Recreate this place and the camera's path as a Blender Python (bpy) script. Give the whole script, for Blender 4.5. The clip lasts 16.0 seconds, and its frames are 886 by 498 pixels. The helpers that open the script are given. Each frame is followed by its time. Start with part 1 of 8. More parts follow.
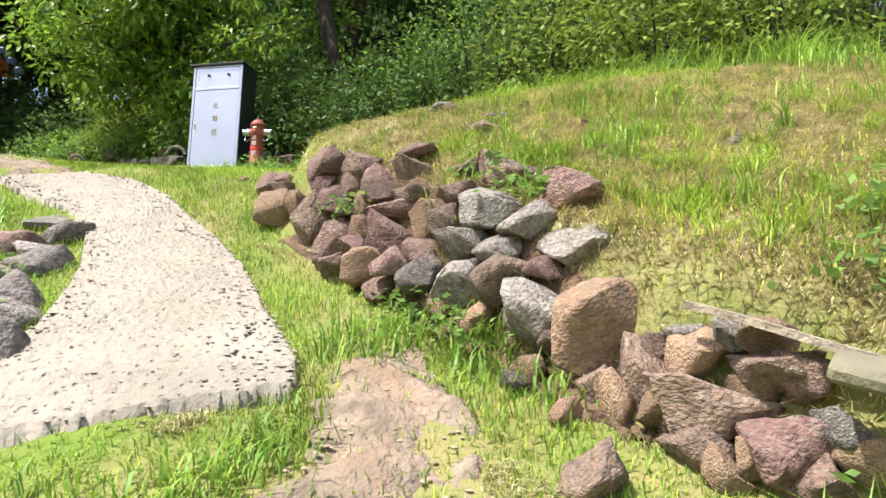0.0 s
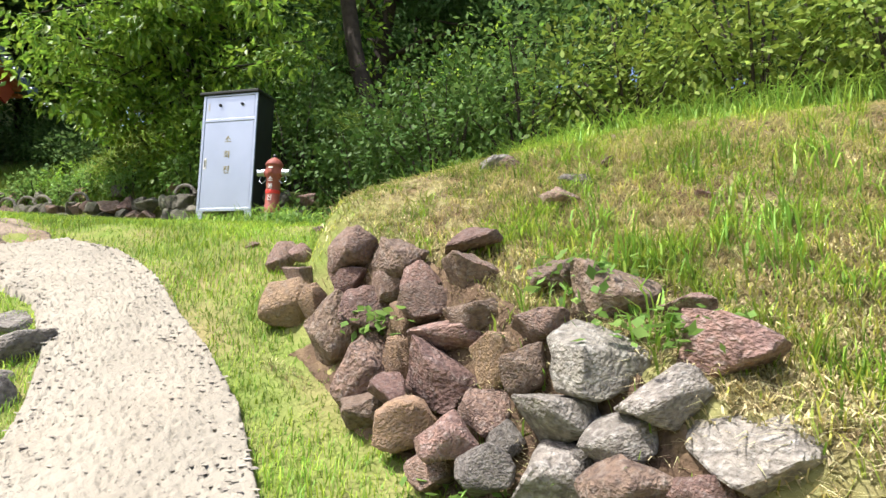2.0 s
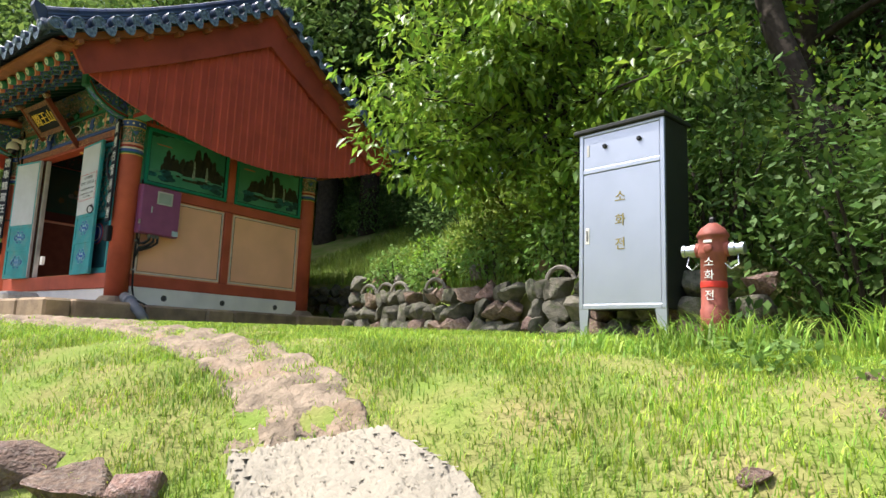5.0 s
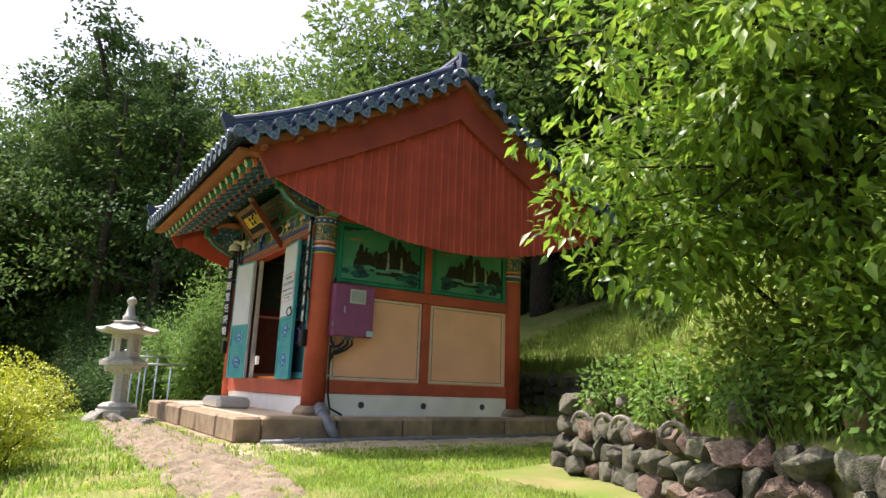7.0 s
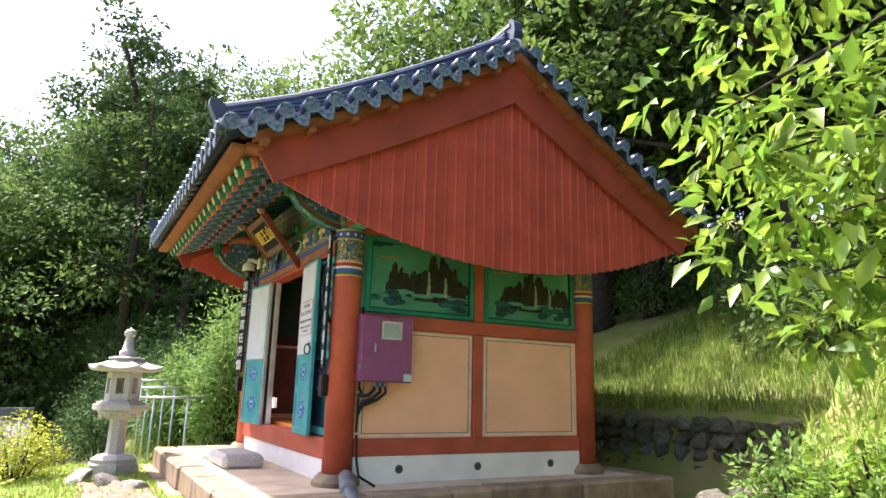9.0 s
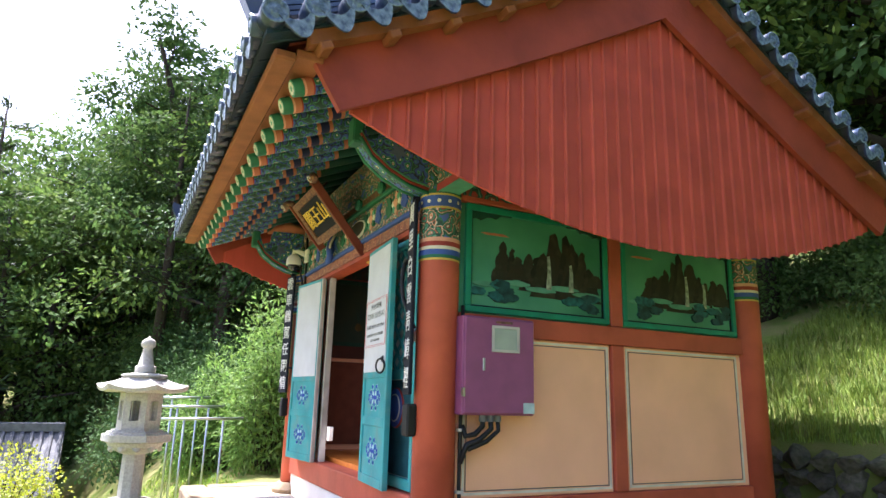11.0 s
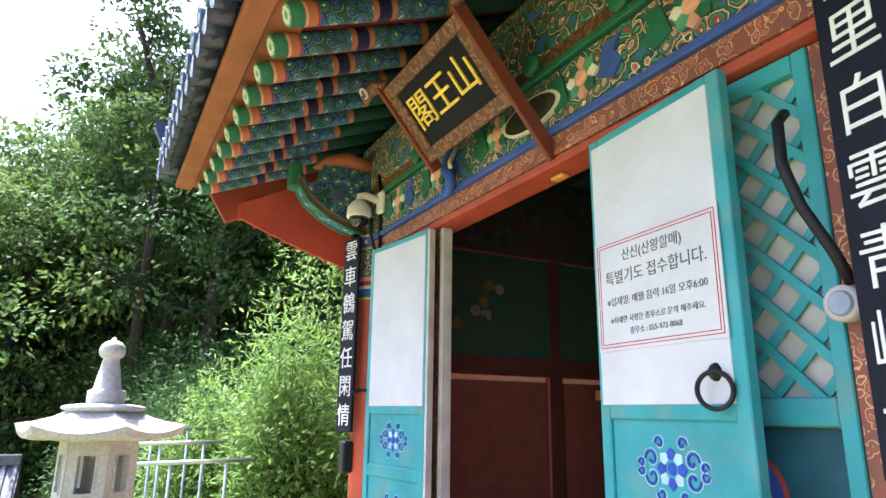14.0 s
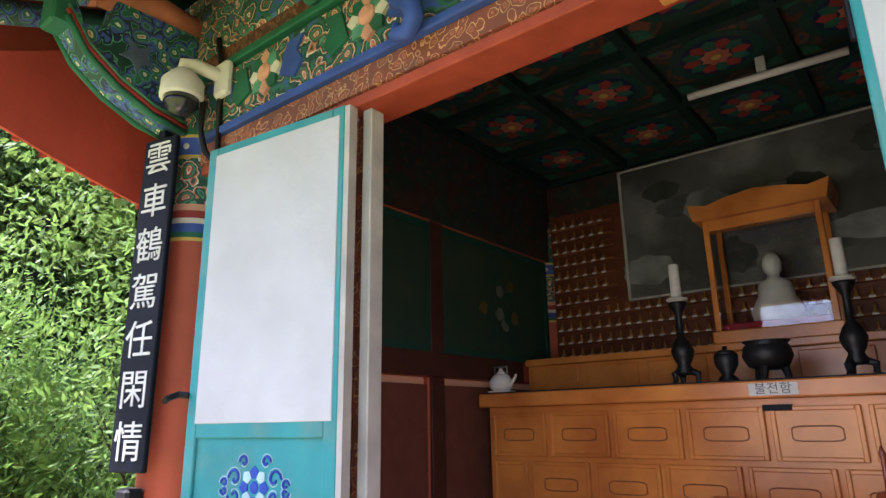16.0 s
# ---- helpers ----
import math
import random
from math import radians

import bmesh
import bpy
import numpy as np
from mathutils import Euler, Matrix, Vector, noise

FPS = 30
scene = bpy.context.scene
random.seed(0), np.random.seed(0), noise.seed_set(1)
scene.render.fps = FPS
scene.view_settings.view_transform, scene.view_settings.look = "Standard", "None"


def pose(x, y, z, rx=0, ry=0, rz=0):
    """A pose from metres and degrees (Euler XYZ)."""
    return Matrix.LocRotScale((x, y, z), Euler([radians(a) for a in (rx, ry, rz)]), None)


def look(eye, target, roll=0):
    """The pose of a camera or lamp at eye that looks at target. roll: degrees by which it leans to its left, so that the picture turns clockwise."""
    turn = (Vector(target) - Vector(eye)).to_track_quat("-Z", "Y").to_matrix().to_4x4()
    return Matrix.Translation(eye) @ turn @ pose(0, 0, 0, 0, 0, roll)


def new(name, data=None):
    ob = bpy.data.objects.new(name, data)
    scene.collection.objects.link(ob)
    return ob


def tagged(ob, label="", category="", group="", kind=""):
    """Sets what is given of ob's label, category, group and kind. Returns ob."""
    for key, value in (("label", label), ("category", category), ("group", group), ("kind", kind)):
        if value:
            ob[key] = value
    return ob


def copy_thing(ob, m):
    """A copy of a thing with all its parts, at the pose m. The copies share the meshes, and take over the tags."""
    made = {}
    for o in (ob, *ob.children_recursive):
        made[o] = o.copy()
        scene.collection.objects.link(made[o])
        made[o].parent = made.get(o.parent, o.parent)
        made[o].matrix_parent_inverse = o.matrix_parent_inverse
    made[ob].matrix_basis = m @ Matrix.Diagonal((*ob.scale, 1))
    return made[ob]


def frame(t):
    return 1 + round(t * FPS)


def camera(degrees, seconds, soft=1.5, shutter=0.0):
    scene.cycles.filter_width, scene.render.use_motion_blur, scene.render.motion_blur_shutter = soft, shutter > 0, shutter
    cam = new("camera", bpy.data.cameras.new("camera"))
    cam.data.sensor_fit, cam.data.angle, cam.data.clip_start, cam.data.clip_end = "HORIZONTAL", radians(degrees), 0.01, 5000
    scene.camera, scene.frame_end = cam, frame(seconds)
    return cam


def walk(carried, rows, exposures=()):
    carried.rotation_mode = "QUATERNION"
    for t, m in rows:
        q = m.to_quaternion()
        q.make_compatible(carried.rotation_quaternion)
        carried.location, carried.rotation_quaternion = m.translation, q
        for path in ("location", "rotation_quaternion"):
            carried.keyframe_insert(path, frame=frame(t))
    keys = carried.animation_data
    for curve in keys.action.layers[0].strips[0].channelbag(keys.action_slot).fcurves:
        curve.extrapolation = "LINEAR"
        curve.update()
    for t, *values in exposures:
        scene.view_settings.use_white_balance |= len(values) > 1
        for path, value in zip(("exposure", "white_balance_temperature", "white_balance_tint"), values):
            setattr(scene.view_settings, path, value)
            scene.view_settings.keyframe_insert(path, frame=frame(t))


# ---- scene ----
cam = camera(69.8, 16.0)
PATH = [
    (0, (-0.009, 0.127, 1.695), (-0.019, 2.112, 1.935), 1.7),
    (0.5, (-0.03, 0.342, 1.849), (-0.07, 2.327, 2.091), 1.7),
    (1, (-0.003, 0.553, 2.039), (-0.066, 2.538, 2.276), 1.6),
    (1.5, (-0.039, 0.763, 2.178), (-0.117, 2.747, 2.414), 1.6),
    (2, (-0.191, 1.0, 2.313), (-0.287, 2.983, 2.55), 1.6),
    (2.5, (-0.307, 1.283, 2.409), (-0.426, 3.265, 2.645), 1.5),
    (3, (-0.431, 1.595, 2.516), (-0.571, 3.576, 2.754), 1.4),
    (3.5, (-0.706, 2.001, 2.588), (-0.906, 3.977, 2.826), 1.5),
    (4, (-0.942, 2.461, 2.759), (-1.358, 4.403, 2.997), 1.7),
    (4.5, (-1.155, 2.732, 2.952), (-1.961, 4.544, 3.208), 2.0),
    (5, (-1.338, 3.105, 3.112), (-2.452, 4.74, 3.403), 2.1),
    (5.2, (-1.411, 3.26, 3.189), (-2.637, 4.808, 3.51), 2.3),
    (7.3, (-2.341, 4.455, 3.952), (-3.948, 5.564, 4.385), 1.9),
    (7.5, (-2.489, 4.577, 4.013), (-4.101, 5.677, 4.449), 1.8),
    (8, (-2.855, 4.742, 4.156), (-4.479, 5.827, 4.587), 1.7),
    (8.5, (-3.285, 4.929, 4.282), (-4.919, 5.998, 4.714), 1.6),
    (9, (-3.721, 5.151, 4.402), (-5.382, 6.177, 4.839), 1.5),
    (9.2, (-3.894, 5.216, 4.414), (-5.568, 6.219, 4.851), 1.5),
    (11.3, (-6.24, 5.665, 4.59), (-7.953, 6.589, 5.051), 1.6),
    (11.5, (-6.482, 5.678, 4.592), (-8.195, 6.6, 5.054), 1.6),
    (12, (-7.074, 5.723, 4.645), (-8.789, 6.641, 5.11), 1.5),
    (12.5, (-7.672, 5.835, 4.68), (-9.387, 6.743, 5.163), 1.7),
    (13, (-8.244, 5.856, 4.711), (-9.955, 6.767, 5.2), 1.6),
    (13.5, (-8.781, 5.937, 4.732), (-10.481, 6.867, 5.228), 1.4),
    (13.9, (-9.193, 5.951, 4.744), (-10.883, 6.909, 5.219), 1.2),
    (14, (-9.311, 5.963, 4.744), (-10.988, 6.933, 5.243), 0.8),
    (14.5, (-9.882, 6.039, 4.716), (-11.527, 7.053, 5.229), 1.2),
    (15, (-10.411, 6.054, 4.722), (-11.956, 7.212, 5.242), 0.2),
    (15.5, (-10.794, 6.174, 4.75), (-12.17, 7.53, 5.267), -0.3),
    (16, (-11.175, 6.357, 4.768), (-12.319, 7.91, 5.297), -1.0),
]
exposures = [(0.0, 0.85, 6000, 16), (3.5, 0.82, 5900, 13), (5.0, 0.85, 6000, 14), (7.5, 1.0, 6250, 20), (8.0, 1.3, 6150, 22), (9.0, 1.62, 6000, 24), (11.5, 1.95, 5500, 23), (12.0, 2.18, 5400, 23), (13.0, 2.18, 5350, 24), (14.0, 2.08, 5400, 26), (15.0, 1.8, 5350, 25), (16.0, 1.95, 5450, 28)]
walk(cam, [(t, look(eye, target, roll)) for t, eye, target, roll in PATH], exposures)

# ---- light ----
SUN_DIR = Vector((-0.62, -0.30, 1.20)).normalized()
world = bpy.data.worlds.new("sky")
scene.world = world
world.use_nodes = True
wn = world.node_tree.nodes
sky = wn.new("ShaderNodeTexSky")
sky.sky_type, sky.sun_disc = "NISHITA", False
sky.sun_elevation = math.asin(SUN_DIR.z)
sky.sun_rotation = math.atan2(SUN_DIR.x, SUN_DIR.y)
sky.air_density, sky.dust_density, sky.ozone_density = 1.0, 5.0, 0.6
wn["Background"].inputs["Strength"].default_value = 0.15
world.node_tree.links.new(sky.outputs[0], wn["Background"].inputs["Color"])
sun = new("sun", bpy.data.lights.new("sun", "SUN"))
sun.data.energy, sun.data.angle, sun.data.color = 5.0, radians(0.8), (1.0, 0.94, 0.82)
sun.matrix_world = look(SUN_DIR * 60, (0, 0, 0))

# ---- materials ----
MATS = {}


def mat(name, color, rough=0.8, metal=0.0, vary=0.15, scale=8.0, bump=0.0, bscale=60.0, color2=None, island=0.0, trans=0.0, spec=0.3, stain=None, stain_amt=0.0, stain_scale=1.2):
    """A procedural surface: a base colour broken up at two scales, with fine relief."""
    if name in MATS:
        return MATS[name]
    m = bpy.data.materials.new(name)
    m.use_nodes = True
    nt = m.node_tree
    n, l = nt.nodes, nt.links
    b = n["Principled BSDF"]
    b.inputs["Roughness"].default_value = rough
    b.inputs["Metallic"].default_value = metal
    b.inputs["Specular IOR Level"].default_value = spec
    tc = n.new("ShaderNodeTexCoord")
    n1 = n.new("ShaderNodeTexNoise")
    n1.inputs["Scale"].default_value, n1.inputs["Detail"].default_value = scale, 4
    l.new(tc.outputs["Object"], n1.inputs["Vector"])
    c1 = color
    c2 = color2 or tuple(max(0, c * (1 - 2.2 * vary)) for c in color)
    ramp = n.new("ShaderNodeMix")
    ramp.data_type = "RGBA"
    mr = n.new("ShaderNodeMapRange")
    mr.inputs[1].default_value, mr.inputs[2].default_value = 0.35, 0.68
    l.new(n1.outputs["Fac"], mr.inputs[0])
    l.new(mr.outputs[0], ramp.inputs[0])
    ramp.inputs[6].default_value, ramp.inputs[7].default_value = (*c1, 1), (*c2, 1)
    out = ramp.outputs[2]
    if stain:
        n3 = n.new("ShaderNodeTexNoise")
        n3.inputs["Scale"].default_value, n3.inputs["Detail"].default_value = stain_scale, 6
        l.new(tc.outputs["Object"], n3.inputs["Vector"])
        m3 = n.new("ShaderNodeMapRange")
        m3.inputs[1].default_value, m3.inputs[2].default_value, m3.inputs[4].default_value = 0.5, 0.72, stain_amt
        l.new(n3.outputs["Fac"], m3.inputs[0])
        mx = n.new("ShaderNodeMix")
        mx.data_type = "RGBA"
        l.new(m3.outputs[0], mx.inputs[0])
        l.new(out, mx.inputs[6])
        mx.inputs[7].default_value = (*stain, 1)
        out = mx.outputs[2]
    if island:
        gi = n.new("ShaderNodeNewGeometry")
        oi = n.new("ShaderNodeObjectInfo")
        ad = n.new("ShaderNodeMath")
        ad.operation = "ADD"
        l.new(gi.outputs["Random Per Island"], ad.inputs[0])
        l.new(oi.outputs["Random"], ad.inputs[1])
        fr = n.new("ShaderNodeMath")
        fr.operation = "FRACT"
        l.new(ad.outputs[0], fr.inputs[0])
        hs = n.new("ShaderNodeHueSaturation")
        a1 = n.new("ShaderNodeMapRange")
        a1.inputs[3].default_value, a1.inputs[4].default_value = 1 - island, 1 + island
        l.new(fr.outputs[0], a1.inputs[0])
        l.new(a1.outputs[0], hs.inputs["Value"])
        a2 = n.new("ShaderNodeMapRange")
        a2.inputs[3].default_value, a2.inputs[4].default_value = 0.5 - island * 0.07, 0.5 + island * 0.05
        l.new(gi.outputs["Random Per Island"], a2.inputs[0])
        l.new(a2.outputs[0], hs.inputs["Hue"])
        l.new(out, hs.inputs["Color"])
        out = hs.outputs[0]
    l.new(out, b.inputs["Base Color"])
    if bump:
        n2 = n.new("ShaderNodeTexNoise")
        n2.inputs["Scale"].default_value, n2.inputs["Detail"].default_value = bscale, 3
        l.new(tc.outputs["Object"], n2.inputs["Vector"])
        bp = n.new("ShaderNodeBump")
        bp.inputs["Strength"].default_value, bp.inputs["Distance"].default_value = bump, 0.02
        l.new(n2.outputs["Fac"], bp.inputs["Height"])
        l.new(bp.outputs[0], b.inputs["Normal"])
    if trans:
        tr = n.new("ShaderNodeBsdfTranslucent")
        l.new(out, tr.inputs["Color"])
        ms = n.new("ShaderNodeMixShader")
        ms.inputs[0].default_value = trans
        l.new(b.outputs[0], ms.inputs[1])
        l.new(tr.outputs[0], ms.inputs[2])
        l.new(ms.outputs[0], n["Material Output"].inputs[0])
    MATS[name] = m
    return m


def ground_material():
    """Grass, dry straw and bare reddish earth by noise; the bank above the stone wall is barer."""
    m = mat("lawn_ground", (0.13, 0.19, 0.032), 0.95, color2=(0.23, 0.205, 0.08), scale=2.2, bump=0.6, bscale=45, stain=(0.26, 0.19, 0.11), stain_amt=0.4, stain_scale=0.9, spec=0.1)
    n, l = m.node_tree.nodes, m.node_tree.links
    b = n["Principled BSDF"]
    lawn_col = b.inputs["Base Color"].links[0].from_socket
    geo, sep, dot = n.new("ShaderNodeNewGeometry"), n.new("ShaderNodeSeparateXYZ"), n.new("ShaderNodeVectorMath")
    dot.operation = "DOT_PRODUCT"
    dot.inputs[1].default_value = (0.745, 0.667, 0.0)
    l.new(geo.outputs["Position"], dot.inputs[0])
    l.new(geo.outputs["Position"], sep.inputs[0])
    up, side, fac = n.new("ShaderNodeMapRange"), n.new("ShaderNodeMapRange"), n.new("ShaderNodeMath")
    up.inputs[1].default_value, up.inputs[2].default_value = 1.95, 2.25
    side.inputs[1].default_value, side.inputs[2].default_value = -1.2, -0.3
    fac.operation = "MULTIPLY"
    l.new(dot.outputs["Value"], up.inputs[0])
    l.new(sep.outputs["X"], side.inputs[0])
    l.new(up.outputs[0], fac.inputs[0])
    l.new(side.outputs[0], fac.inputs[1])
    fine, ramp = n.new("ShaderNodeTexNoise"), n.new("ShaderNodeValToRGB")
    fine.inputs["Scale"].default_value, fine.inputs["Detail"].default_value = 9.0, 10
    l.new(geo.outputs["Position"], fine.inputs["Vector"])
    els = ramp.color_ramp.elements
    els[0].position, els[0].color = 0.36, (0.12, 0.075, 0.045, 1)
    els[1].position, els[1].color = 0.62, (0.27, 0.24, 0.11, 1)
    mid = els.new(0.5)
    mid.color = (0.19, 0.155, 0.08, 1)
    l.new(fine.outputs["Fac"], ramp.inputs[0])
    mx = n.new("ShaderNodeMix")
    mx.data_type = "RGBA"
    l.new(fac.outputs[0], mx.inputs[0])
    l.new(lawn_col, mx.inputs[6])
    l.new(ramp.outputs[0], mx.inputs[7])
    l.new(mx.outputs[2], b.inputs["Base Color"])
    return m


def concrete_material():
    """Coarse cream concrete: washed-out pits with their shadow put into the colour, and small stones showing."""
    m = mat("rough_concrete", (0.30, 0.272, 0.212), 0.92, vary=0.10, scale=3, stain=(0.25, 0.22, 0.165), stain_amt=0.6, stain_scale=2.5, spec=0.15)
    n, l = m.node_tree.nodes, m.node_tree.links
    b = n["Principled BSDF"]
    col = b.inputs["Base Color"].links[0].from_socket
    tc, vo, nz = n["Texture Coordinate"], n.new("ShaderNodeTexVoronoi"), n.new("ShaderNodeTexNoise")
    vo.inputs["Scale"].default_value = 36
    nz.inputs["Scale"].default_value, nz.inputs["Detail"].default_value = 42, 6
    l.new(tc.outputs["Object"], vo.inputs["Vector"])
    l.new(tc.outputs["Object"], nz.inputs["Vector"])
    pit, few, both = n.new("ShaderNodeMapRange"), n.new("ShaderNodeMath"), n.new("ShaderNodeMath")
    pit.inputs[1].default_value, pit.inputs[2].default_value, pit.inputs[3].default_value, pit.inputs[4].default_value = 0.12, 0.34, 1.0, 0.0
    few.operation, few.inputs[1].default_value = "GREATER_THAN", 0.68
    both.operation = "MULTIPLY"
    sepc = n.new("ShaderNodeSeparateColor")
    l.new(vo.outputs["Distance"], pit.inputs[0])
    l.new(vo.outputs["Color"], sepc.inputs[0])
    l.new(sepc.outputs[0], few.inputs[0])
    l.new(pit.outputs[0], both.inputs[0])
    l.new(few.outputs[0], both.inputs[1])
    mx = n.new("ShaderNodeMix")
    mx.data_type = "RGBA"
    # shadow inside the pits, painted as a darker tone
    dim = n.new("ShaderNodeMath")
    dim.operation, dim.inputs[1].default_value = "MULTIPLY", 0.3
    l.new(both.outputs[0], dim.inputs[0])
    l.new(dim.outputs[0], mx.inputs[0])
    l.new(col, mx.inputs[6])
    mx.inputs[7].default_value = (0.15, 0.13, 0.10, 1)
    l.new(mx.outputs[2], b.inputs["Base Color"])
    hgt, bp = n.new("ShaderNodeMath"), n.new("ShaderNodeBump")
    hgt.operation = "SUBTRACT"
    l.new(nz.outputs["Fac"], hgt.inputs[0])
    l.new(both.outputs[0], hgt.inputs[1])
    bp.inputs["Strength"].default_value, bp.inputs["Distance"].default_value = 0.7, 0.014
    l.new(hgt.outputs[0], bp.inputs["Height"])
    l.new(bp.outputs[0], b.inputs["Normal"])
    return m


M_GROUND = ground_material()
M_CONC = concrete_material()
M_DIRT = mat("bare_earth", (0.27, 0.215, 0.155), 0.95, vary=0.22, scale=9, bump=1.0, bscale=35, stain=(0.24, 0.165, 0.105), stain_amt=0.7, stain_scale=4, spec=0.1)
M_STONE = mat("field_stone", (0.27, 0.20, 0.16), 0.85, color2=(0.15, 0.09, 0.085), scale=5, bump=0.7, bscale=18, island=0.45, stain=(0.42, 0.38, 0.33), stain_amt=0.7, stain_scale=3.5)
M_RED = mat("red_ochre_paint", (0.45, 0.095, 0.050), 0.6, vary=0.12, scale=3, bump=0.15, bscale=25, stain=(0.25, 0.05, 0.03), stain_amt=0.4)
M_GABLE = mat("gable_board_red", (0.45, 0.078, 0.044), 0.65, vary=0.10, scale=3, bump=0.15, bscale=25, island=0.10)
# gable red again, darkened for the shadow under the verge
M_BARGE = mat("barge_board_red", (0.31, 0.055, 0.033), 0.65, vary=0.12, scale=3, bump=0.15, bscale=25)
M_ORANGE = mat("ochre_plaster", (0.86, 0.47, 0.29), 0.85, vary=0.05, scale=2, bump=0.1, bscale=80)
M_WHITE = mat("white_plaster", (0.78, 0.755, 0.70), 0.85, vary=0.06, scale=3, bump=0.1, stain=(0.5, 0.47, 0.42), stain_amt=0.4)
M_TILE = mat("blue_black_roof_tile", (0.022, 0.045, 0.10), 0.36, vary=0.25, scale=6, bump=0.15, island=0.35, spec=0.55, stain=(0.09, 0.11, 0.15), stain_amt=0.4, stain_scale=3)
M_WOODRED = mat("orange_brown_timber", (0.29, 0.10, 0.04), 0.7, vary=0.15, scale=5, bump=0.2)
M_GREEN = mat("dancheong_green", (0.03, 0.20, 0.10), 0.6, vary=0.15)
M_TEAL = mat("teal_door_paint", (0.045, 0.32, 0.34), 0.5, vary=0.12, scale=4, bump=0.1, stain=(0.30, 0.25, 0.15), stain_amt=0.25, stain_scale=5)
M_STEEL = mat("brushed_steel", (0.44, 0.47, 0.52), 0.36, metal=0.9, vary=0.04, scale=3, spec=0.5)
# near-black holds the shade of the cabinet's side away from the sun
M_BLACK = mat("dark_cabinet_side", (0.02, 0.022, 0.02), 0.5, vary=0.1)
M_HYD = mat("faded_hydrant_red", (0.30, 0.085, 0.06), 0.6, vary=0.15, scale=10, bump=0.1)
M_GRANITE = mat("pale_granite", (0.50, 0.48, 0.43), 0.85, vary=0.12, scale=40, bump=0.3, stain=(0.30, 0.28, 0.24), stain_amt=0.5)
M_PURPLE = mat("purple_enamel", (0.25, 0.075, 0.17), 0.42, vary=0.06)
M_LEAF = mat("broad_leaf", (0.22, 0.37, 0.04), 0.42, vary=0.2, island=0.35, trans=0.5, spec=0.5)
M_SHRUB = mat("shrub_leaf", (0.085, 0.16, 0.032), 0.6, vary=0.2, island=0.3, trans=0.24, spec=0.2)
M_FOREST = mat("forest_leaf", (0.125, 0.215, 0.055), 0.7, vary=0.2, island=0.22, trans=0.36, spec=0.12)
M_PINE = mat("pine_needle", (0.05, 0.09, 0.03), 0.6, vary=0.2, island=0.3, trans=0.15)
M_BARK = mat("dark_bark", (0.055, 0.042, 0.032), 0.95, vary=0.2, scale=12, bump=0.6, bscale=20)
M_GRASS = mat("grass_blade", (0.27, 0.42, 0.045), 0.55, vary=0.2, scale=1.5, island=0.5, trans=0.4)
M_STRAW = mat("dry_straw", (0.60, 0.54, 0.28), 0.8, vary=0.2, island=0.45, trans=0.2)

# ---- helpers of this scene ----
RNG = np.random.default_rng(7)


def mesh_np(name, verts, faces, material):
    """A mesh from numpy arrays; all faces have as many corners as there are columns."""
    me = bpy.data.meshes.new(name)
    k = faces.shape[1]
    me.vertices.add(len(verts))
    me.vertices.foreach_set("co", np.ascontiguousarray(verts, dtype=np.float32).ravel())
    me.loops.add(faces.size)
    me.loops.foreach_set("vertex_index", np.ascontiguousarray(faces, dtype=np.int32).ravel())
    me.polygons.add(len(faces))
    me.polygons.foreach_set("loop_start", np.arange(0, faces.size, k, dtype=np.int32))
    me.polygons.foreach_set("loop_total", np.full(len(faces), k, dtype=np.int32))
    me.materials.append(material)
    me.update(calc_edges=True)
    return me


def smooth_mesh(me, on=True):
    me.polygons.foreach_set("use_smooth", [on] * len(me.polygons))
    return me


def thing(name, label, category, group="", kind="", m=None):
    ob = tagged(new(name), label, category, group, kind)
    if m is not None:
        ob.matrix_world = m
    return ob


def part(name, bm, material, parent=None, label="", smooth=False, m=None):
    """Links a bmesh as one mesh object under a thing or a part."""
    me = bpy.data.meshes.new(name)
    bm.normal_update()
    bm.to_mesh(me)
    bm.free()
    for one in (material if isinstance(material, (list, tuple)) else [material]):
        me.materials.append(one)
    if smooth:
        smooth_mesh(me)
    ob = new(name, me)
    if parent is not None:
        ob.parent = parent
    if m is not None:
        ob.matrix_basis = m
    return tagged(ob, label)


def share(ob, m, parent=None):
    """One more object on the same mesh."""
    o = new(ob.name.split(".")[0], ob.data)
    o.parent = parent if parent is not None else ob.parent
    o.matrix_basis = m
    return o


def add_box(bm, x0, x1, y0, y1, z0, z1, bevel=0.0, m=None, mi=0):
    r = bmesh.ops.create_cube(bm, size=1.0)
    vs = r["verts"]
    for v in vs:
        v.co = Vector(((x0 + x1) / 2 + v.co.x * (x1 - x0), (y0 + y1) / 2 + v.co.y * (y1 - y0), (z0 + z1) / 2 + v.co.z * (z1 - z0)))
    fs = {f for v in vs for f in v.link_faces}
    for f in fs:
        f.material_index = mi
    if m is not None:
        bmesh.ops.transform(bm, matrix=m, verts=vs)
    if bevel:
        es = list({e for v in vs for e in v.link_edges})
        bmesh.ops.bevel(bm, geom=es, offset=bevel, segments=1, affect="EDGES", clamp_overlap=True)
    return bm


def box(x0, x1, y0, y1, z0, z1, bevel=0.0, m=None):
    return add_box(bmesh.new(), x0, x1, y0, y1, z0, z1, bevel, m)


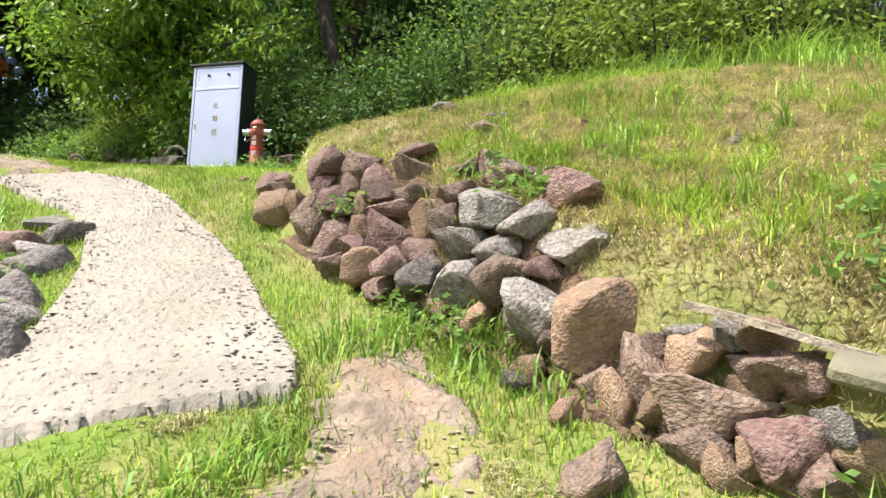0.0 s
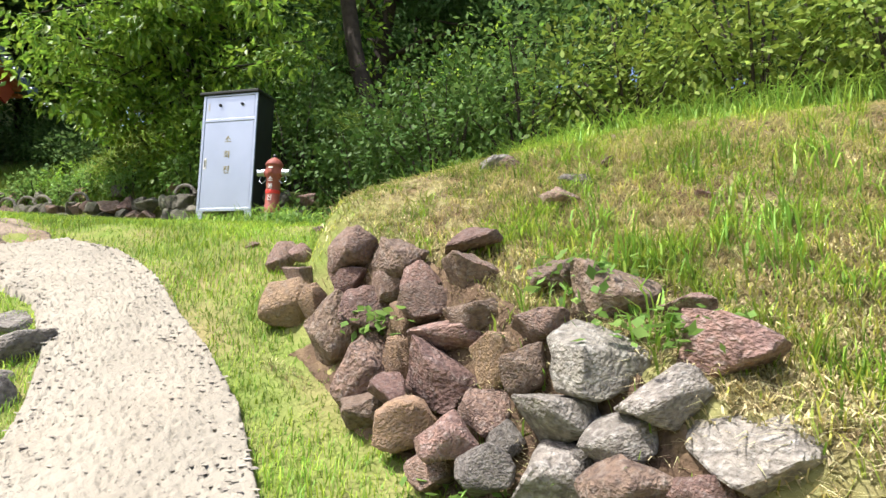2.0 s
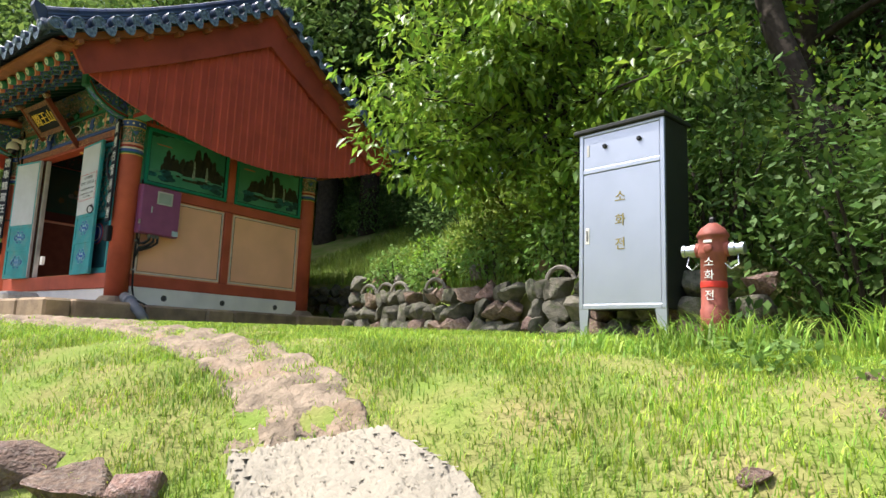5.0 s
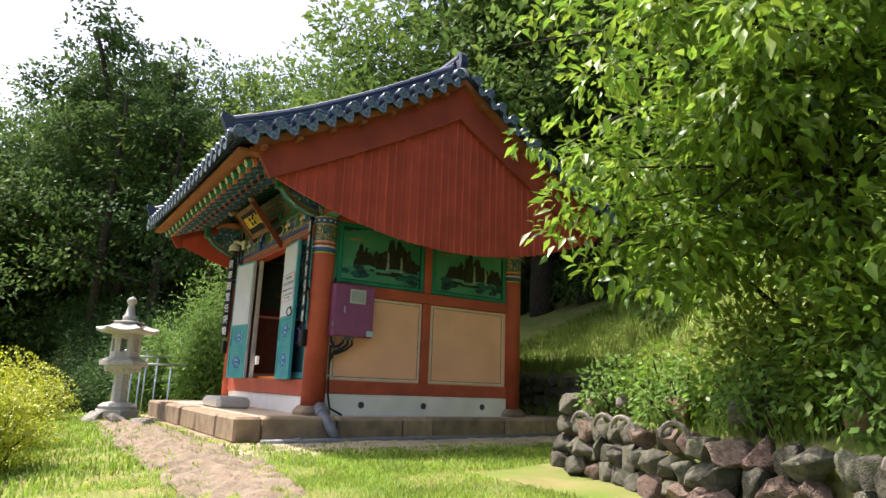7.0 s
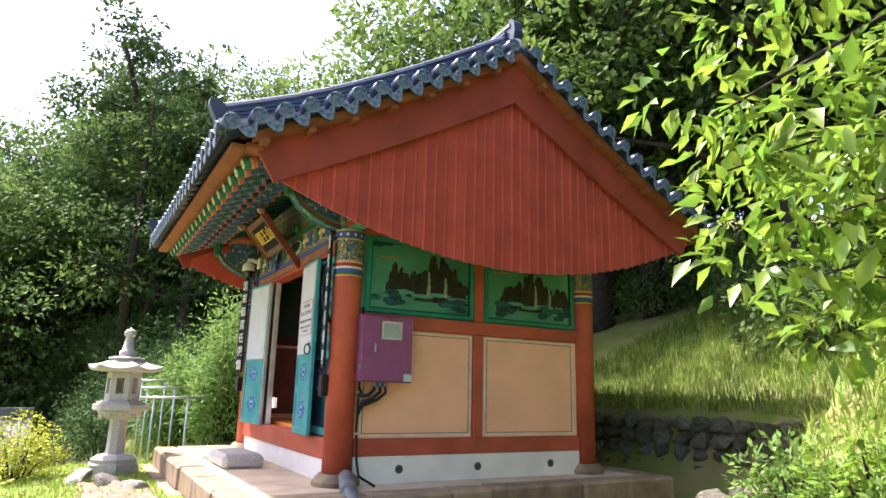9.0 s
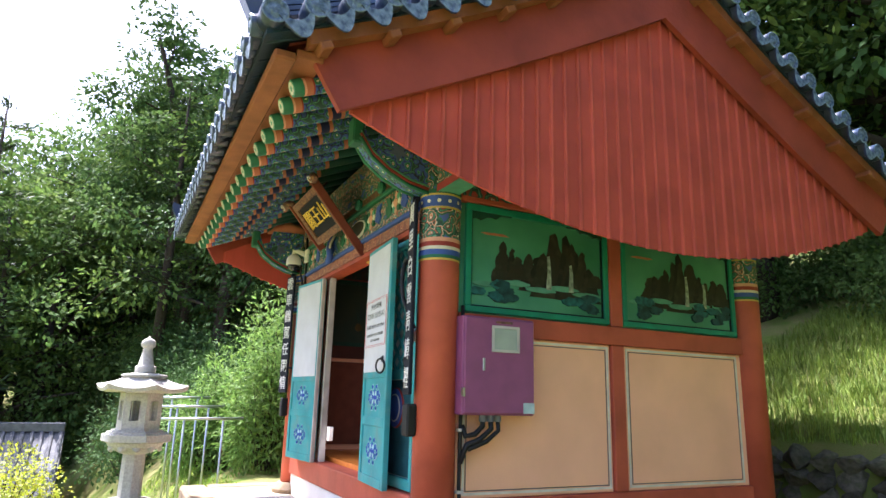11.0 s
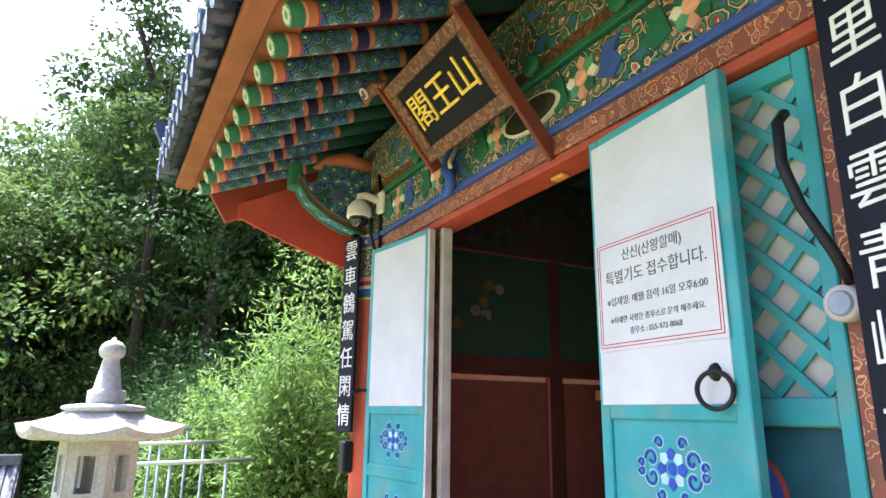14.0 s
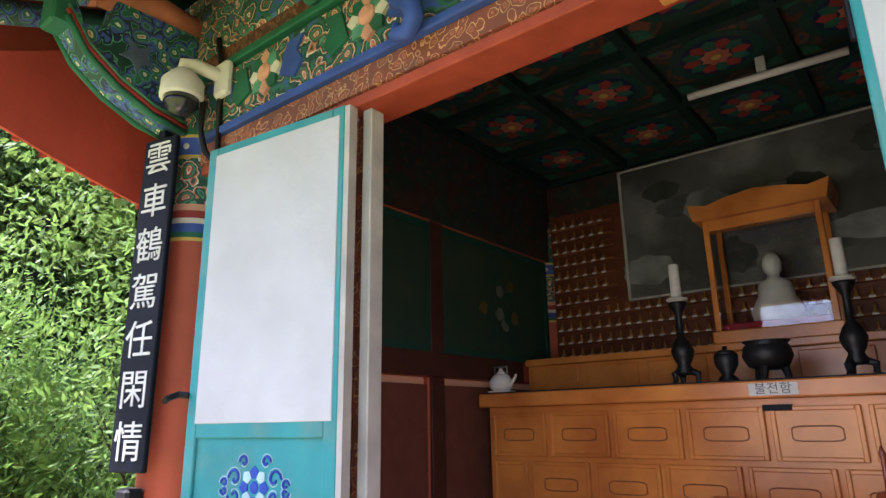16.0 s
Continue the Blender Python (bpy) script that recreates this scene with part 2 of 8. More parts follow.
def lathe(profile, n=24, bm=None, m=None, mi=None):
    """A turned body round z from (radius, height) pairs; mi gives a material slot per band."""
    bm = bm or bmesh.new()
    rings = []
    for r, z in profile:
        rings.append([bm.verts.new((r * math.cos(2 * math.pi * i / n), r * math.sin(2 * math.pi * i / n), z)) for i in range(n)])
    made = [v for r in rings for v in r]
    for k in range(len(rings) - 1):
        for i in range(n):
            f = bm.faces.new((rings[k][i], rings[k][(i + 1) % n], rings[k + 1][(i + 1) % n], rings[k + 1][i]))
            if mi:
                f.material_index = mi[k]
    f = bm.faces.new(rings[0][::-1])
    f.material_index = mi[0] if mi else 0
    f = bm.faces.new(rings[-1])
    f.material_index = mi[-1] if mi else 0
    if m is not None:
        bmesh.ops.transform(bm, matrix=m, verts=made)
    return bm


def tube(points, radius, n=8, bm=None):
    """A round bar along points; radius may be one number or one for each point."""
    bm = bm or bmesh.new()
    pts = [Vector(p) for p in points]
    rad = radius if isinstance(radius, (list, tuple)) else [radius] * len(pts)
    rings = []
    side = None
    for i, p in enumerate(pts):
        d = (pts[min(i + 1, len(pts) - 1)] - pts[max(i - 1, 0)]).normalized()
        if side is None:
            side = d.orthogonal().normalized()
        side = (side - d * side.dot(d)).normalized()
        up = d.cross(side)
        rings.append([bm.verts.new(p + (side * math.cos(2 * math.pi * k / n) + up * math.sin(2 * math.pi * k / n)) * rad[i]) for k in range(n)])
    for a, b in zip(rings, rings[1:]):
        for k in range(n):
            bm.faces.new((a[k], a[(k + 1) % n], b[(k + 1) % n], b[k]))
    bm.faces.new(rings[0][::-1])
    bm.faces.new(rings[-1])
    return bm


def prism(outline, depth, m=None, bm=None, mi=0):
    """A flat outline in x, y given thickness along z."""
    bm = bm or bmesh.new()
    lo = [bm.verts.new((x, y, 0)) for x, y in outline]
    hi = [bm.verts.new((x, y, depth)) for x, y in outline]
    n = len(lo)
    fs = [bm.faces.new(lo[::-1]), bm.faces.new(hi)]
    for i in range(n):
        fs.append(bm.faces.new((lo[i], lo[(i + 1) % n], hi[(i + 1) % n], hi[i])))
    for f in fs:
        f.material_index = mi
    if m is not None:
        bmesh.ops.transform(bm, matrix=m, verts=lo + hi)
    return bm


def sstep(a, b, v):
    q = np.clip((v - a) / (b - a), 0, 1)
    return q * q * (3 - 2 * q)


# ---- the lie of the land ----
PROF_S = [-60, -12, -4, 0, 1.6, 2.8, 3.6, 4.65, 5.3, 6.0, 7.0, 12.0]
PROF_Z = [-12, -4.6, -1.5, 0.35, 1.15, 1.66, 2.0, 2.60, 2.93, 3.08, 3.17, 3.22]
WALL_A, WALL_N = (-0.10, 2.944), (0.745, 0.667)


def bed_line(x):
    """The y of the low stone wall behind the fire cabinet."""
    return 7.15 + np.clip(-2.4 - x, 0, 3.9) * 0.385


def land(x, y):
    x, y = np.asarray(x, dtype=float), np.asarray(y, dtype=float)
    s = y + 0.25 * np.clip(-3 - x, 0, 6)
    z = sum(np.interp(s + o, PROF_S, PROF_Z) for o in (-0.2, 0, 0.2)) / 3
    d = np.minimum((x - WALL_A[0]) * WALL_N[0] + (y - WALL_A[1]) * WALL_N[1], x + 1.18)
    wall = 0.50 * (1 - 0.7 * sstep(4.2, 5.5, y))
    z = z + wall * sstep(0.0, 0.28, d) + 0.265 * np.clip(d - 0.1, 0, 8) - 0.10 * np.clip(d - 2.0, 0, 6.1)
    bed = sstep(0.05, 0.3, y - bed_line(x)) * sstep(-6.6, -6.35, x) * (1 - sstep(-2.2, -1.2, x))
    z = z + bed * (0.36 + 0.30 * np.clip(y - bed_line(x), 0, 3))
    back = sstep(12.5, 12.7, y) * (1 - sstep(-6.6, -6.35, x)) * sstep(-19, -16, x)
    z = z + back * 0.95
    z = z + 0.42 * np.clip(y - np.where(x > -6.5, 9.5, 12.7), 0, 25)
    z = z + 0.30 * np.clip(-24 - 12 * (1 - sstep(2.0, 12.0, y)) - x, 0, 60) + 0.12 * np.clip(np.hypot(x, y) - 60, 0, 120)
    z = z - 0.55 * np.clip(-15.0 - x, 0, 6) * (1 - sstep(4.6, 8.6, y))
    return z


def land1(x, y):
    return float(land(x, y))


def axis(lo, a, b, hi, fine, grow):
    out = list(np.arange(a, b, fine))
    step, p = fine, a
    left = []
    while p > lo:
        step *= grow
        p -= step
        left.append(p)
    step, p = fine, out[-1]
    while p < hi:
        step *= grow
        p += step
        out.append(p)
    return np.array(left[::-1] + out)


gx, gy = axis(-900, -13, 4, 900, 0.07, 1.12), axis(-900, -1.5, 9.0, 900, 0.07, 1.12)
GX, GY = np.meshgrid(gx, gy)
GZ = land(GX, GY) + 0.02 * np.sin(GX * 5.1 + np.sin(GY * 3.3)) * np.sin(GY * 4.3 + 1.7 * np.sin(GX * 2.1)) * (np.hypot(GX, GY) < 40)
idx = np.arange(GX.size).reshape(GX.shape)
faces = np.stack([idx[:-1, :-1], idx[:-1, 1:], idx[1:, 1:], idx[1:, :-1]], -1).reshape(-1, 4)
ground = tagged(new("ground", smooth_mesh(mesh_np("ground", np.stack([GX, GY, GZ], -1).reshape(-1, 3), faces, M_GROUND))), "sloping lawn of short grass with dry straw and bare earth", "ground", kind="structure")

# ---- more materials: painted eaves ----
def ring_mat(name, scale, stops, rough=0.6, stretch=(1, 1, 1), rand=1.0):
    """Painted scrolls and rosettes: bands of colour round scattered centres."""
    if name in MATS:
        return MATS[name]
    m = bpy.data.materials.new(name)
    m.use_nodes = True
    n, l = m.node_tree.nodes, m.node_tree.links
    b = n["Principled BSDF"]
    b.inputs["Roughness"].default_value = rough
    tc, mp, nz, mx = n.new("ShaderNodeTexCoord"), n.new("ShaderNodeMapping"), n.new("ShaderNodeTexNoise"), n.new("ShaderNodeVectorMath")
    mp.inputs["Scale"].default_value = stretch
    nz.inputs["Scale"].default_value = scale * 0.8
    mx.operation = "MULTIPLY_ADD"
    mx.inputs[1].default_value = (0.25 / scale * 4, 0.25 / scale * 4, 0.25 / scale * 4)
    l.new(tc.outputs["Object"], mp.inputs["Vector"])
    l.new(mp.outputs[0], nz.inputs["Vector"])
    l.new(nz.outputs["Color"], mx.inputs[0])
    l.new(mp.outputs[0], mx.inputs[2])
    vo = n.new("ShaderNodeTexVoronoi")
    vo.inputs["Scale"].default_value, vo.inputs["Randomness"].default_value = scale, rand
    l.new(mx.outputs[0], vo.inputs["Vector"])
    cr = n.new("ShaderNodeValToRGB")
    cr.color_ramp.interpolation = "CONSTANT"
    while len(cr.color_ramp.elements) < len(stops):
        cr.color_ramp.elements.new(0.5)
    for e, (p, c) in zip(cr.color_ramp.elements, stops):
        e.position, e.color = p, (*c, 1)
    l.new(vo.outputs["Distance"], cr.inputs[0])
    wear = n.new("ShaderNodeTexNoise")
    wear.inputs["Scale"].default_value, wear.inputs["Detail"].default_value = 9, 5
    l.new(tc.outputs["Object"], wear.inputs["Vector"])
    mw = n.new("ShaderNodeMapRange")
    mw.inputs[1].default_value, mw.inputs[2].default_value, mw.inputs[4].default_value = 0.45, 0.8, 0.5
    l.new(wear.outputs["Fac"], mw.inputs[0])
    mm = n.new("ShaderNodeMix")
    mm.data_type = "RGBA"
    l.new(mw.outputs[0], mm.inputs[0])
    l.new(cr.outputs[0], mm.inputs[6])
    mm.inputs[7].default_value = (0.05, 0.06, 0.05, 1)
    l.new(mm.outputs[2], b.inputs["Base Color"])
    MATS[name] = m
    return m


C_DG, C_G, C_LG, C_W, C_BL, C_NV, C_OR, C_RD, C_PK, C_YE = (0.010, 0.06, 0.042), (0.022, 0.14, 0.078), (0.10, 0.32, 0.21), (0.72, 0.68, 0.58), (0.05, 0.10, 0.38), (0.012, 0.018, 0.07), (0.48, 0.16, 0.08), (0.32, 0.04, 0.03), (0.72, 0.36, 0.24), (0.60, 0.42, 0.08)
M_SCROLL = ring_mat("painted_flower_scroll", 13.0, [(0, C_YE), (0.07, C_OR), (0.16, C_W), (0.20, C_RD), (0.27, C_G), (0.36, C_LG), (0.40, C_DG), (0.50, C_OR), (0.56, C_W), (0.59, C_DG), (0.70, C_G), (0.80, C_BL)])
M_SCROLL2 = ring_mat("painted_rafter_flowers", 17, [(0, C_OR), (0.12, C_W), (0.2, C_G), (0.38, C_LG), (0.43, C_BL), (0.58, C_NV), (0.68, C_LG), (0.73, C_DG)])
M_CLOUD = ring_mat("brown_cloud_scroll", 25, [(0, (0.34, 0.10, 0.04)), (0.18, C_OR), (0.25, (0.25, 0.07, 0.03)), (0.45, (0.62, 0.34, 0.14)), (0.52, (0.22, 0.06, 0.03))])
# coffer colours darkened so the ceiling reads as lying in shade
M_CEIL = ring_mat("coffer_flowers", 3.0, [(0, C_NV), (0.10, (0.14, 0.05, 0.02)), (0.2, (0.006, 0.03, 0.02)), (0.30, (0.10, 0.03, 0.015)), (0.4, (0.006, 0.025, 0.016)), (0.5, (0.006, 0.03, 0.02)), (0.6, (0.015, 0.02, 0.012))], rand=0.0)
M_FRET = ring_mat("gilt_fret", 30, [(0, (0.17, 0.06, 0.03)), (0.33, (0.27, 0.125, 0.05)), (0.46, (0.10, 0.035, 0.02))])
for nm, c in (("p_dark_green", C_DG), ("p_green", C_G), ("p_light_green", C_LG), ("p_white", C_W), ("p_blue", C_BL), ("p_navy", C_NV), ("p_orange", C_OR), ("p_red", C_RD), ("p_pink", C_PK), ("p_yellow", C_YE)):
    mat(nm, c, 0.6, vary=0.10, scale=10, stain=(0.05, 0.05, 0.045), stain_amt=0.25, stain_scale=4)
DG, GR, LG, WH, BL, NV, ORG, RD, PK, YE = [MATS[k] for k in ("p_dark_green", "p_green", "p_light_green", "p_white", "p_blue", "p_navy", "p_orange", "p_red", "p_pink", "p_yellow")]
M_TFACE = mat("pale_tile_face", (0.20, 0.27, 0.36), 0.5, vary=0.25, scale=26, bump=0.8, bscale=50, color2=(0.05, 0.08, 0.14))
M_LIME = mat("lime_mortar", (0.62, 0.60, 0.56), 0.9, vary=0.15, scale=10, bump=0.4)
M_PAPER = mat("door_paper", (0.57, 0.58, 0.59), 0.85, vary=0.05, scale=3, bump=0.25, bscale=18, stain=(0.48, 0.48, 0.47), stain_amt=0.5, stain_scale=5)
M_JAMB = mat("greyed_white_paint", (0.52, 0.50, 0.46), 0.8, vary=0.12, scale=6, stain=(0.33, 0.30, 0.26), stain_amt=0.6)
M_SIGN = mat("black_lacquer", (0.010, 0.012, 0.020), 0.6, vary=0.1, spec=0.12, stain=(0.03, 0.03, 0.035), stain_amt=0.35)
M_INK = mat("white_lettering", (0.75, 0.75, 0.72), 0.7, vary=0.08)
M_GOLD = mat("gold_lettering", (0.85, 0.58, 0.07), 0.45, metal=0.0, vary=0.08)
M_GREY = mat("grey_print", (0.13, 0.13, 0.12), 0.8)
M_REDLINE = mat("red_rule", (0.5, 0.05, 0.04), 0.7)
M_IRON = mat("black_iron", (0.03, 0.03, 0.032), 0.45, metal=0.6, vary=0.2)
M_RUBBER = mat("black_cable", (0.012, 0.012, 0.013), 0.55)
M_BLUEFLOWER = mat("blue_flower_paint", (0.03, 0.07, 0.42), 0.6, vary=0.1)
M_PALEBLUE = mat("pale_outline_paint", (0.45, 0.66, 0.72), 0.6)
M_PGREEN = mat("painting_green", (0.03, 0.16, 0.095), 0.45, scale=1.1, color2=(0.085, 0.30, 0.19))
M_PINE2 = mat("painted_pines", (0.015, 0.07, 0.075), 0.6, vary=0.3, scale=14)
M_MOUNT = mat("painted_cliffs", (0.022, 0.017, 0.011), 0.6, scale=9, color2=(0.010, 0.018, 0.012), stain=(0.085, 0.06, 0.035), stain_amt=0.5, stain_scale=9)
M_MIST = mat("painted_mist", (0.10, 0.30, 0.21), 0.6, vary=0.2)
M_MOUNT2 = mat("painted_dark_cliffs", (0.012, 0.012, 0.010), 0.6, vary=0.2, scale=9, stain=(0.07, 0.05, 0.03), stain_amt=0.5, stain_scale=11)
M_PINE3 = mat("painted_teal_pines", (0.02, 0.13, 0.135), 0.6, vary=0.3, scale=18)
WATER_P = mat("painted_waterfall", (0.34, 0.40, 0.32), 0.6, vary=0.3, scale=30)
M_PALTAR = mat("pine_wood", (0.72, 0.27, 0.05), 0.27, scale=3, color2=(0.46, 0.145, 0.028), bump=0.05, spec=0.5)
M_PIPE = mat("grey_pvc", (0.16, 0.17, 0.18), 0.5, vary=0.12)
M_STYLO = mat("brown_dressed_stone", (0.34, 0.25, 0.155), 0.85, vary=0.15, scale=6, bump=0.4, bscale=22, island=0.12, stain=(0.13, 0.09, 0.065), stain_amt=0.75, stain_scale=2.5)
M_DECK = mat("earthen_deck", (0.64, 0.52, 0.36), 0.9, vary=0.12, scale=3, bump=0.2, stain=(0.36, 0.27, 0.18), stain_amt=0.5)
M_EAVE = mat("eave_soffit", (0.22, 0.035, 0.02), 0.7, vary=0.15)

S = pose(-9.97, 7.82, 0, 0, 0, -2)
shrine = thing("shrine", "small painted timber shrine hall with blue-black tiled roof", "shrine", m=S)
CX, RIDGE_Y, FLOOR = -1.90, 1.66, 3.57
COLS = [(0, 0), (0, 3.28), (-3.80, 0), (-3.80, 3.28)]


def P(name, bm, material, parent=None, label="", smooth=False, m=None):
    return part(name, bm, material, parent or shrine, label, smooth, m)


def roof_z(d):
    """Height of the concave roof slope, d metres out from the ridge."""
    return 8.38 - 0.68 * d + 0.0367 * d * d


def letters(name, body, size, material, parent, m, spread=0.002, spacing=1.0):
    """Writing in the built-in font, given a little thickness, centred on m."""
    c = bpy.data.curves.new(name, "FONT")
    c.body, c.size, c.extrude, c.align_x, c.align_y, c.space_character, c.offset = body, size, spread, "CENTER", "CENTER", spacing, 0.0
    c.resolution_u = 3
    ob = new("tmp", c)
    me = bpy.data.meshes.new_from_object(ob.evaluated_get(bpy.context.evaluated_depsgraph_get()))
    bpy.data.objects.remove(ob)
    me.materials.clear()
    me.materials.append(material)
    o = new(name, me)
    o.parent = parent
    o.matrix_basis = m
    return o


# ---- stylobate: dressed blocks round an earthen deck ----
stylobate = thing("stylobate", "low platform of weathered brown dressed stone blocks", "platform", m=S)
SX0, SX1, SY0, SY1, SZ = -4.60, 0.76, -1.20, 4.05, 3.47
P("deck", box(SX0 + 0.25, SX1 - 0.25, SY0 + 0.25, SY1 - 0.25, 2.9, SZ - 0.012, 0.01), M_DECK, stylobate, "sandy earthen deck")


def block_row(x0, x1, y0, y1, z0, z1, n, along):
    rnd = random.Random(int(n * 17 + x0 * 10))
    cuts = sorted([0, 1] + [(i + rnd.uniform(-0.25, 0.25)) / n for i in range(1, n)])
    for a, b in zip(cuts, cuts[1:]):
        if along == "x":
            bb = (x0 + (x1 - x0) * a + 0.006, x0 + (x1 - x0) * b - 0.006, y0 + rnd.uniform(-0.012, 0.012), y1, z0, z1 + rnd.uniform(-0.012, 0.006))
        else:
            bb = (x0, x1 + rnd.uniform(-0.012, 0.012), y0 + (y1 - y0) * a + 0.006, y0 + (y1 - y0) * b - 0.006, z0, z1 + rnd.uniform(-0.012, 0.006))
        P("block", box(*bb, bevel=0.03), M_STYLO, stylobate)


block_row(SX0, SX1, SY0, SY0 + 0.32, 3.18, SZ, 6, "x")
block_row(SX1 - 0.30, SX1, SY0 + 0.33, SY1, 3.18, SZ, 6, "y")
block_row(SX0 - 0.1, SX1 + 0.14, SY0 - 0.13, SY0 + 0.2, 2.85, 3.20, 7, "x")
block_row(SX1 - 0.2, SX1 + 0.12, SY0 + 0.21, SY1, 2.85, 3.19, 6, "y")
P("block", box(SX0, SX0 + 0.3, SY0 + 0.33, SY1, 2.9, SZ, 0.02), M_STYLO, stylobate)
P("block", box(SX0 + 0.31, SX1 - 0.31, SY1 - 0.3, SY1, 2.9, SZ, 0.02), M_STYLO, stylobate)

# ---- columns with painted capitals ----
CAP = [(0.150, FLOOR), (0.152, 5.56), (0.155, 5.575), (0.155, 5.60), (0.155, 5.64), (0.155, 5.665), (0.155, 5.70), (0.155, 5.73), (0.155, 5.95), (0.158, 5.965), (0.158, 6.05), (0.158, 6.065), (0.155, 6.10), (0.150, 6.42)]
CAP_M = [0, 5, 1, 2, 3, 4, 6, 7, 5, 2, 5, 1, 7]
for cx, cy in COLS:
    cm = Matrix.Translation((cx, cy, 0))
    col = P("column", lathe(CAP, 28, mi=CAP_M), [M_RED, GR, BL, WH, RD, YE, PK, M_SCROLL], None, "round red column with a painted capital", True, cm)
    P("base_stone", lathe([(0.24, 3.44), (0.25, 3.50), (0.20, 3.56), (0.18, 3.575)], 14), M_STYLO, None, "", False, cm)
    for k in range(12):
        a = k * math.pi / 6
        P("dot", lathe([(0.016, 0), (0.012, 0.004)], 10), WH, col, "", False, Matrix.Translation((0.156 * math.cos(a), 0.156 * math.sin(a), 6.008)) @ Matrix.Rotation(a, 4, "Z") @ Matrix.Rotation(math.pi / 2, 4, "Y"))

# ---- walls ----


def wall_x(name, x, t, y0, y1, z0, z1, mt, label=""):
    return P(name, box(x - t / 2, x + t / 2, y0, y1, z0, z1, 0.006), mt, None, label)


for wx, sgn in ((0.0, 1), (-3.80, -1)):
    wall_x("plinth_wall", wx, 0.16, 0.14, 3.14, 3.44, 3.73, M_WHITE, "white plastered plinth wall")
    wall_x("sill_beam", wx, 0.17, 0.14, 3.14, 3.732, 3.90, M_RED)
    wall_x("middle_rail", wx, 0.17, 0.14, 3.14, 5.05, 5.20, M_RED)
    wall_x("mid_post", wx, 0.15, 1.575, 1.705, 3.902, 5.048, M_RED)
    wall_x("mid_post", wx, 0.15, 1.575, 1.705, 5.202, 6.06, M_RED)
    wall_x("tie_beam", wx, 0.17, 0.14, 3.14, 6.06, 6.86, M_RED)
    for y0, y1 in ((0.14, 1.573), (1.707, 3.14)):
        wall_x("plaster_panel", wx, 0.09, y0 + 0.002, y1 - 0.002, 3.902, 5.048, M_ORANGE, "ochre plaster panel with a thin painted border")
        wall_x("painted_panel", wx, 0.08, y0 + 0.002, y1 - 0.002, 5.202, 6.058, M_PGREEN if sgn > 0 else RD)
M_TIE = ring_mat("painted_tie_beam", 9, [(0, C_OR), (0.14, C_W), (0.18, C_RD), (0.34, C_DG), (0.46, C_LG), (0.50, C_DG), (0.62, C_RD)])
P("tie_beam_face", box(0.086, 0.092, 0.145, 3.135, 6.10, 6.84), M_TIE, None, "dark painted face of the tie beam")
E1 = 0.045


def flat_yz(outline, x, t, mt, name, parent, label=""):
    """A thin painted shape on the east wall, from a y, z outline."""
    m = Matrix(((0, 0, 1, x), (1, 0, 0, 0), (0, 1, 0, 0), (0, 0, 0, 1)))
    return P(name, prism(outline, t, m), mt, parent, label)


def border(x, y0, y1, z0, z1, w, t, mt, name, parent=None):
    bm = bmesh.new()
    add_box(bm, x, x + t, y0, y1, z0, z0 + w)
    add_box(bm, x, x + t, y0, y1, z1 - w, z1)
    add_box(bm, x, x + t, y0, y0 + w, z0 + w, z1 - w)
    add_box(bm, x, x + t, y1 - w, y1, z0 + w, z1 - w)
    return P(name, bm, mt, parent)


for y0, y1 in ((0.17, 1.57), (1.71, 3.10)):
    border(E1, y0 + 0.03, y1 - 0.02, 3.925, 5.03, 0.018, 0.004, WH, "border_line")
    border(E1, y0 + 0.055, y1 - 0.045, 3.95, 5.005, 0.007, 0.004, M_GREY, "border_line")


def blob(cy, cz, ry, rz, n, seed, rough=0.25):
    rnd = random.Random(seed)
    return [(cy + ry * math.cos(2 * math.pi * i / n) * (1 + rnd.uniform(-rough, rough)), cz + rz * math.sin(2 * math.pi * i / n) * (1 + rnd.uniform(-rough, rough))) for i in range(n)]


M_FRAMEG = mat("teal_green_frame", (0.012, 0.22, 0.135), 0.5, vary=0.12, scale=6)


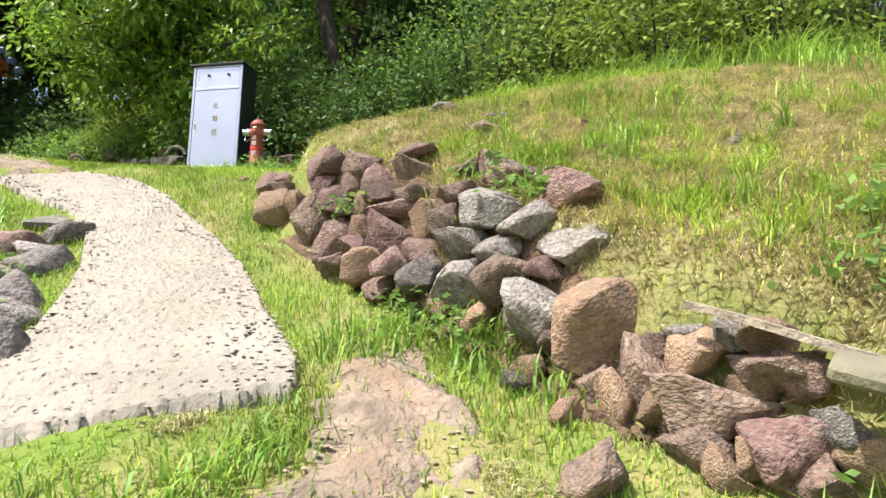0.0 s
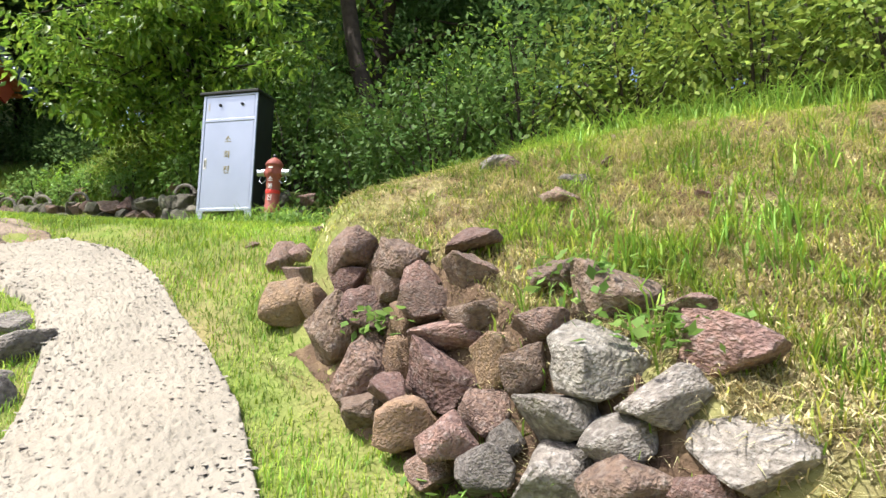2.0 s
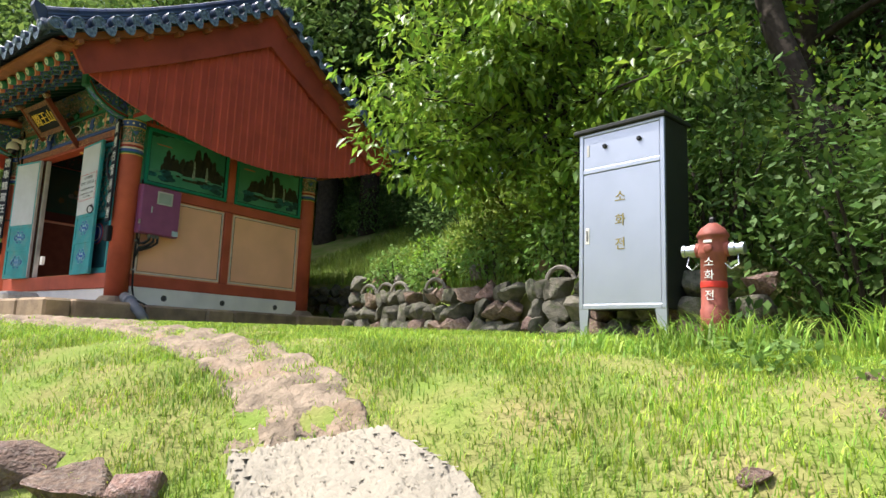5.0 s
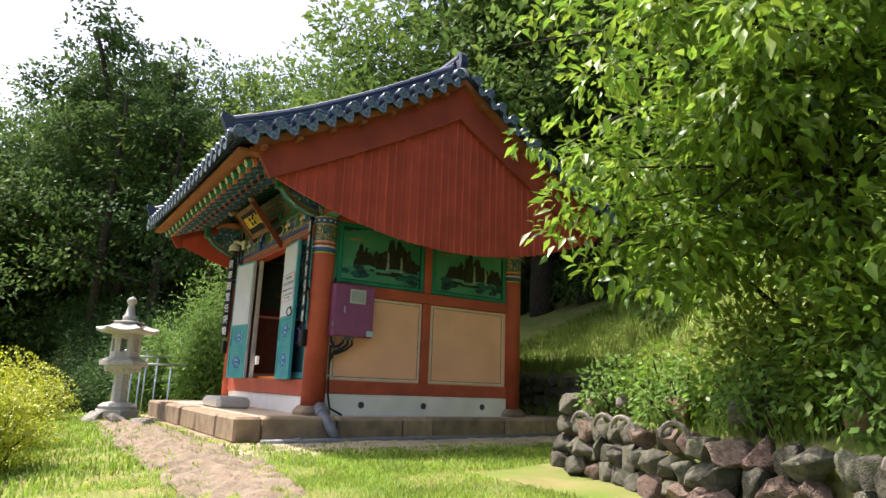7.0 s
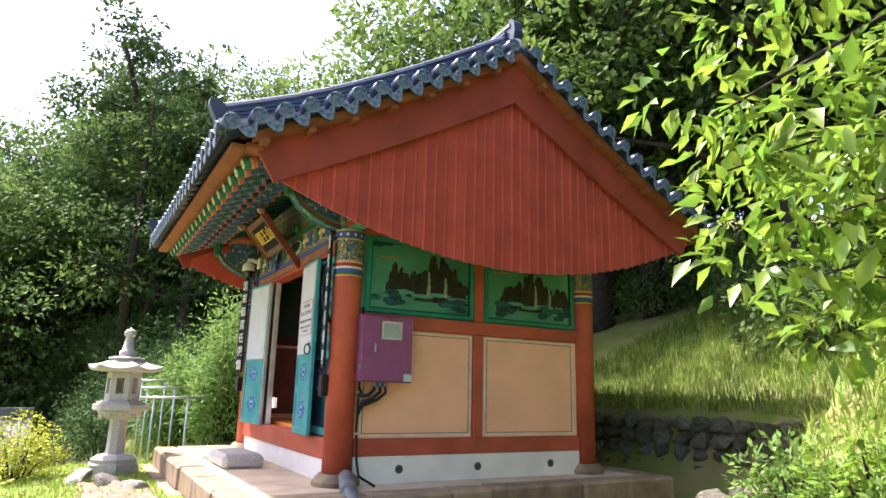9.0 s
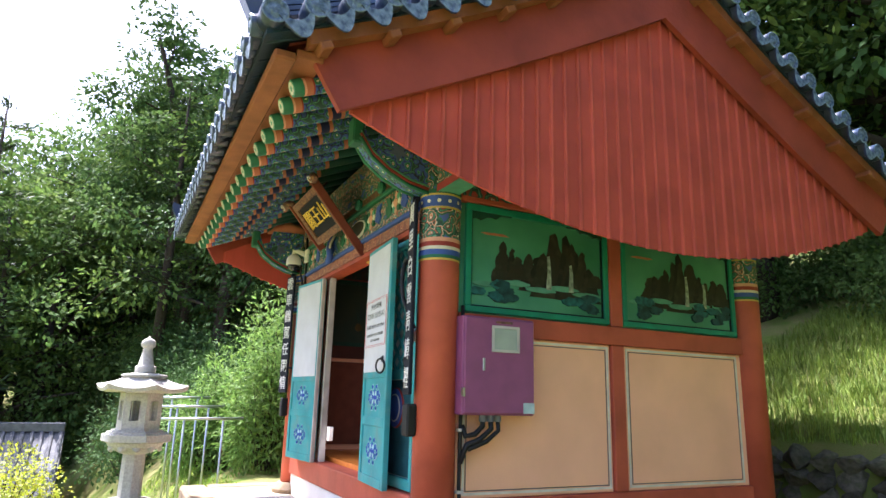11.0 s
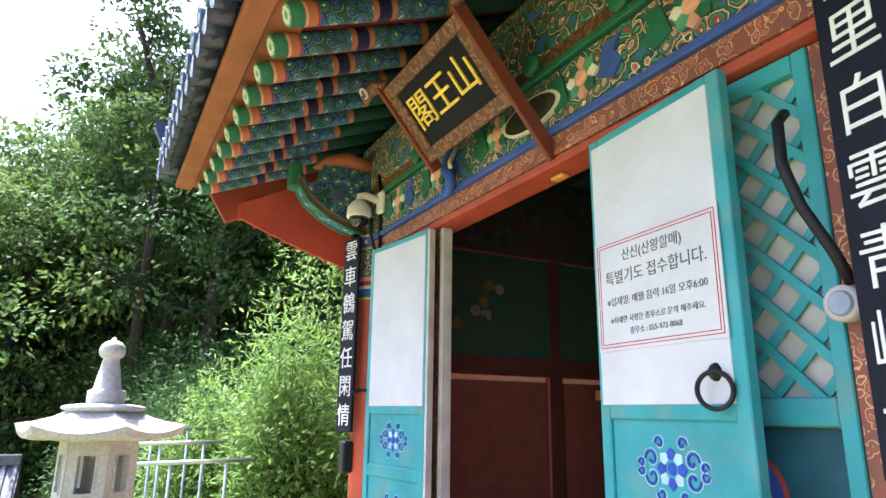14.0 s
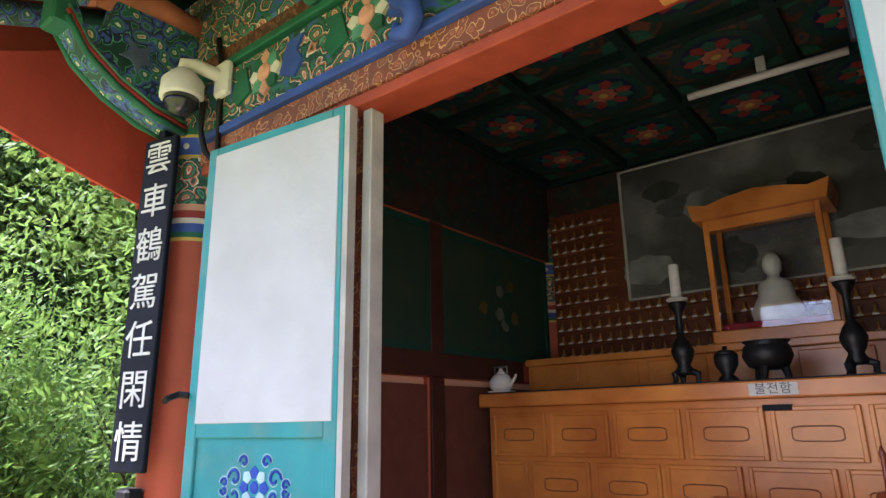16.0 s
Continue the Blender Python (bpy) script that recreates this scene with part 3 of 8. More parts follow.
def painting(y0, y1, seed):
    """A painted landscape: cliffs, a fall and pines inside a teal frame."""
    w = y1 - y0
    x = 0.042
    frame_bm = bmesh.new()
    for a in ((y0, y1, 5.215, 5.26), (y0, y1, 6.00, 6.055), (y0, y0 + 0.05, 5.26, 6.0), (y1 - 0.05, y1, 5.26, 6.0)):
        add_box(frame_bm, x - 0.002, x + 0.03, a[0], a[1], a[2], a[3], 0.004)
    pic = P("picture_frame", frame_bm, M_FRAMEG, None, "teal green moulded picture frame")
    bm = bmesh.new()
    for a in ((y0 + 0.05, y1 - 0.05, 5.26, 5.272), (y0 + 0.05, y0 + 0.062, 5.272, 6.0), (y1 - 0.062, y1 - 0.05, 5.272, 6.0)):
        add_box(bm, x, x + 0.012, *a)
    P("inner_line", bm, M_SIGN, pic)
    rnd = random.Random(seed)
    for k in range(15):
        cy = y0 + w * (0.26 + 0.046 * k) + rnd.uniform(-0.03, 0.03)
        tall = 0.27 + 0.11 * math.sin(0.55 * k + seed) + 0.03 * math.sin(1.7 * k)
        top, half, foot = min(5.93, 5.50 + max(0.14, tall) + rnd.uniform(-0.03, 0.05)), rnd.uniform(0.06, 0.12), rnd.uniform(5.38, 5.52)
        qs = (0, 0.12, 0.24, 0.36, 0.48, 0.6, 0.72, 0.84, 0.94)
        up = [(cy - half * (1.25 - q) + rnd.uniform(-0.014, 0.014), foot + (top - foot) * q) for q in qs]
        down = [(cy + half * (1.25 - q) + rnd.uniform(-0.014, 0.014), foot + (top - foot) * q) for q in reversed(qs)]
        flat_yz(up + [(cy + rnd.uniform(-0.01, 0.01), top)] + down, x, 0.0022 + 0.0004 * k, [M_MOUNT, M_MOUNT2][k % 2], "cliff", pic)
    for k in range(5):
        flat_yz(blob(y0 + w * (0.16 + 0.17 * k), 5.44 + 0.03 * (k % 2), 0.15, 0.022, 16, seed + k, 0.12), x, 0.0086 + 0.0003 * k, M_MIST, "mist", pic)
    for k, off in enumerate((0.56, 0.72)):
        cy = y0 + w * off
        flat_yz([(cy - 0.010, 5.72 - 0.05 * k), (cy + 0.012, 5.73 - 0.05 * k), (cy + 0.026, 5.6), (cy + 0.028, 5.45), (cy - 0.022, 5.45), (cy - 0.006, 5.6)], x, 0.0104, WATER_P, "waterfall", pic)
    for k in range(16):
        side_ = k % 2
        cy = y0 + (0.10 + 0.32 * rnd.random() if side_ else w - 0.10 - 0.42 * rnd.random())
        cz = 5.31 + 0.15 * rnd.random()
        pine = flat_yz(blob(cy, cz, 0.075, 0.035, 17, seed * 9 + k, 0.22), x, 0.0112 + 0.0004 * k, [M_PINE2, M_PINE3][k % 3 == 0], "pine", pic)
    flat_yz(blob(y0 + w * 0.2, 5.84, 0.13, 0.010, 12, seed + 40), x, 0.004, ORG, "sunset_cloud", pic)
    # scalloped upper valance of the frame
    pts = [(y0 + 0.05, 6.0)]
    for k in range(9):
        q = k / 8
        pts.append((y0 + 0.05 + 0.36 * q, 5.93 + 0.07 * q + 0.012 * math.sin(q * 18)))
    flat_yz(pts + [(y0 + 0.42, 6.002)], x + 0.002, 0.02, DG, "valance", pic)
    flat_yz([(y0 + y1 - a, b) for a, b in reversed(pts + [(y0 + 0.42, 6.002)])], x + 0.002, 0.02, DG, "valance", pic)


painting(0.19, 1.565, 3)
painting(1.715, 3.10, 11)
for vy in (0.66, 1.64, 2.68):
    vm = Matrix.Translation((0.08, vy, 3.595)) @ Matrix.Rotation(math.pi / 2, 4, "Y")
    v = P("wall_vent", lathe([(0.045, 0), (0.045, 0.006), (0.036, 0.008), (0.034, 0.003)], 18), M_GREY, None, "round perforated vent", False, vm)
    for a, r in [(0, 0)] + [(k * math.pi / 3, 0.019) for k in range(6)]:
        P("hole", lathe([(0.006, 0.0), (0.005, 0.006)], 8), M_RUBBER, v, "", False, Matrix.Translation((r * math.cos(a), r * math.sin(a), 0.004)))

# back wall, inner floor, inner ceiling
P("back_wall", box(-3.66, -0.14, 3.22, 3.34, 3.44, 6.86), M_RED)
P("hall_floor", box(-3.72, -0.08, 0.10, 3.22, 3.80, 3.94), M_PALTAR, None, "varnished plank floor")
# bar green lowered likewise, with the ceiling's shade in the colour
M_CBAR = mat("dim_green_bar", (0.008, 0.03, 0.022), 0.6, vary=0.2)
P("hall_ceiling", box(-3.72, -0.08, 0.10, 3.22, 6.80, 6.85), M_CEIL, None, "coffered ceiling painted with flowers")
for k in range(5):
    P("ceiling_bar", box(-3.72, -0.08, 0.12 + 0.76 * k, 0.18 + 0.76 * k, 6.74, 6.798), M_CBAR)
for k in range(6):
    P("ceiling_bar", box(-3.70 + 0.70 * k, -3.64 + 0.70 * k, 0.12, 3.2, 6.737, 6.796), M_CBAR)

# painted rosettes of the coffers, part of the ceiling
bm = bmesh.new()
for i in range(5):
    for j in range(4):
        cm = Matrix.Translation((-3.325 + 0.70 * i, 0.53 + 0.76 * j, 6.799)) @ Matrix.Rotation(math.pi, 4, "X")
        lathe([(0.26, 0.0), (0.26, 0.003)], 24, bm, cm, mi=[0])
        lathe([(0.20, 0.003), (0.20, 0.005)], 24, bm, cm, mi=[1])
        for k in range(12):
            a = k * math.pi / 6
            prism([(0.09, -0.02), (0.15, -0.042), (0.19, 0), (0.15, 0.042), (0.09, 0.02)], 0.008, cm @ Matrix.Rotation(a, 4, "Z"), bm, 2 + k % 2)
        for k in range(8):
            prism([(0.03, -0.015), (0.065, -0.028), (0.09, 0), (0.065, 0.028), (0.03, 0.015)], 0.010, cm @ Matrix.Rotation((k + 0.5) * math.pi / 4, 4, "Z"), bm, 4)
        lathe([(0.03, 0.010), (0.028, 0.014)], 12, bm, cm, mi=[5])
        for sx in (-1, 1):
            for sy in (-1, 1):
                prism([(sx * 0.30, sy * 0.33), (sx * 0.30, sy * 0.22), (sx * 0.23, sy * 0.24), (sx * 0.20, sy * 0.33)][::sx * sy], 0.004, cm, bm, 3)
P("ceiling_rosettes", bm, [DG, NV, RD, GR, ORG, YE], None, "rows of painted flower rosettes")

# ---- front wall ----
OP0, OP1, DZ0, DZ1 = -2.65, -1.15, 3.90, 5.86
P("front_plinth", box(-3.66, -0.14, -0.07, 0.07, 3.44, 3.685), M_WHITE, None, "white plastered plinth wall")
P("front_sill", box(-3.66, -0.14, -0.095, 0.09, 3.687, 3.90, 0.008), M_RED, None, "worn red sill beam")
P("lintel", box(-3.66, -0.14, -0.085, 0.08, 5.862, 5.905, 0.004), mat("vermilion_lintel", (0.40, 0.075, 0.035), 0.6, vary=0.12), None, "vermilion lintel")
P("cloud_band", box(-3.66, -0.14, -0.095, 0.08, 5.907, 6.00), M_CLOUD, None, "brown band of painted cloud scrolls")
P("blue_moulding", box(-3.66, -0.14, -0.125, 0.08, 6.002, 6.038, 0.006), BL)
P("flower_beam", box(-3.66, -0.14, -0.105, 0.09, 6.04, 6.33, 0.02), M_SCROLL, None, "green beam painted with flower scrolls")
P("upper_moulding", box(-3.9, 0.1, -0.12, 0.09, 6.332, 6.37, 0.005), GR)
P("star_band", box(-3.9, 0.1, -0.10, 0.09, 6.372, 6.45), M_FRET)
P("upper_beam", box(-3.95, 0.15, -0.11, 0.09, 6.452, 6.84, 0.01), M_SCROLL, None, "painted upper beam")
for fx in (-0.62, -1.22, -1.9, -2.58, -3.18):
    # carved relief rosettes on the beam
    hub = P("rosette", lathe([(0.045, 0), (0.04, 0.02), (0.02, 0.03)], 12), PK, None, "", False, Matrix.Translation((fx, -0.105, 6.185)) @ Matrix.Rotation(math.pi / 2, 4, "X"))
    for k in range(8):
        a = k * math.pi / 4
        P("petal", prism([(0.03, -0.02), (0.075, -0.032), (0.105, 0), (0.075, 0.032), (0.03, 0.02)], 0.014, Matrix.Rotation(a, 4, "Z")), [WH, LG, PK, GR][k % 4], hub)
    for sx in (-1, 1):
        P("leaf_scroll", prism([(0.10, -0.05), (0.19, -0.09), (0.24, -0.03), (0.20, 0.03), (0.24, 0.09), (0.14, 0.08)], 0.012, Matrix.Scale(sx, 4, (1, 0, 0))), [GR, BL][sx > 0], hub)
for fx in (-0.95, -1.56, -2.24, -2.86):
    P("block_bracket", lathe([(0.05, 0), (0.06, 0.03), (0.045, 0.05), (0.02, 0.055)], 14), GR, None, "carved round bracket", False, Matrix.Translation((fx, -0.11, 6.41)) @ Matrix.Rotation(math.pi / 2, 4, "X"))
# oval medallion over the door
pts = [(0.23 * math.cos(a), 0.085 * math.sin(a)) for a in np.linspace(0, 2 * math.pi, 28, endpoint=False)]
med = P("medallion", prism(pts, 0.02), WH, None, "oval painted medallion", False, Matrix.Translation((-1.60, -0.106, 6.165)) @ Matrix.Rotation(math.pi / 2, 4, "X"))
P("medallion_field", prism([(0.9 * a, 0.86 * b) for a, b in pts], 0.004), M_MOUNT, med, "", False, Matrix.Translation((0, 0, 0.02)))
for cx0, sgn in ((-2.64, 1), (-1.16, -1)):
    P("jamb", box(cx0 - 0.022, cx0 + 0.022, -0.05, 0.015, 3.902, 5.86, 0.004), M_JAMB if sgn > 0 else M_RED, None, "door jamb")
# fixed side bays: lattice above, painted panel below
M_BAYBLUE = mat("bay_blue_green", (0.02, 0.10, 0.13), 0.6, vary=0.2, scale=6)
for x0, x1 in ((-1.10, -0.16), (-3.64, -2.70)):
    bay = P("side_bay", box(x0, x1, 0.0, 0.04, 3.902, 5.86), M_JAMB, None, "fixed side bay with teal lattice over paper")
    bm = bmesh.new()
    for a in ((x0, x0 + 0.06, 3.91, 5.855), (x1 - 0.18, x1 - 0.13, 3.91, 5.855), (x0 + 0.06, x1 - 0.18, 5.79, 5.855), (x0 + 0.06, x1 - 0.18, 4.72, 4.80), (x0 + 0.06, x1 - 0.18, 3.91, 3.99)):
        add_box(bm, a[0], a[1], -0.04, 0.0, a[2], a[3], 0.004)
    P("bay_frame", bm, M_TEAL, bay)
    P("lower_board", box(x0 + 0.062, x1 - 0.182, -0.006, -0.0005, 3.995, 4.715), M_BAYBLUE, bay, "dark blue-green painted lower board")
    P("scroll_board", box(x1 - 0.128, x1 - 0.002, -0.03, 0.0, 3.91, 5.855), M_CLOUD, bay)
    P("round_flower", lathe([(0.16, 0), (0.15, 0.012), (0.11, 0.014), (0.10, 0.02), (0.05, 0.022)], 20, mi=[2, 0, 1, 0]), [BL, WH, RD], bay, "", False, Matrix.Translation(((x0 + x1) / 2 - 0.06, -0.007, 4.50)) @ Matrix.Rotation(math.pi / 2, 4, "X"))
    a0, a1 = x0 + 0.06, x1 - 0.18
    bm = bmesh.new()
    zk = 4.30
    while zk < 6.3:
        for sx in (-1, 1):
            r = Matrix.Translation(((a0 + a1) / 2, -0.012 - 0.012 * (sx > 0), zk + 0.05)) @ Matrix.Rotation(sx * math.pi / 4, 4, "Y")
            add_box(bm, -0.60, 0.60, -0.006, 0.006, -0.015, 0.015, 0, r)
        zk += 0.15
    bmesh.ops.bisect_plane(bm, geom=bm.verts[:] + bm.edges[:] + bm.faces[:], plane_co=(a0, 0, 0), plane_no=(-1, 0, 0), clear_outer=True)
    bmesh.ops.bisect_plane(bm, geom=bm.verts[:] + bm.edges[:] + bm.faces[:], plane_co=(a1, 0, 0), plane_no=(1, 0, 0), clear_outer=True)
    bmesh.ops.bisect_plane(bm, geom=bm.verts[:] + bm.edges[:] + bm.faces[:], plane_co=(0, 0, 4.8), plane_no=(0, 0, -1), clear_outer=True)
    bmesh.ops.bisect_plane(bm, geom=bm.verts[:] + bm.edges[:] + bm.faces[:], plane_co=(0, 0, 5.79), plane_no=(0, 0, 1), clear_outer=True)
    P("lattice", bm, M_TEAL, bay, "", False)

# ---- door leaves, folded open ----


def scroll_flower(parent, cx, cz, s, m):
    """A painted blue lotus scroll: rosette, petals and curls."""
    ob = part("flower_motif", lathe([(0.022 * s, 0), (0.018 * s, 0.003)], 10), M_BLUEFLOWER, parent, "", False, m @ Matrix.Translation((cx, cz, 0)))
    for k in range(8):
        a = k * math.pi / 4
        r = Matrix.Rotation(a, 4, "Z")
        part("petal", prism([(0.03 * s, -0.014 * s), (0.055 * s, -0.02 * s), (0.072 * s, 0), (0.055 * s, 0.02 * s), (0.03 * s, 0.014 * s)], 0.003, r), [M_BLUEFLOWER, M_PALEBLUE][k % 2], ob)
    bm = bmesh.new()
    for sx in (-1, 1):
        for sy in (-1, 1):
            for rad, ox, oy in ((0.032, 0.098, 0.03), (0.022, 0.055, 0.085), (0.018, 0.15, 0.012)):
                tube([(sx * s * (ox + rad * (1 - q / 14) * math.cos(q * 0.55)), sy * s * (oy + rad * (1 - q / 14) * math.sin(q * 0.55)), 0.002) for q in range(12)], 0.0045 * s, 5, bm)
    part("curls", bm, M_BLUEFLOWER, ob)
    bm = bmesh.new()
    for sx in (-1, 1):
        for sy in (-1, 1):
            for rad, ox, oy in ((0.042, 0.098, 0.03), (0.031, 0.055, 0.085), (0.026, 0.15, 0.012)):
                tube([(sx * s * (ox + rad * (1 - q / 20) * math.cos(q * 0.55)), sy * s * (oy + rad * (1 - q / 20) * math.sin(q * 0.55)), 0.001) for q in range(11)], 0.0022 * s, 4, bm)
    part("curl_outline", bm, M_PALEBLUE, ob)


def door_leaf(name, w, m):
    """A leaf 1.95 high: papered upper field, two teal panels below; x from the hinge, front at -y."""
    z0, z1, zp = 3.895, 5.85, 4.78
    bm = bmesh.new()
    for a in ((0, 0.055, z0, z1), (w - 0.055, w, z0, z1), (0.055, w - 0.055, z1 - 0.055, z1), (0.055, w - 0.055, zp - 0.05, zp + 0.02), (0.055, w - 0.055, 4.35, 4.42), (0.055, w - 0.055, z0, z0 + 0.07)):
        add_box(bm, a[0], a[1], -0.022, 0.022, a[2], a[3], 0.004)
    leaf = part(name, bm, M_TEAL, shrine, "open teal door leaf with a white papered upper field", False, m)
    part("paper_field", box(0.02, w - 0.05, -0.026, 0.018, zp + 0.0, z1 - 0.035, 0.002), M_PAPER, leaf, "white paper covering")
    for a, b in ((zp - 0.048, 4.418), (4.352, z0 + 0.068)):
        part("lower_panel", box(0.056, w - 0.056, -0.010, 0.012, b, a), M_TEAL, leaf)
        scroll_flower(leaf, w / 2, (a + b) / 2, 0.95, Matrix.Translation((0, -0.0105, 0)) @ Matrix.Rotation(math.pi / 2, 4, "X"))
    for hz in (4.25, 4.98, 5.55):
        part("hinge", lathe([(0.008, hz - 0.05), (0.008, hz + 0.05)], 10, None, Matrix.Translation((-0.006, 0.0, 0))), M_IRON, leaf)
    return leaf


leaf_r = door_leaf("door_leaf", 0.69, Matrix.Translation((-1.190, -0.100, 0)) @ Matrix.Rotation(radians(-4.5), 4, "Z"))
leaf_l = door_leaf("door_leaf", 0.71, Matrix.Translation((-2.665, -0.115, 0)) @ Matrix.Rotation(radians(7.0), 4, "Z") @ Matrix.Scale(-1, 4, (1, 0, 0)))
part("leaf_edge", box(-0.022, 0.0, -0.02, 0.02, 3.9, 5.845), M_JAMB, leaf_l, "bare greyed edge")
ring_bm = bmesh.new()
tube([(0.055 * math.cos(a), 0, -0.055 + 0.055 * math.sin(a)) for a in np.linspace(0, 2 * math.pi, 25)], 0.008, 8, ring_bm)
pull = part("ring_pull", ring_bm, M_IRON, leaf_r, "black iron ring pull", True, Matrix.Translation((0.59, -0.05, 4.875)) @ Matrix.Rotation(radians(20), 4, "Z"))
part("ring_plate", lathe([(0.03, 0), (0.028, 0.006), (0.014, 0.014), (0.010, 0.03)], 16), M_IRON, pull, "", True, Matrix.Translation((0, 0.03, 0)) @ Matrix.Rotation(math.pi / 2, 4, "X"))
part("latch", tube([(0.70, -0.03, 4.88), (0.73, -0.05, 4.885), (0.735, -0.09, 4.87), (0.72, -0.11, 4.86)], 0.012, 8), M_IRON, leaf_l, "iron latch hook")

notice = thing("notice", "white printed notice with a thin red border on the door", "notice", m=S @ Matrix.Translation((-1.190, -0.100, 0)) @ Matrix.Rotation(radians(-4.5), 4, "Z"))
part("sheet", box(0.025, 0.645, -0.031, -0.0265, 4.975, 5.40), M_PAPER, notice)
bm = bmesh.new()
for d in (0.012, 0.024):
    w = 0.003
    for a in ((0.025 + d, 0.645 - d, 4.975 + d, 4.975 + d + w), (0.025 + d, 0.645 - d, 5.40 - d - w, 5.40 - d), (0.025 + d, 0.025 + d + w, 4.975 + d + w, 5.40 - d - w), (0.645 - d - w, 0.645 - d, 4.975 + d + w, 5.40 - d - w)):
        add_box(bm, a[0], a[1], -0.0325, -0.0305, a[2], a[3])
part("red_border", bm, M_REDLINE, notice)
NX = Matrix.Rotation(math.pi / 2, 4, "X")
for body, z, size in (("산신(산왕할매)", 5.325, 0.050), ("특별기도 접수합니다.", 5.245, 0.058), ("※입재일: 매월 음력 16일 오후6:00", 5.155, 0.036), ("※자세한 사항은 종무소로 문의 해주세요.", 5.085, 0.028), ("종무소 : 055-972-8068", 5.04, 0.028)):
    letters("lettering", body, size, M_GREY, notice, Matrix.Translation((0.335, -0.0315, z)) @ NX, 0.0012)

# ---- roof ----
RX0, RX1, REND = -4.66, 0.88, 3.20
cols_n = 24
bm_top, bm_cov = bmesh.new(), bmesh.new()
steps = 14
for side in (-1, 1):
    prev = None
    for k in range(steps + 1):
        d = REND * k / steps
        y, z = RIDGE_Y + side * d, roof_z(d)
        row = [bm_top.verts.new(v) for v in ((RX0, y, z), (RX1, y, z), (RX1, y, z - 0.05), (RX0, y, z - 0.05))]
        if prev:
            for a in range(4):
                b = (a + 1) % 4
                bm_top.faces.new((prev[a], prev[b], row[b], row[a]))
        prev = row
    bm_top.faces.new(prev)
    for c in range(cols_n):
        x = RX0 + 0.12 + (RX1 - RX0 - 0.24) * c / (cols_n - 1)
        tube([(x, RIDGE_Y + side * REND * k / 9, roof_z(REND * k / 9) + 0.01) for k in range(10)], 0.062, 8, bm_cov)
roof = P("roof", bm_top, M_TILE, None, "concave roof of blue-black clay tiles")
P("cover_tiles", bm_cov, M_TILE, roof)
bm = bmesh.new()
prev = None
for k in range(13):
    d = (REND - 0.16) * k / 12
    z = roof_z(d) - 0.075
    row = [bm.verts.new((x, RIDGE_Y - d, zz)) for x, zz in ((RX0 + 0.15, z), (RX1 - 0.15, z), (RX1 - 0.15, z + 0.02), (RX0 + 0.15, z + 0.02))]
    if prev:
        for a in range(4):
            bm.faces.new((prev[a], prev[(a + 1) % 4], row[(a + 1) % 4], row[a]))
    prev = row
P("soffit", bm, M_EAVE, roof, "dark red soffit boards")
bm = bmesh.new()
prev = None
for k in range(13):
    d = (REND - 0.16) * k / 12
    z = roof_z(d) - 0.075
    row = [bm.verts.new((x, RIDGE_Y + d, zz)) for x, zz in ((RX0 + 0.15, z), (RX1 - 0.15, z), (RX1 - 0.15, z + 0.02), (RX0 + 0.15, z + 0.02))]
    if prev:
        for a in range(4):
            bm.faces.new((prev[a], prev[(a + 1) % 4], row[(a + 1) % 4], row[a]))
    prev = row
P("soffit", bm, M_EAVE, roof)

# eave end tiles
disc_bm = lathe([(0.064, 0), (0.064, 0.13), (0.058, 0.133), (0.050, 0.130), (0.046, 0.124), (0.030, 0.124), (0.026, 0.130), (0.010, 0.131)], 18, mi=[0, 1, 1, 1, 1, 1, 1])


def drip_mesh():
    bm = bmesh.new()
    n = 9
    a, b = [], []
    for k in range(n):
        q = -1 + 2 * k / (n - 1)
        x, z = 0.105 * q, -0.055 * (1 - q * q)
        a.append((bm.verts.new((x, 0, z)), bm.verts.new((x, 0, z + 0.016))))
        b.append((bm.verts.new((x, -0.13, z)), bm.verts.new((x, -0.13, z + 0.016))))
    for k in range(n - 1):
        bm.faces.new((a[k][0], a[k + 1][0], b[k + 1][0], b[k][0]))
        bm.faces.new((a[k][1], b[k][1], b[k + 1][1], a[k + 1][1]))
    lip = [bm.verts.new((0.105 * q, -0.132, -0.055 * (1 - q * q) - 0.065 * (1 - abs(q) ** 2.2) - 0.004)) for q in [-1 + 2 * k / (n - 1) for k in range(n)]]
    lip2 = [bm.verts.new((v.co.x, -0.118, v.co.z)) for v in lip]
    for k in range(n - 1):
        f = bm.faces.new((b[k][1], b[k + 1][1], lip[k + 1], lip[k]))
        f.material_index = 1
        bm.faces.new((b[k][0], lip2[k], lip2[k + 1], b[k + 1][0]))
        bm.faces.new((lip[k], lip[k + 1], lip2[k + 1], lip2[k]))
    return bm


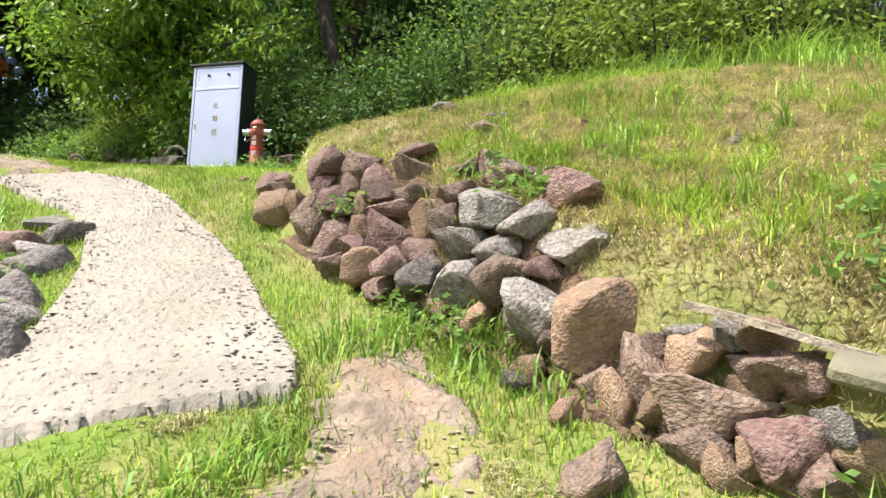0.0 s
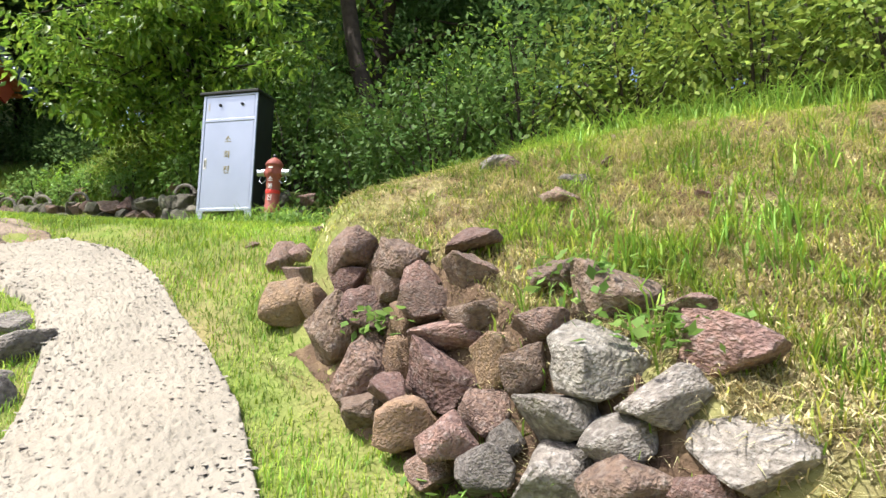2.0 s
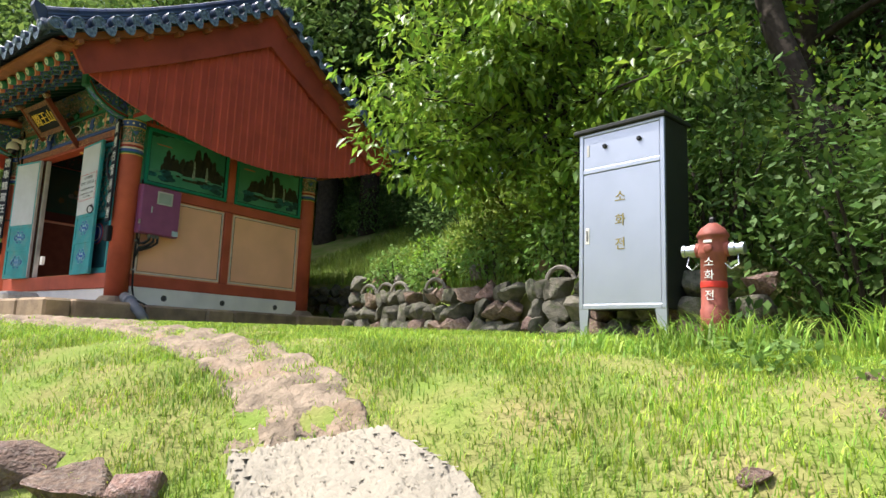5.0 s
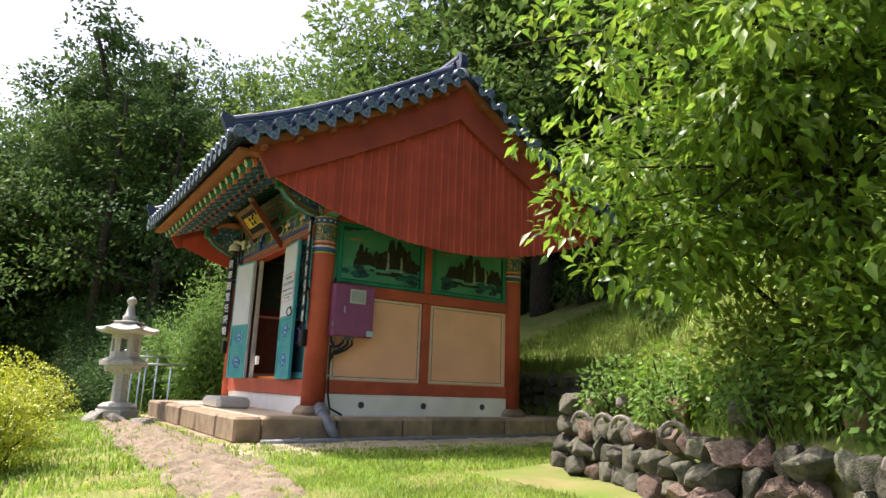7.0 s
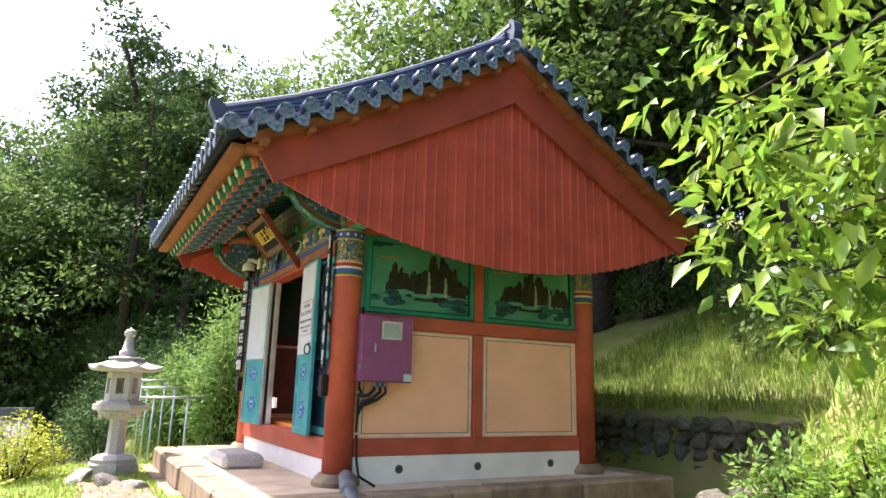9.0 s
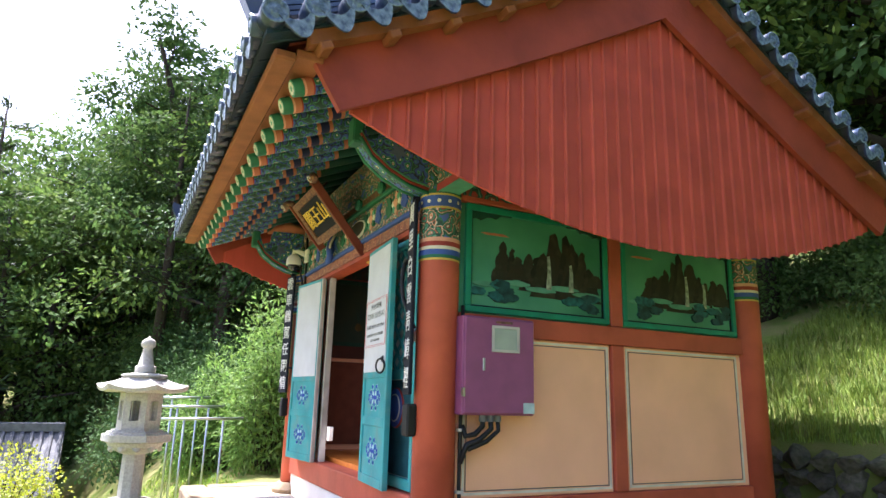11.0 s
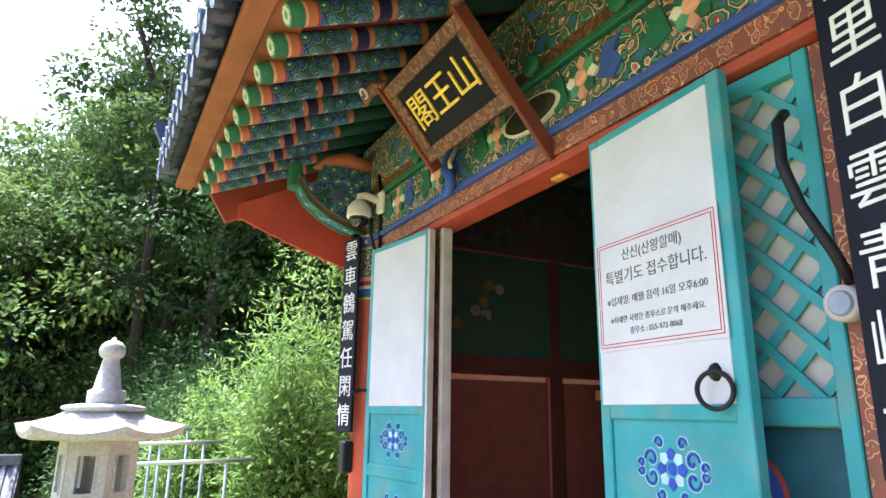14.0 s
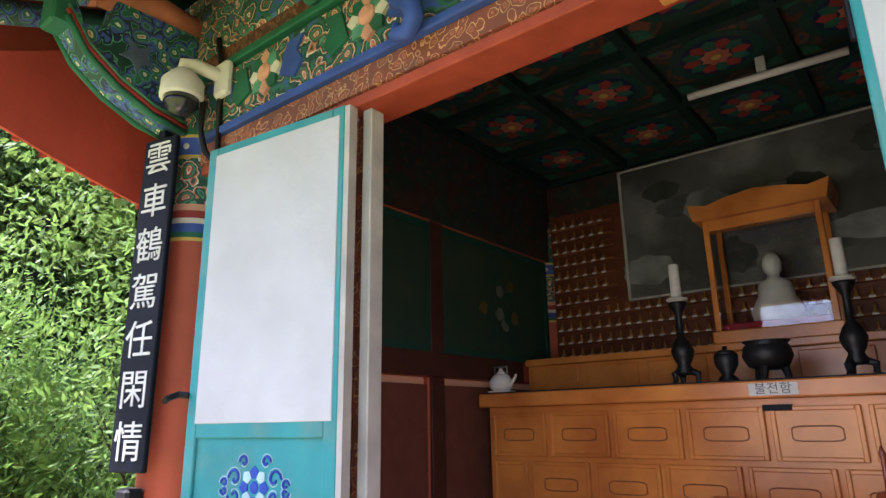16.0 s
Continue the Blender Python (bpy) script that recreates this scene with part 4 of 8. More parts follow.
disc = P("end_tile", disc_bm, [M_TILE, M_TFACE], roof, "round end tile with a moulded face", True)
drip = P("drip_tile", drip_mesh(), [M_TILE, M_TFACE], roof, "curved drip tile")
disc.matrix_basis = Matrix.Translation((RX0 + 0.12, RIDGE_Y - REND + 0.06, roof_z(REND) + 0.01)) @ Matrix.Rotation(math.pi / 2, 4, "X")
drip.matrix_basis = Matrix.Translation((RX0 + 0.24, RIDGE_Y - REND + 0.06, roof_z(REND) + 0.0))
TILT_E = math.atan(0.68 - 2 * 0.0367 * REND)
for c in range(cols_n):
    x = RX0 + 0.12 + (RX1 - RX0 - 0.24) * c / (cols_n - 1)
    sw = 0.05 * ((x - CX) / 2.7) ** 2
    if c:
        share(disc, Matrix.Translation((x, RIDGE_Y - REND + 0.05, roof_z(REND) + 0.015 + sw)) @ Matrix.Rotation(math.pi / 2 + 0.12, 4, "X"))
    if 0 < c < cols_n - 1:
        share(drip, Matrix.Translation((x + 0.115, RIDGE_Y - REND + 0.06, roof_z(REND) + 0.005 + sw)) @ Matrix.Rotation(0.15, 4, "X"))
# side edge tiles along both gables
for gx, face in ((RX1, 1), (RX0, -1)):
    for side in (-1, 1):
        d = 0.16
        while d < REND:
            slope = math.atan(0.68 - 2 * 0.0367 * d) * -side
            mm = Matrix.Translation((gx - face * 0.06, RIDGE_Y + side * d, roof_z(d) + 0.05)) @ Matrix.Rotation(slope, 4, "X")
            share(disc, mm @ Matrix.Rotation(face * math.pi / 2, 4, "Y") @ Matrix.Diagonal((1.22, 1.22, 1.1, 1)))
            if d + 0.11 < REND:
                d2 = d + 0.115
                share(drip, Matrix.Translation((gx - face * 0.06, RIDGE_Y + side * d2, roof_z(d2) + 0.02)) @ Matrix.Rotation(slope, 4, "X") @ Matrix.Rotation(face * math.pi / 2, 4, "Z") @ Matrix.Diagonal((1.0, 1.1, 1.25, 1)))
            d += 0.232
# descending ridges near the gables and the main ridge
for gx, face in ((RX1 - 0.24, 1), (RX0 + 0.24, -1)):
    for side in (-1, 1):
        rb = []
        for lay in range(4):
            n = 9
            for k in range(n):
                bm = bmesh.new()
                d0, d1 = 0.12 + (REND - 0.15) * k / n, 0.12 + (REND - 0.15) * (k + 1) / n + 0.02
                lift = 0.09 + 0.042 * lay
                if lay < 3:
                    hw = 0.10 - 0.008 * lay
                    vs = []
                    for d, s in ((d0, 0.0), (d1, 0.006)):
                        y, z = RIDGE_Y + side * d, roof_z(d) + lift + s + 0.05 * max(0, d - 2.4)
                        vs.append([bm.verts.new((gx + e * hw, y, z + h)) for e, h in ((-1, 0), (1, 0), (0.95, 0.03), (-0.95, 0.03))])
                    for a in range(4):
                        bm.faces.new((vs[0][a], vs[0][(a + 1) % 4], vs[1][(a + 1) % 4], vs[1][a]))
                    bm.faces.new(vs[0][::-1])
                    bm.faces.new(vs[1])
                else:
                    tube([(gx, RIDGE_Y + side * d, roof_z(d) + lift + 0.02 + 0.05 * max(0, d - 2.4)) for d in (d0, d1)], [0.062, 0.068], 10, bm)
                bmesh.ops.recalc_face_normals(bm, faces=bm.faces)
                P("ridge_tile", bm, M_TILE, roof)
        ye, ze = RIDGE_Y + side * (REND - 0.02), roof_z(REND) + 0.10
        P("end_mortar", tube([(gx, ye - side * 0.05, ze + 0.02), (gx + face * 0.03, ye + side * 0.04, ze + 0.01), (gx + face * 0.07, ye + side * 0.07, ze - 0.03)], [0.085, 0.075, 0.035], 8), M_LIME, roof, "white lime mortar plug", True)
        # upturned end
        P("ridge_end", prism([(0, -0.02), (0.14, -0.06), (0.22, 0.10), (0.21, 0.16), (0.06, 0.12), (0, 0.10)], 0.10, Matrix.Translation((gx - 0.05, ye - side * 0.06, ze + 0.10)) @ Matrix(((0, 0, 1, 0), (side, 0, 0, 0), (0, 1, 0, 0), (0, 0, 0, 1)))), M_TILE, roof)
for lay in range(5):
    hw, zz = 0.13 - 0.008 * lay, 8.40 + 0.055 * lay
    for k in range(12):
        xa, xb = RX0 + 0.2 + (RX1 - RX0 - 0.4) * k / 12, RX0 + 0.2 + (RX1 - RX0 - 0.4) * (k + 1) / 12 - 0.008
        P("ridge_tile", box(xa, xb, RIDGE_Y - hw, RIDGE_Y + hw, zz, zz + 0.045, 0.008), M_TILE, roof)
P("ridge_cap", tube([(RX0 + 0.15, RIDGE_Y, 8.72), (CX, RIDGE_Y, 8.67), (RX1 - 0.15, RIDGE_Y, 8.72)], 0.075, 10), M_TILE, roof)
for gx, face in ((RX1 - 0.2, 1), (RX0 + 0.2, -1)):
    P("ridge_finial", prism([(-0.14, 0), (0.10, 0), (0.14, 0.16), (0.13, 0.28), (0.05, 0.36), (-0.01, 0.30), (-0.10, 0.24)], 0.12, Matrix.Translation((gx, RIDGE_Y + 0.06, 8.46)) @ Matrix(((face, 0, 0, 0), (0, 0, -1, 0), (0, 1, 0, 0), (0, 0, 0, 1)))), M_TILE, roof, "upturned ridge end tile")
    P("end_mortar", tube([(gx, RIDGE_Y, 8.44), (gx + face * 0.10, RIDGE_Y, 8.42), (gx + face * 0.17, RIDGE_Y, 8.36)], [0.12, 0.11, 0.05], 10), M_LIME, roof, "", True)

# eave boards and rafters
P("eave_board", box(RX0 + 0.1, RX1 - 0.1, RIDGE_Y - REND + 0.07, RIDGE_Y - REND + 0.20, roof_z(REND) - 0.115, roof_z(REND) - 0.055, 0.012), M_WOODRED, None, "orange-brown eave board")
P("eave_board", box(RX0 + 0.1, RX1 - 0.1, RIDGE_Y - REND + 0.20, RIDGE_Y - REND + 0.36, roof_z(REND) - 0.085, roof_z(REND) - 0.03, 0.006), M_WOODRED)
P("eave_board", box(RX0 + 0.1, RX1 - 0.1, RIDGE_Y + REND - 0.22, RIDGE_Y + REND - 0.09, roof_z(REND) - 0.115, roof_z(REND) - 0.055, 0.012), M_WOODRED)
RAF = [(0.056, 0.0), (0.058, 0.06), (0.058, 0.075), (0.058, 0.12), (0.058, 0.13), (0.058, 0.40), (0.058, 0.43), (0.058, 0.50), (0.058, 0.53), (0.058, 0.82), (0.058, 0.86), (0.058, 1.9)]
RAF_M = [1, 2, 3, 4, 5, 3, 6, 3, 5, 3, 0]
raf = P("rafter", lathe(RAF, 14, mi=RAF_M), [DG, GR, PK, ORG, RD, M_SCROLL2, NV], None, "round rafter painted in bands and flowers", True)
RA0 = Vector((0, RIDGE_Y - REND + 0.24, roof_z(REND) - 0.165))
R_DIR = Vector((0, 1.0, 0.42)).normalized()
RQ = R_DIR.to_track_quat("Z", "Y").to_matrix().to_4x4()
part("end_flower", lathe([(0.052, -0.004), (0.050, -0.006)], 16), LG, raf, "", False)
for k in range(8):
    a = k * math.pi / 4
    part("end_petal", lathe([(0.012, -0.009), (0.012, -0.006)], 8), WH, raf, "", False, Matrix.Translation((0.030 * math.cos(a), 0.030 * math.sin(a), 0)))
n_raf = 18
raf.matrix_basis = Matrix.Translation((RX0 + 0.35, RA0.y, RA0.z)) @ RQ
for k in range(1, n_raf):
    x = RX0 + 0.35 + (RX1 - RX0 - 0.70) * k / (n_raf - 1)
    copy_thing(raf, Matrix.Translation((x, RA0.y, RA0.z)) @ RQ)
P("purlin", lathe([(0.10, RX0 + 0.35), (0.10, RX1 - 0.3)], 14, None, Matrix.Rotation(math.pi / 2, 4, "Y")), M_SCROLL, None, "round painted purlin", True, Matrix.Translation((0, -0.02, 6.72)))
for py, pz in ((RIDGE_Y, 7.98), (RIDGE_Y + 1.65, 6.72)):
    P("purlin", lathe([(0.10, RX0 + 0.35), (0.10, RX1 - 0.3)], 14, None, Matrix.Rotation(math.pi / 2, 4, "Y")), M_WOODRED, None, "", True, Matrix.Translation((0, py, pz)))

# gable boards, barge boards and the little brown battens under the verge


def gable_low(y):
    """Lower, sagging edge of the boarded gable."""
    q = (y - RIDGE_Y) / 2.65
    return 5.73 + 0.55 * q * q if abs(q) < 1 else 6.28


def gable_top(y):
    return 7.72 - 0.605 * abs(y - RIDGE_Y) + 0.021 * (y - RIDGE_Y) ** 2


for gx, face in ((0.66, 1), (-4.46, -1)):
    y = RIDGE_Y - 2.62
    k = 0
    while y < RIDGE_Y + 2.6:
        w = 0.125
        z0, z1 = gable_low(y), gable_low(y + w)
        t0, t1 = gable_top(y) + 0.12, gable_top(y + w) + 0.12
        ol = [(y, z0), (y + w, z1), (y + w, t1), (y, t0)]
        P("gable_board", prism(ol, 0.024, Matrix(((0, 0, face, gx), (1, 0, 0, 0), (0, 1, 0, 0), (0, 0, 0, 1)))), M_GABLE)
        for off, br_, out_ in ((0.0, 0.019, 0.0245),):
            zb0, zt0 = gable_low(y + off) - 0.012, gable_top(y + off) + 0.12
            P("gable_batten", prism([(-br_, 0), (br_, 0), (br_ * 0.7, br_ * 0.75), (0, br_), (-br_ * 0.7, br_ * 0.75)], zt0 - zb0, Matrix(((0, face, 0, gx + face * out_), (1, 0, 0, y + off), (0, 0, 1, zb0), (0, 0, 0, 1)))), M_GABLE)
        y += w
        k += 1
    for side in (-1, 1):
        lo = [(RIDGE_Y + side * d, gable_top(RIDGE_Y + d)) for d in np.linspace(0, 2.72, 12)]
        hi = [(RIDGE_Y + side * d, roof_z(d) - 0.10) for d in np.linspace(0, 2.95, 12)]
        P("barge_board", prism(lo + hi[::-1], 0.05, Matrix(((0, 0, face, gx + face * 0.055), (1, 0, 0, 0), (0, 1, 0, 0), (0, 0, 0, 1)))), M_BARGE, None, "wide red barge board")
        hi2 = [(a, b - 0.05) for a, b in hi]
        P("verge_board", prism(hi2 + [(a, b + 0.045) for a, b in hi[::-1]], 0.10, Matrix(((0, 0, face, gx + face * 0.106), (1, 0, 0, 0), (0, 1, 0, 0), (0, 0, 0, 1)))), M_WOODRED, None, "brown verge board")
        d = 0.35
        while d < 2.95:
            sl = math.atan(0.68 - 2 * 0.0367 * d) * -side
            P("verge_batten", box(-0.06, 0.10, -0.04, 0.04, -0.055, 0.0, 0.008), M_WOODRED, None, "", False, Matrix.Translation((gx + face * 0.14, RIDGE_Y + side * d, roof_z(d) - 0.15)) @ Matrix.Rotation(sl, 4, "X"))
            d += 0.42

# wing brackets at the front columns
for cx in (0.0, -3.80):
    br = [(0.10, 6.06), (-0.16, 6.07), (-0.30, 6.10), (-0.46, 6.17), (-0.60, 6.27), (-0.70, 6.40), (-0.73, 6.52), (-0.66, 6.50), (-0.62, 6.40), (-0.52, 6.44), (-0.50, 6.58), (0.10, 6.60)]
    mm = Matrix(((0, 0, 1, cx - 0.055), (1, 0, 0, 0), (0, 1, 0, 0), (0, 0, 0, 1)))
    wing = P("wing_bracket", prism(br, 0.11, mm), M_SCROLL2, None, "carved wing bracket painted green and red")
    for off, mt_, r in ((0.0, GR, 0.015), (0.03, RD, 0.012), (0.052, LG, 0.008)):
        bm = bmesh.new()
        for sx in (-0.07, 0.07):
            tube([(cx + sx, a, b + off) for a, b in ((-0.14, 6.07), (-0.30, 6.10), (-0.46, 6.17), (-0.60, 6.27), (-0.69, 6.40))], r, 6, bm)
        P("edge_line", bm, mt_, wing, "", True)
    P("tip_block", box(cx - 0.065, cx + 0.065, -0.745, -0.66, 6.36, 6.56, 0.012), GR, wing)
    bm = bmesh.new()
    for sx in (-0.085, 0.085):
        for k in range(5):
            a = k * 2 * math.pi / 5
            prism([(0.0, 0.0), (0.03, 0.022), (0.085, 0.0), (0.03, -0.022)], 0.006, Matrix.Translation((cx + sx, -0.40, 6.34)) @ Matrix.Rotation(math.pi / 2 * (1 if sx > 0 else -1), 4, "Y") @ Matrix.Rotation(a, 4, "Z"), bm)
    P("star_flower", bm, mat("slate_blue_paint", (0.10, 0.13, 0.22), 0.6), wing)
    # bird head above
    P("bird_head", tube([(cx, -0.10, 6.64), (cx, -0.30, 6.66), (cx, -0.44, 6.62), (cx, -0.56, 6.56)], [0.07, 0.075, 0.06, 0.012], 10), ORG, wing, "carved painted bird head", True)
    # spirals beside the capital
    bm = bmesh.new()
    for oy, oz, s in ((-0.20, 6.14, 1.0), (-0.30, 6.17, 0.7)):
        tube([(cx + 0.03, oy - 0.06 * s * (1 - q / 22) * math.cos(q * 0.5), oz + 0.06 * s * (1 - q / 22) * math.sin(q * 0.5)) for q in range(18)], 0.018 * s, 7, bm)
    P("spiral", bm, GR, wing, "green carved spiral", True)
for cy, sgn in ((0.0, 1), (3.28, 1)):
    # beam end sticking out of the gable wall
    be = P("beam_end", box(0.12, 0.62, cy - 0.09, cy + 0.09, 6.10, 6.40, 0.012), M_SCROLL, None, "painted beam end")
    P("beam_underside", box(0.13, 0.625, cy - 0.085, cy + 0.085, 6.075, 6.099), LG, be)
    P("beam_edge", box(0.13, 0.625, cy - 0.098, cy - 0.0905, 6.075, 6.13), RD, be)
# blue cloud-shaped hooks under the sign
for hx, hz in ((-2.36, 6.07),):
    hook = P("cloud_hook", tube([(hx, -0.12, hz + 0.20), (hx - 0.05, -0.14, hz + 0.14), (hx - 0.03, -0.16, hz + 0.06), (hx + 0.03, -0.17, hz + 0.02), (hx + 0.05, -0.17, hz - 0.04), (hx + 0.02, -0.17, hz - 0.09), (hx - 0.03, -0.17, hz - 0.075), (hx - 0.025, -0.17, hz - 0.04)], [0.03, 0.034, 0.036, 0.036, 0.034, 0.032, 0.028, 0.016], 9), BL, None, "blue carved cloud hook", True)
    P("hook_line", tube([(hx + 0.045, -0.13, hz + 0.20), (hx + 0.02, -0.165, hz + 0.10), (hx + 0.06, -0.18, hz + 0.05)], 0.014, 7), WH, hook, "", True)

# ---- signs on the shrine ----
sign_m = S @ Matrix.Translation((-1.90, -0.435, 6.335)) @ Matrix.Rotation(radians(40), 4, "X") @ NX
sign = thing("name_board", "black name board with gold characters in a carved frame", "sign", m=sign_m)
part("board", box(-0.345, 0.345, -0.175, 0.175, -0.02, 0.012, 0.003), M_SIGN, sign)
bm = bmesh.new()
for a in ((-0.42, 0.42, 0.17, 0.245), (-0.42, 0.42, -0.245, -0.17), (-0.42, -0.34, -0.17, 0.17), (0.34, 0.42, -0.17, 0.17)):
    add_box(bm, a[0], a[1], a[2], a[3], -0.025, 0.03, 0.006)
part("carved_frame", bm, M_FRET, sign, "brown frame carved with gilt fret")
M_SIDE = mat("dull_red_board", (0.20, 0.05, 0.03), 0.6, vary=0.12, scale=5, bump=0.15)
part("side_board", box(0.42, 0.445, -0.56, 0.27, -0.035, 0.05, 0.006), M_SIDE, sign, "dull red side board running down to the beam")
part("side_board", box(-0.445, -0.42, -0.30, 0.27, -0.035, 0.05, 0.006), M_SIDE, sign, "dull red side board")
for k, ch in enumerate("閣王山"):
    letters("character", ch, 0.215, M_GOLD, sign, Matrix.Translation((-0.215 + 0.215 * k, 0.0, 0.016)), 0.006)
for sx in (-1, 1):
    head = part("carved_corner", tube([(sx * 0.40, 0.255, 0.0), (sx * 0.46, 0.29, 0.01), (sx * 0.53, 0.30, 0.03), (sx * 0.58, 0.285, 0.04), (sx * 0.62, 0.27, 0.04)], [0.025, 0.04, 0.045, 0.035, 0.008], 9), M_FRET, sign, "carved beak-shaped corner", True)
    part("corner_curl", tube([(sx * (0.53 + 0.03 * math.cos(q)), 0.30 + 0.03 * math.sin(q), 0.075) for q in np.linspace(0, 5.2, 10)], 0.006, 5), WH, head, "", True)
part("sign_strut", tube([(0.2, 0.2, -0.02), (0.2, 0.22, -0.2)], 0.012, 6), M_IRON, sign)
part("sign_strut", tube([(-0.2, 0.2, -0.02), (-0.2, 0.22, -0.2)], 0.012, 6), M_IRON, sign)

for cx, cy, hw, turn_, text in ((-0.062, -0.158, 0.106, -12, "萬里白雲靑嶂裡"), (-3.785, -0.185, 0.098, 13, "雲車鶴駕任閑情")):
    pl = thing("couplet_board", "narrow black couplet board with white brushed characters", "sign", "couplet boards", m=S @ Matrix.Translation((cx, cy, 0)) @ Matrix.Rotation(radians(turn_), 4, "Z"))
    part("board", box(-hw, hw, -0.045, -0.02, 4.60, 6.03, 0.005), M_SIGN, pl)
    part("hanger", box(-0.02, 0.02, -0.045, 0.01, 6.03, 6.07, 0.004), M_SIGN, pl)
    for k, ch in enumerate(text):
        letters("character", ch, 0.165, M_INK, pl, Matrix.Translation((0, -0.0465, 5.925 - 0.203 * k)) @ NX, 0.0015)

# ---- fixtures on the walls ----
xb = thing("meter_cabinet", "purple enamelled electric cabinet on the gable wall", "electric box", m=S)
part("body", box(0.09, 0.215, 0.10, 0.70, 4.475, 5.165, 0.008), M_PURPLE, xb)
dr = part("door", box(0.215, 0.232, 0.112, 0.690, 4.487, 5.153, 0.005), M_PURPLE, xb)
bm = bmesh.new()
for a in ((0.325, 0.56, 4.915, 4.935), (0.325, 0.56, 5.085, 5.105), (0.325, 0.345, 4.935, 5.085), (0.54, 0.56, 4.935, 5.085)):
    add_box(bm, 0.232, 0.242, *a, 0.002)
part("window_frame", bm, M_JAMB, dr)
part("window_pane", box(0.232, 0.236, 0.345, 0.54, 4.935, 5.085), mat("dim_meter_glass", (0.33, 0.38, 0.34), 0.15, vary=0.05, spec=0.6), dr)
part("latch_handle", box(0.232, 0.244, 0.25, 0.27, 4.78, 4.87, 0.004), M_STEEL, dr)
part("maker_plate", box(0.232, 0.235, 0.36, 0.50, 5.122, 5.138), M_FRET, dr)
part("sticker", box(0.232, 0.2335, 0.595, 0.69, 4.49, 4.565), mat("pale_blue_sticker", (0.45, 0.60, 0.66), 0.6), dr)
part("hinge", box(0.20, 0.236, 0.098, 0.112, 4.6, 4.66), M_STEEL, dr)
cables = thing("cable_run", "black corrugated power cables down the corner column", "cable", m=S)
part("cable", tube([(0.10, 0.155, 5.25), (0.10, 0.16, 4.9), (0.10, 0.155, 4.4), (0.10, 0.15, 4.0), (0.12, 0.16, 3.7), (0.15, 0.18, 3.55), (0.28, 0.30, 3.47)], 0.014, 8), M_RUBBER, cables, "", True)
part("cable", tube([(0.16, 0.30, 4.48), (0.16, 0.30, 4.40), (0.16, 0.24, 4.345), (0.13, 0.18, 4.33), (0.10, 0.165, 4.40)], 0.02, 8), M_RUBBER, cables, "", True)
part("cable", tube([(0.16, 0.36, 4.48), (0.16, 0.37, 4.38), (0.16, 0.28, 4.31), (0.13, 0.19, 4.27), (0.11, 0.15, 4.15)], 0.02, 8), M_RUBBER, cables, "", True)
part("cable", tube([(0.16, 0.42, 4.48), (0.16, 0.43, 4.37), (0.16, 0.33, 4.295), (0.13, 0.2, 4.24)], 0.017, 8), M_RUBBER, cables, "", True)
bm = bmesh.new()
for y in (0.30, 0.36, 0.42):
    lathe([(0.026, 4.43), (0.028, 4.44), (0.028, 4.475)], 10, bm, Matrix.Translation((0.16, y, 0)))
part("gland", bm, M_PIPE, cables)
bm = bmesh.new()
for z in (5.1, 4.36, 3.95):
    add_box(bm, 0.085, 0.12, 0.125, 0.18, z, z + 0.02)
part("clip", bm, M_JAMB, cables)

cctv = thing("security_camera", "white dome security camera on a wall arm", "camera", m=S @ Matrix.Translation((-3.57, -0.02, 6.15)))
part("dome_body", lathe([(0.04, 0.125), (0.055, 0.11), (0.088, 0.07), (0.092, 0.0), (0.090, -0.01)], 20, None, Matrix.Translation((0, -0.24, 0))), M_WHITE, cctv, "white housing", True)
part("lens_dome", lathe([(0.075, -0.01), (0.072, -0.045), (0.045, -0.075), (0.012, -0.085)], 18, None, Matrix.Translation((0, -0.24, 0))), mat("smoked_dome", (0.015, 0.017, 0.02), 0.1, spec=0.7), cctv, "dark lens dome", True)
part("arm", tube([(0, -0.24, 0.12), (0, -0.24, 0.16), (0.02, -0.2, 0.165), (0.09, -0.12, 0.12)], 0.03, 10), M_WHITE, cctv, "", True)
part("bracket", box(0.05, 0.15, -0.13, -0.085, 0.02, 0.19, 0.015), M_WHITE, cctv)
part("camera_cable", tube([(0.04, -0.16, 0.0), (0.0, -0.14, -0.12), (0.02, -0.12, -0.22), (0.09, -0.10, -0.30), (0.06, -0.10, 0.2), (0.02, -0.10, 0.35)], 0.014, 7), M_RUBBER, cctv, "", True)

sens = thing("spot_lamp", "small round grey sensor lamp with a corrugated cable", "lamp", m=S @ Matrix.Translation((-0.25, -0.06, 5.04)))
part("body", lathe([(0.045, 0), (0.05, 0.02), (0.05, 0.05), (0.04, 0.055)], 18, None, Matrix.Rotation(math.pi / 2, 4, "X")), M_JAMB, sens, "", True)
part("lens", lathe([(0.036, 0.055), (0.03, 0.062)], 16, None, Matrix.Rotation(math.pi / 2, 4, "X")), mat("bluish_lens", (0.30, 0.36, 0.42), 0.15), sens)
part("corrugated_cable", tube([(0.02, -0.02, 0.05), (0.0, -0.05, 0.14), (-0.05, -0.09, 0.28), (-0.09, -0.09, 0.42), (-0.10, -0.07, 0.56), (-0.10, -0.03, 0.60)], 0.017, 8), M_RUBBER, sens, "", True)
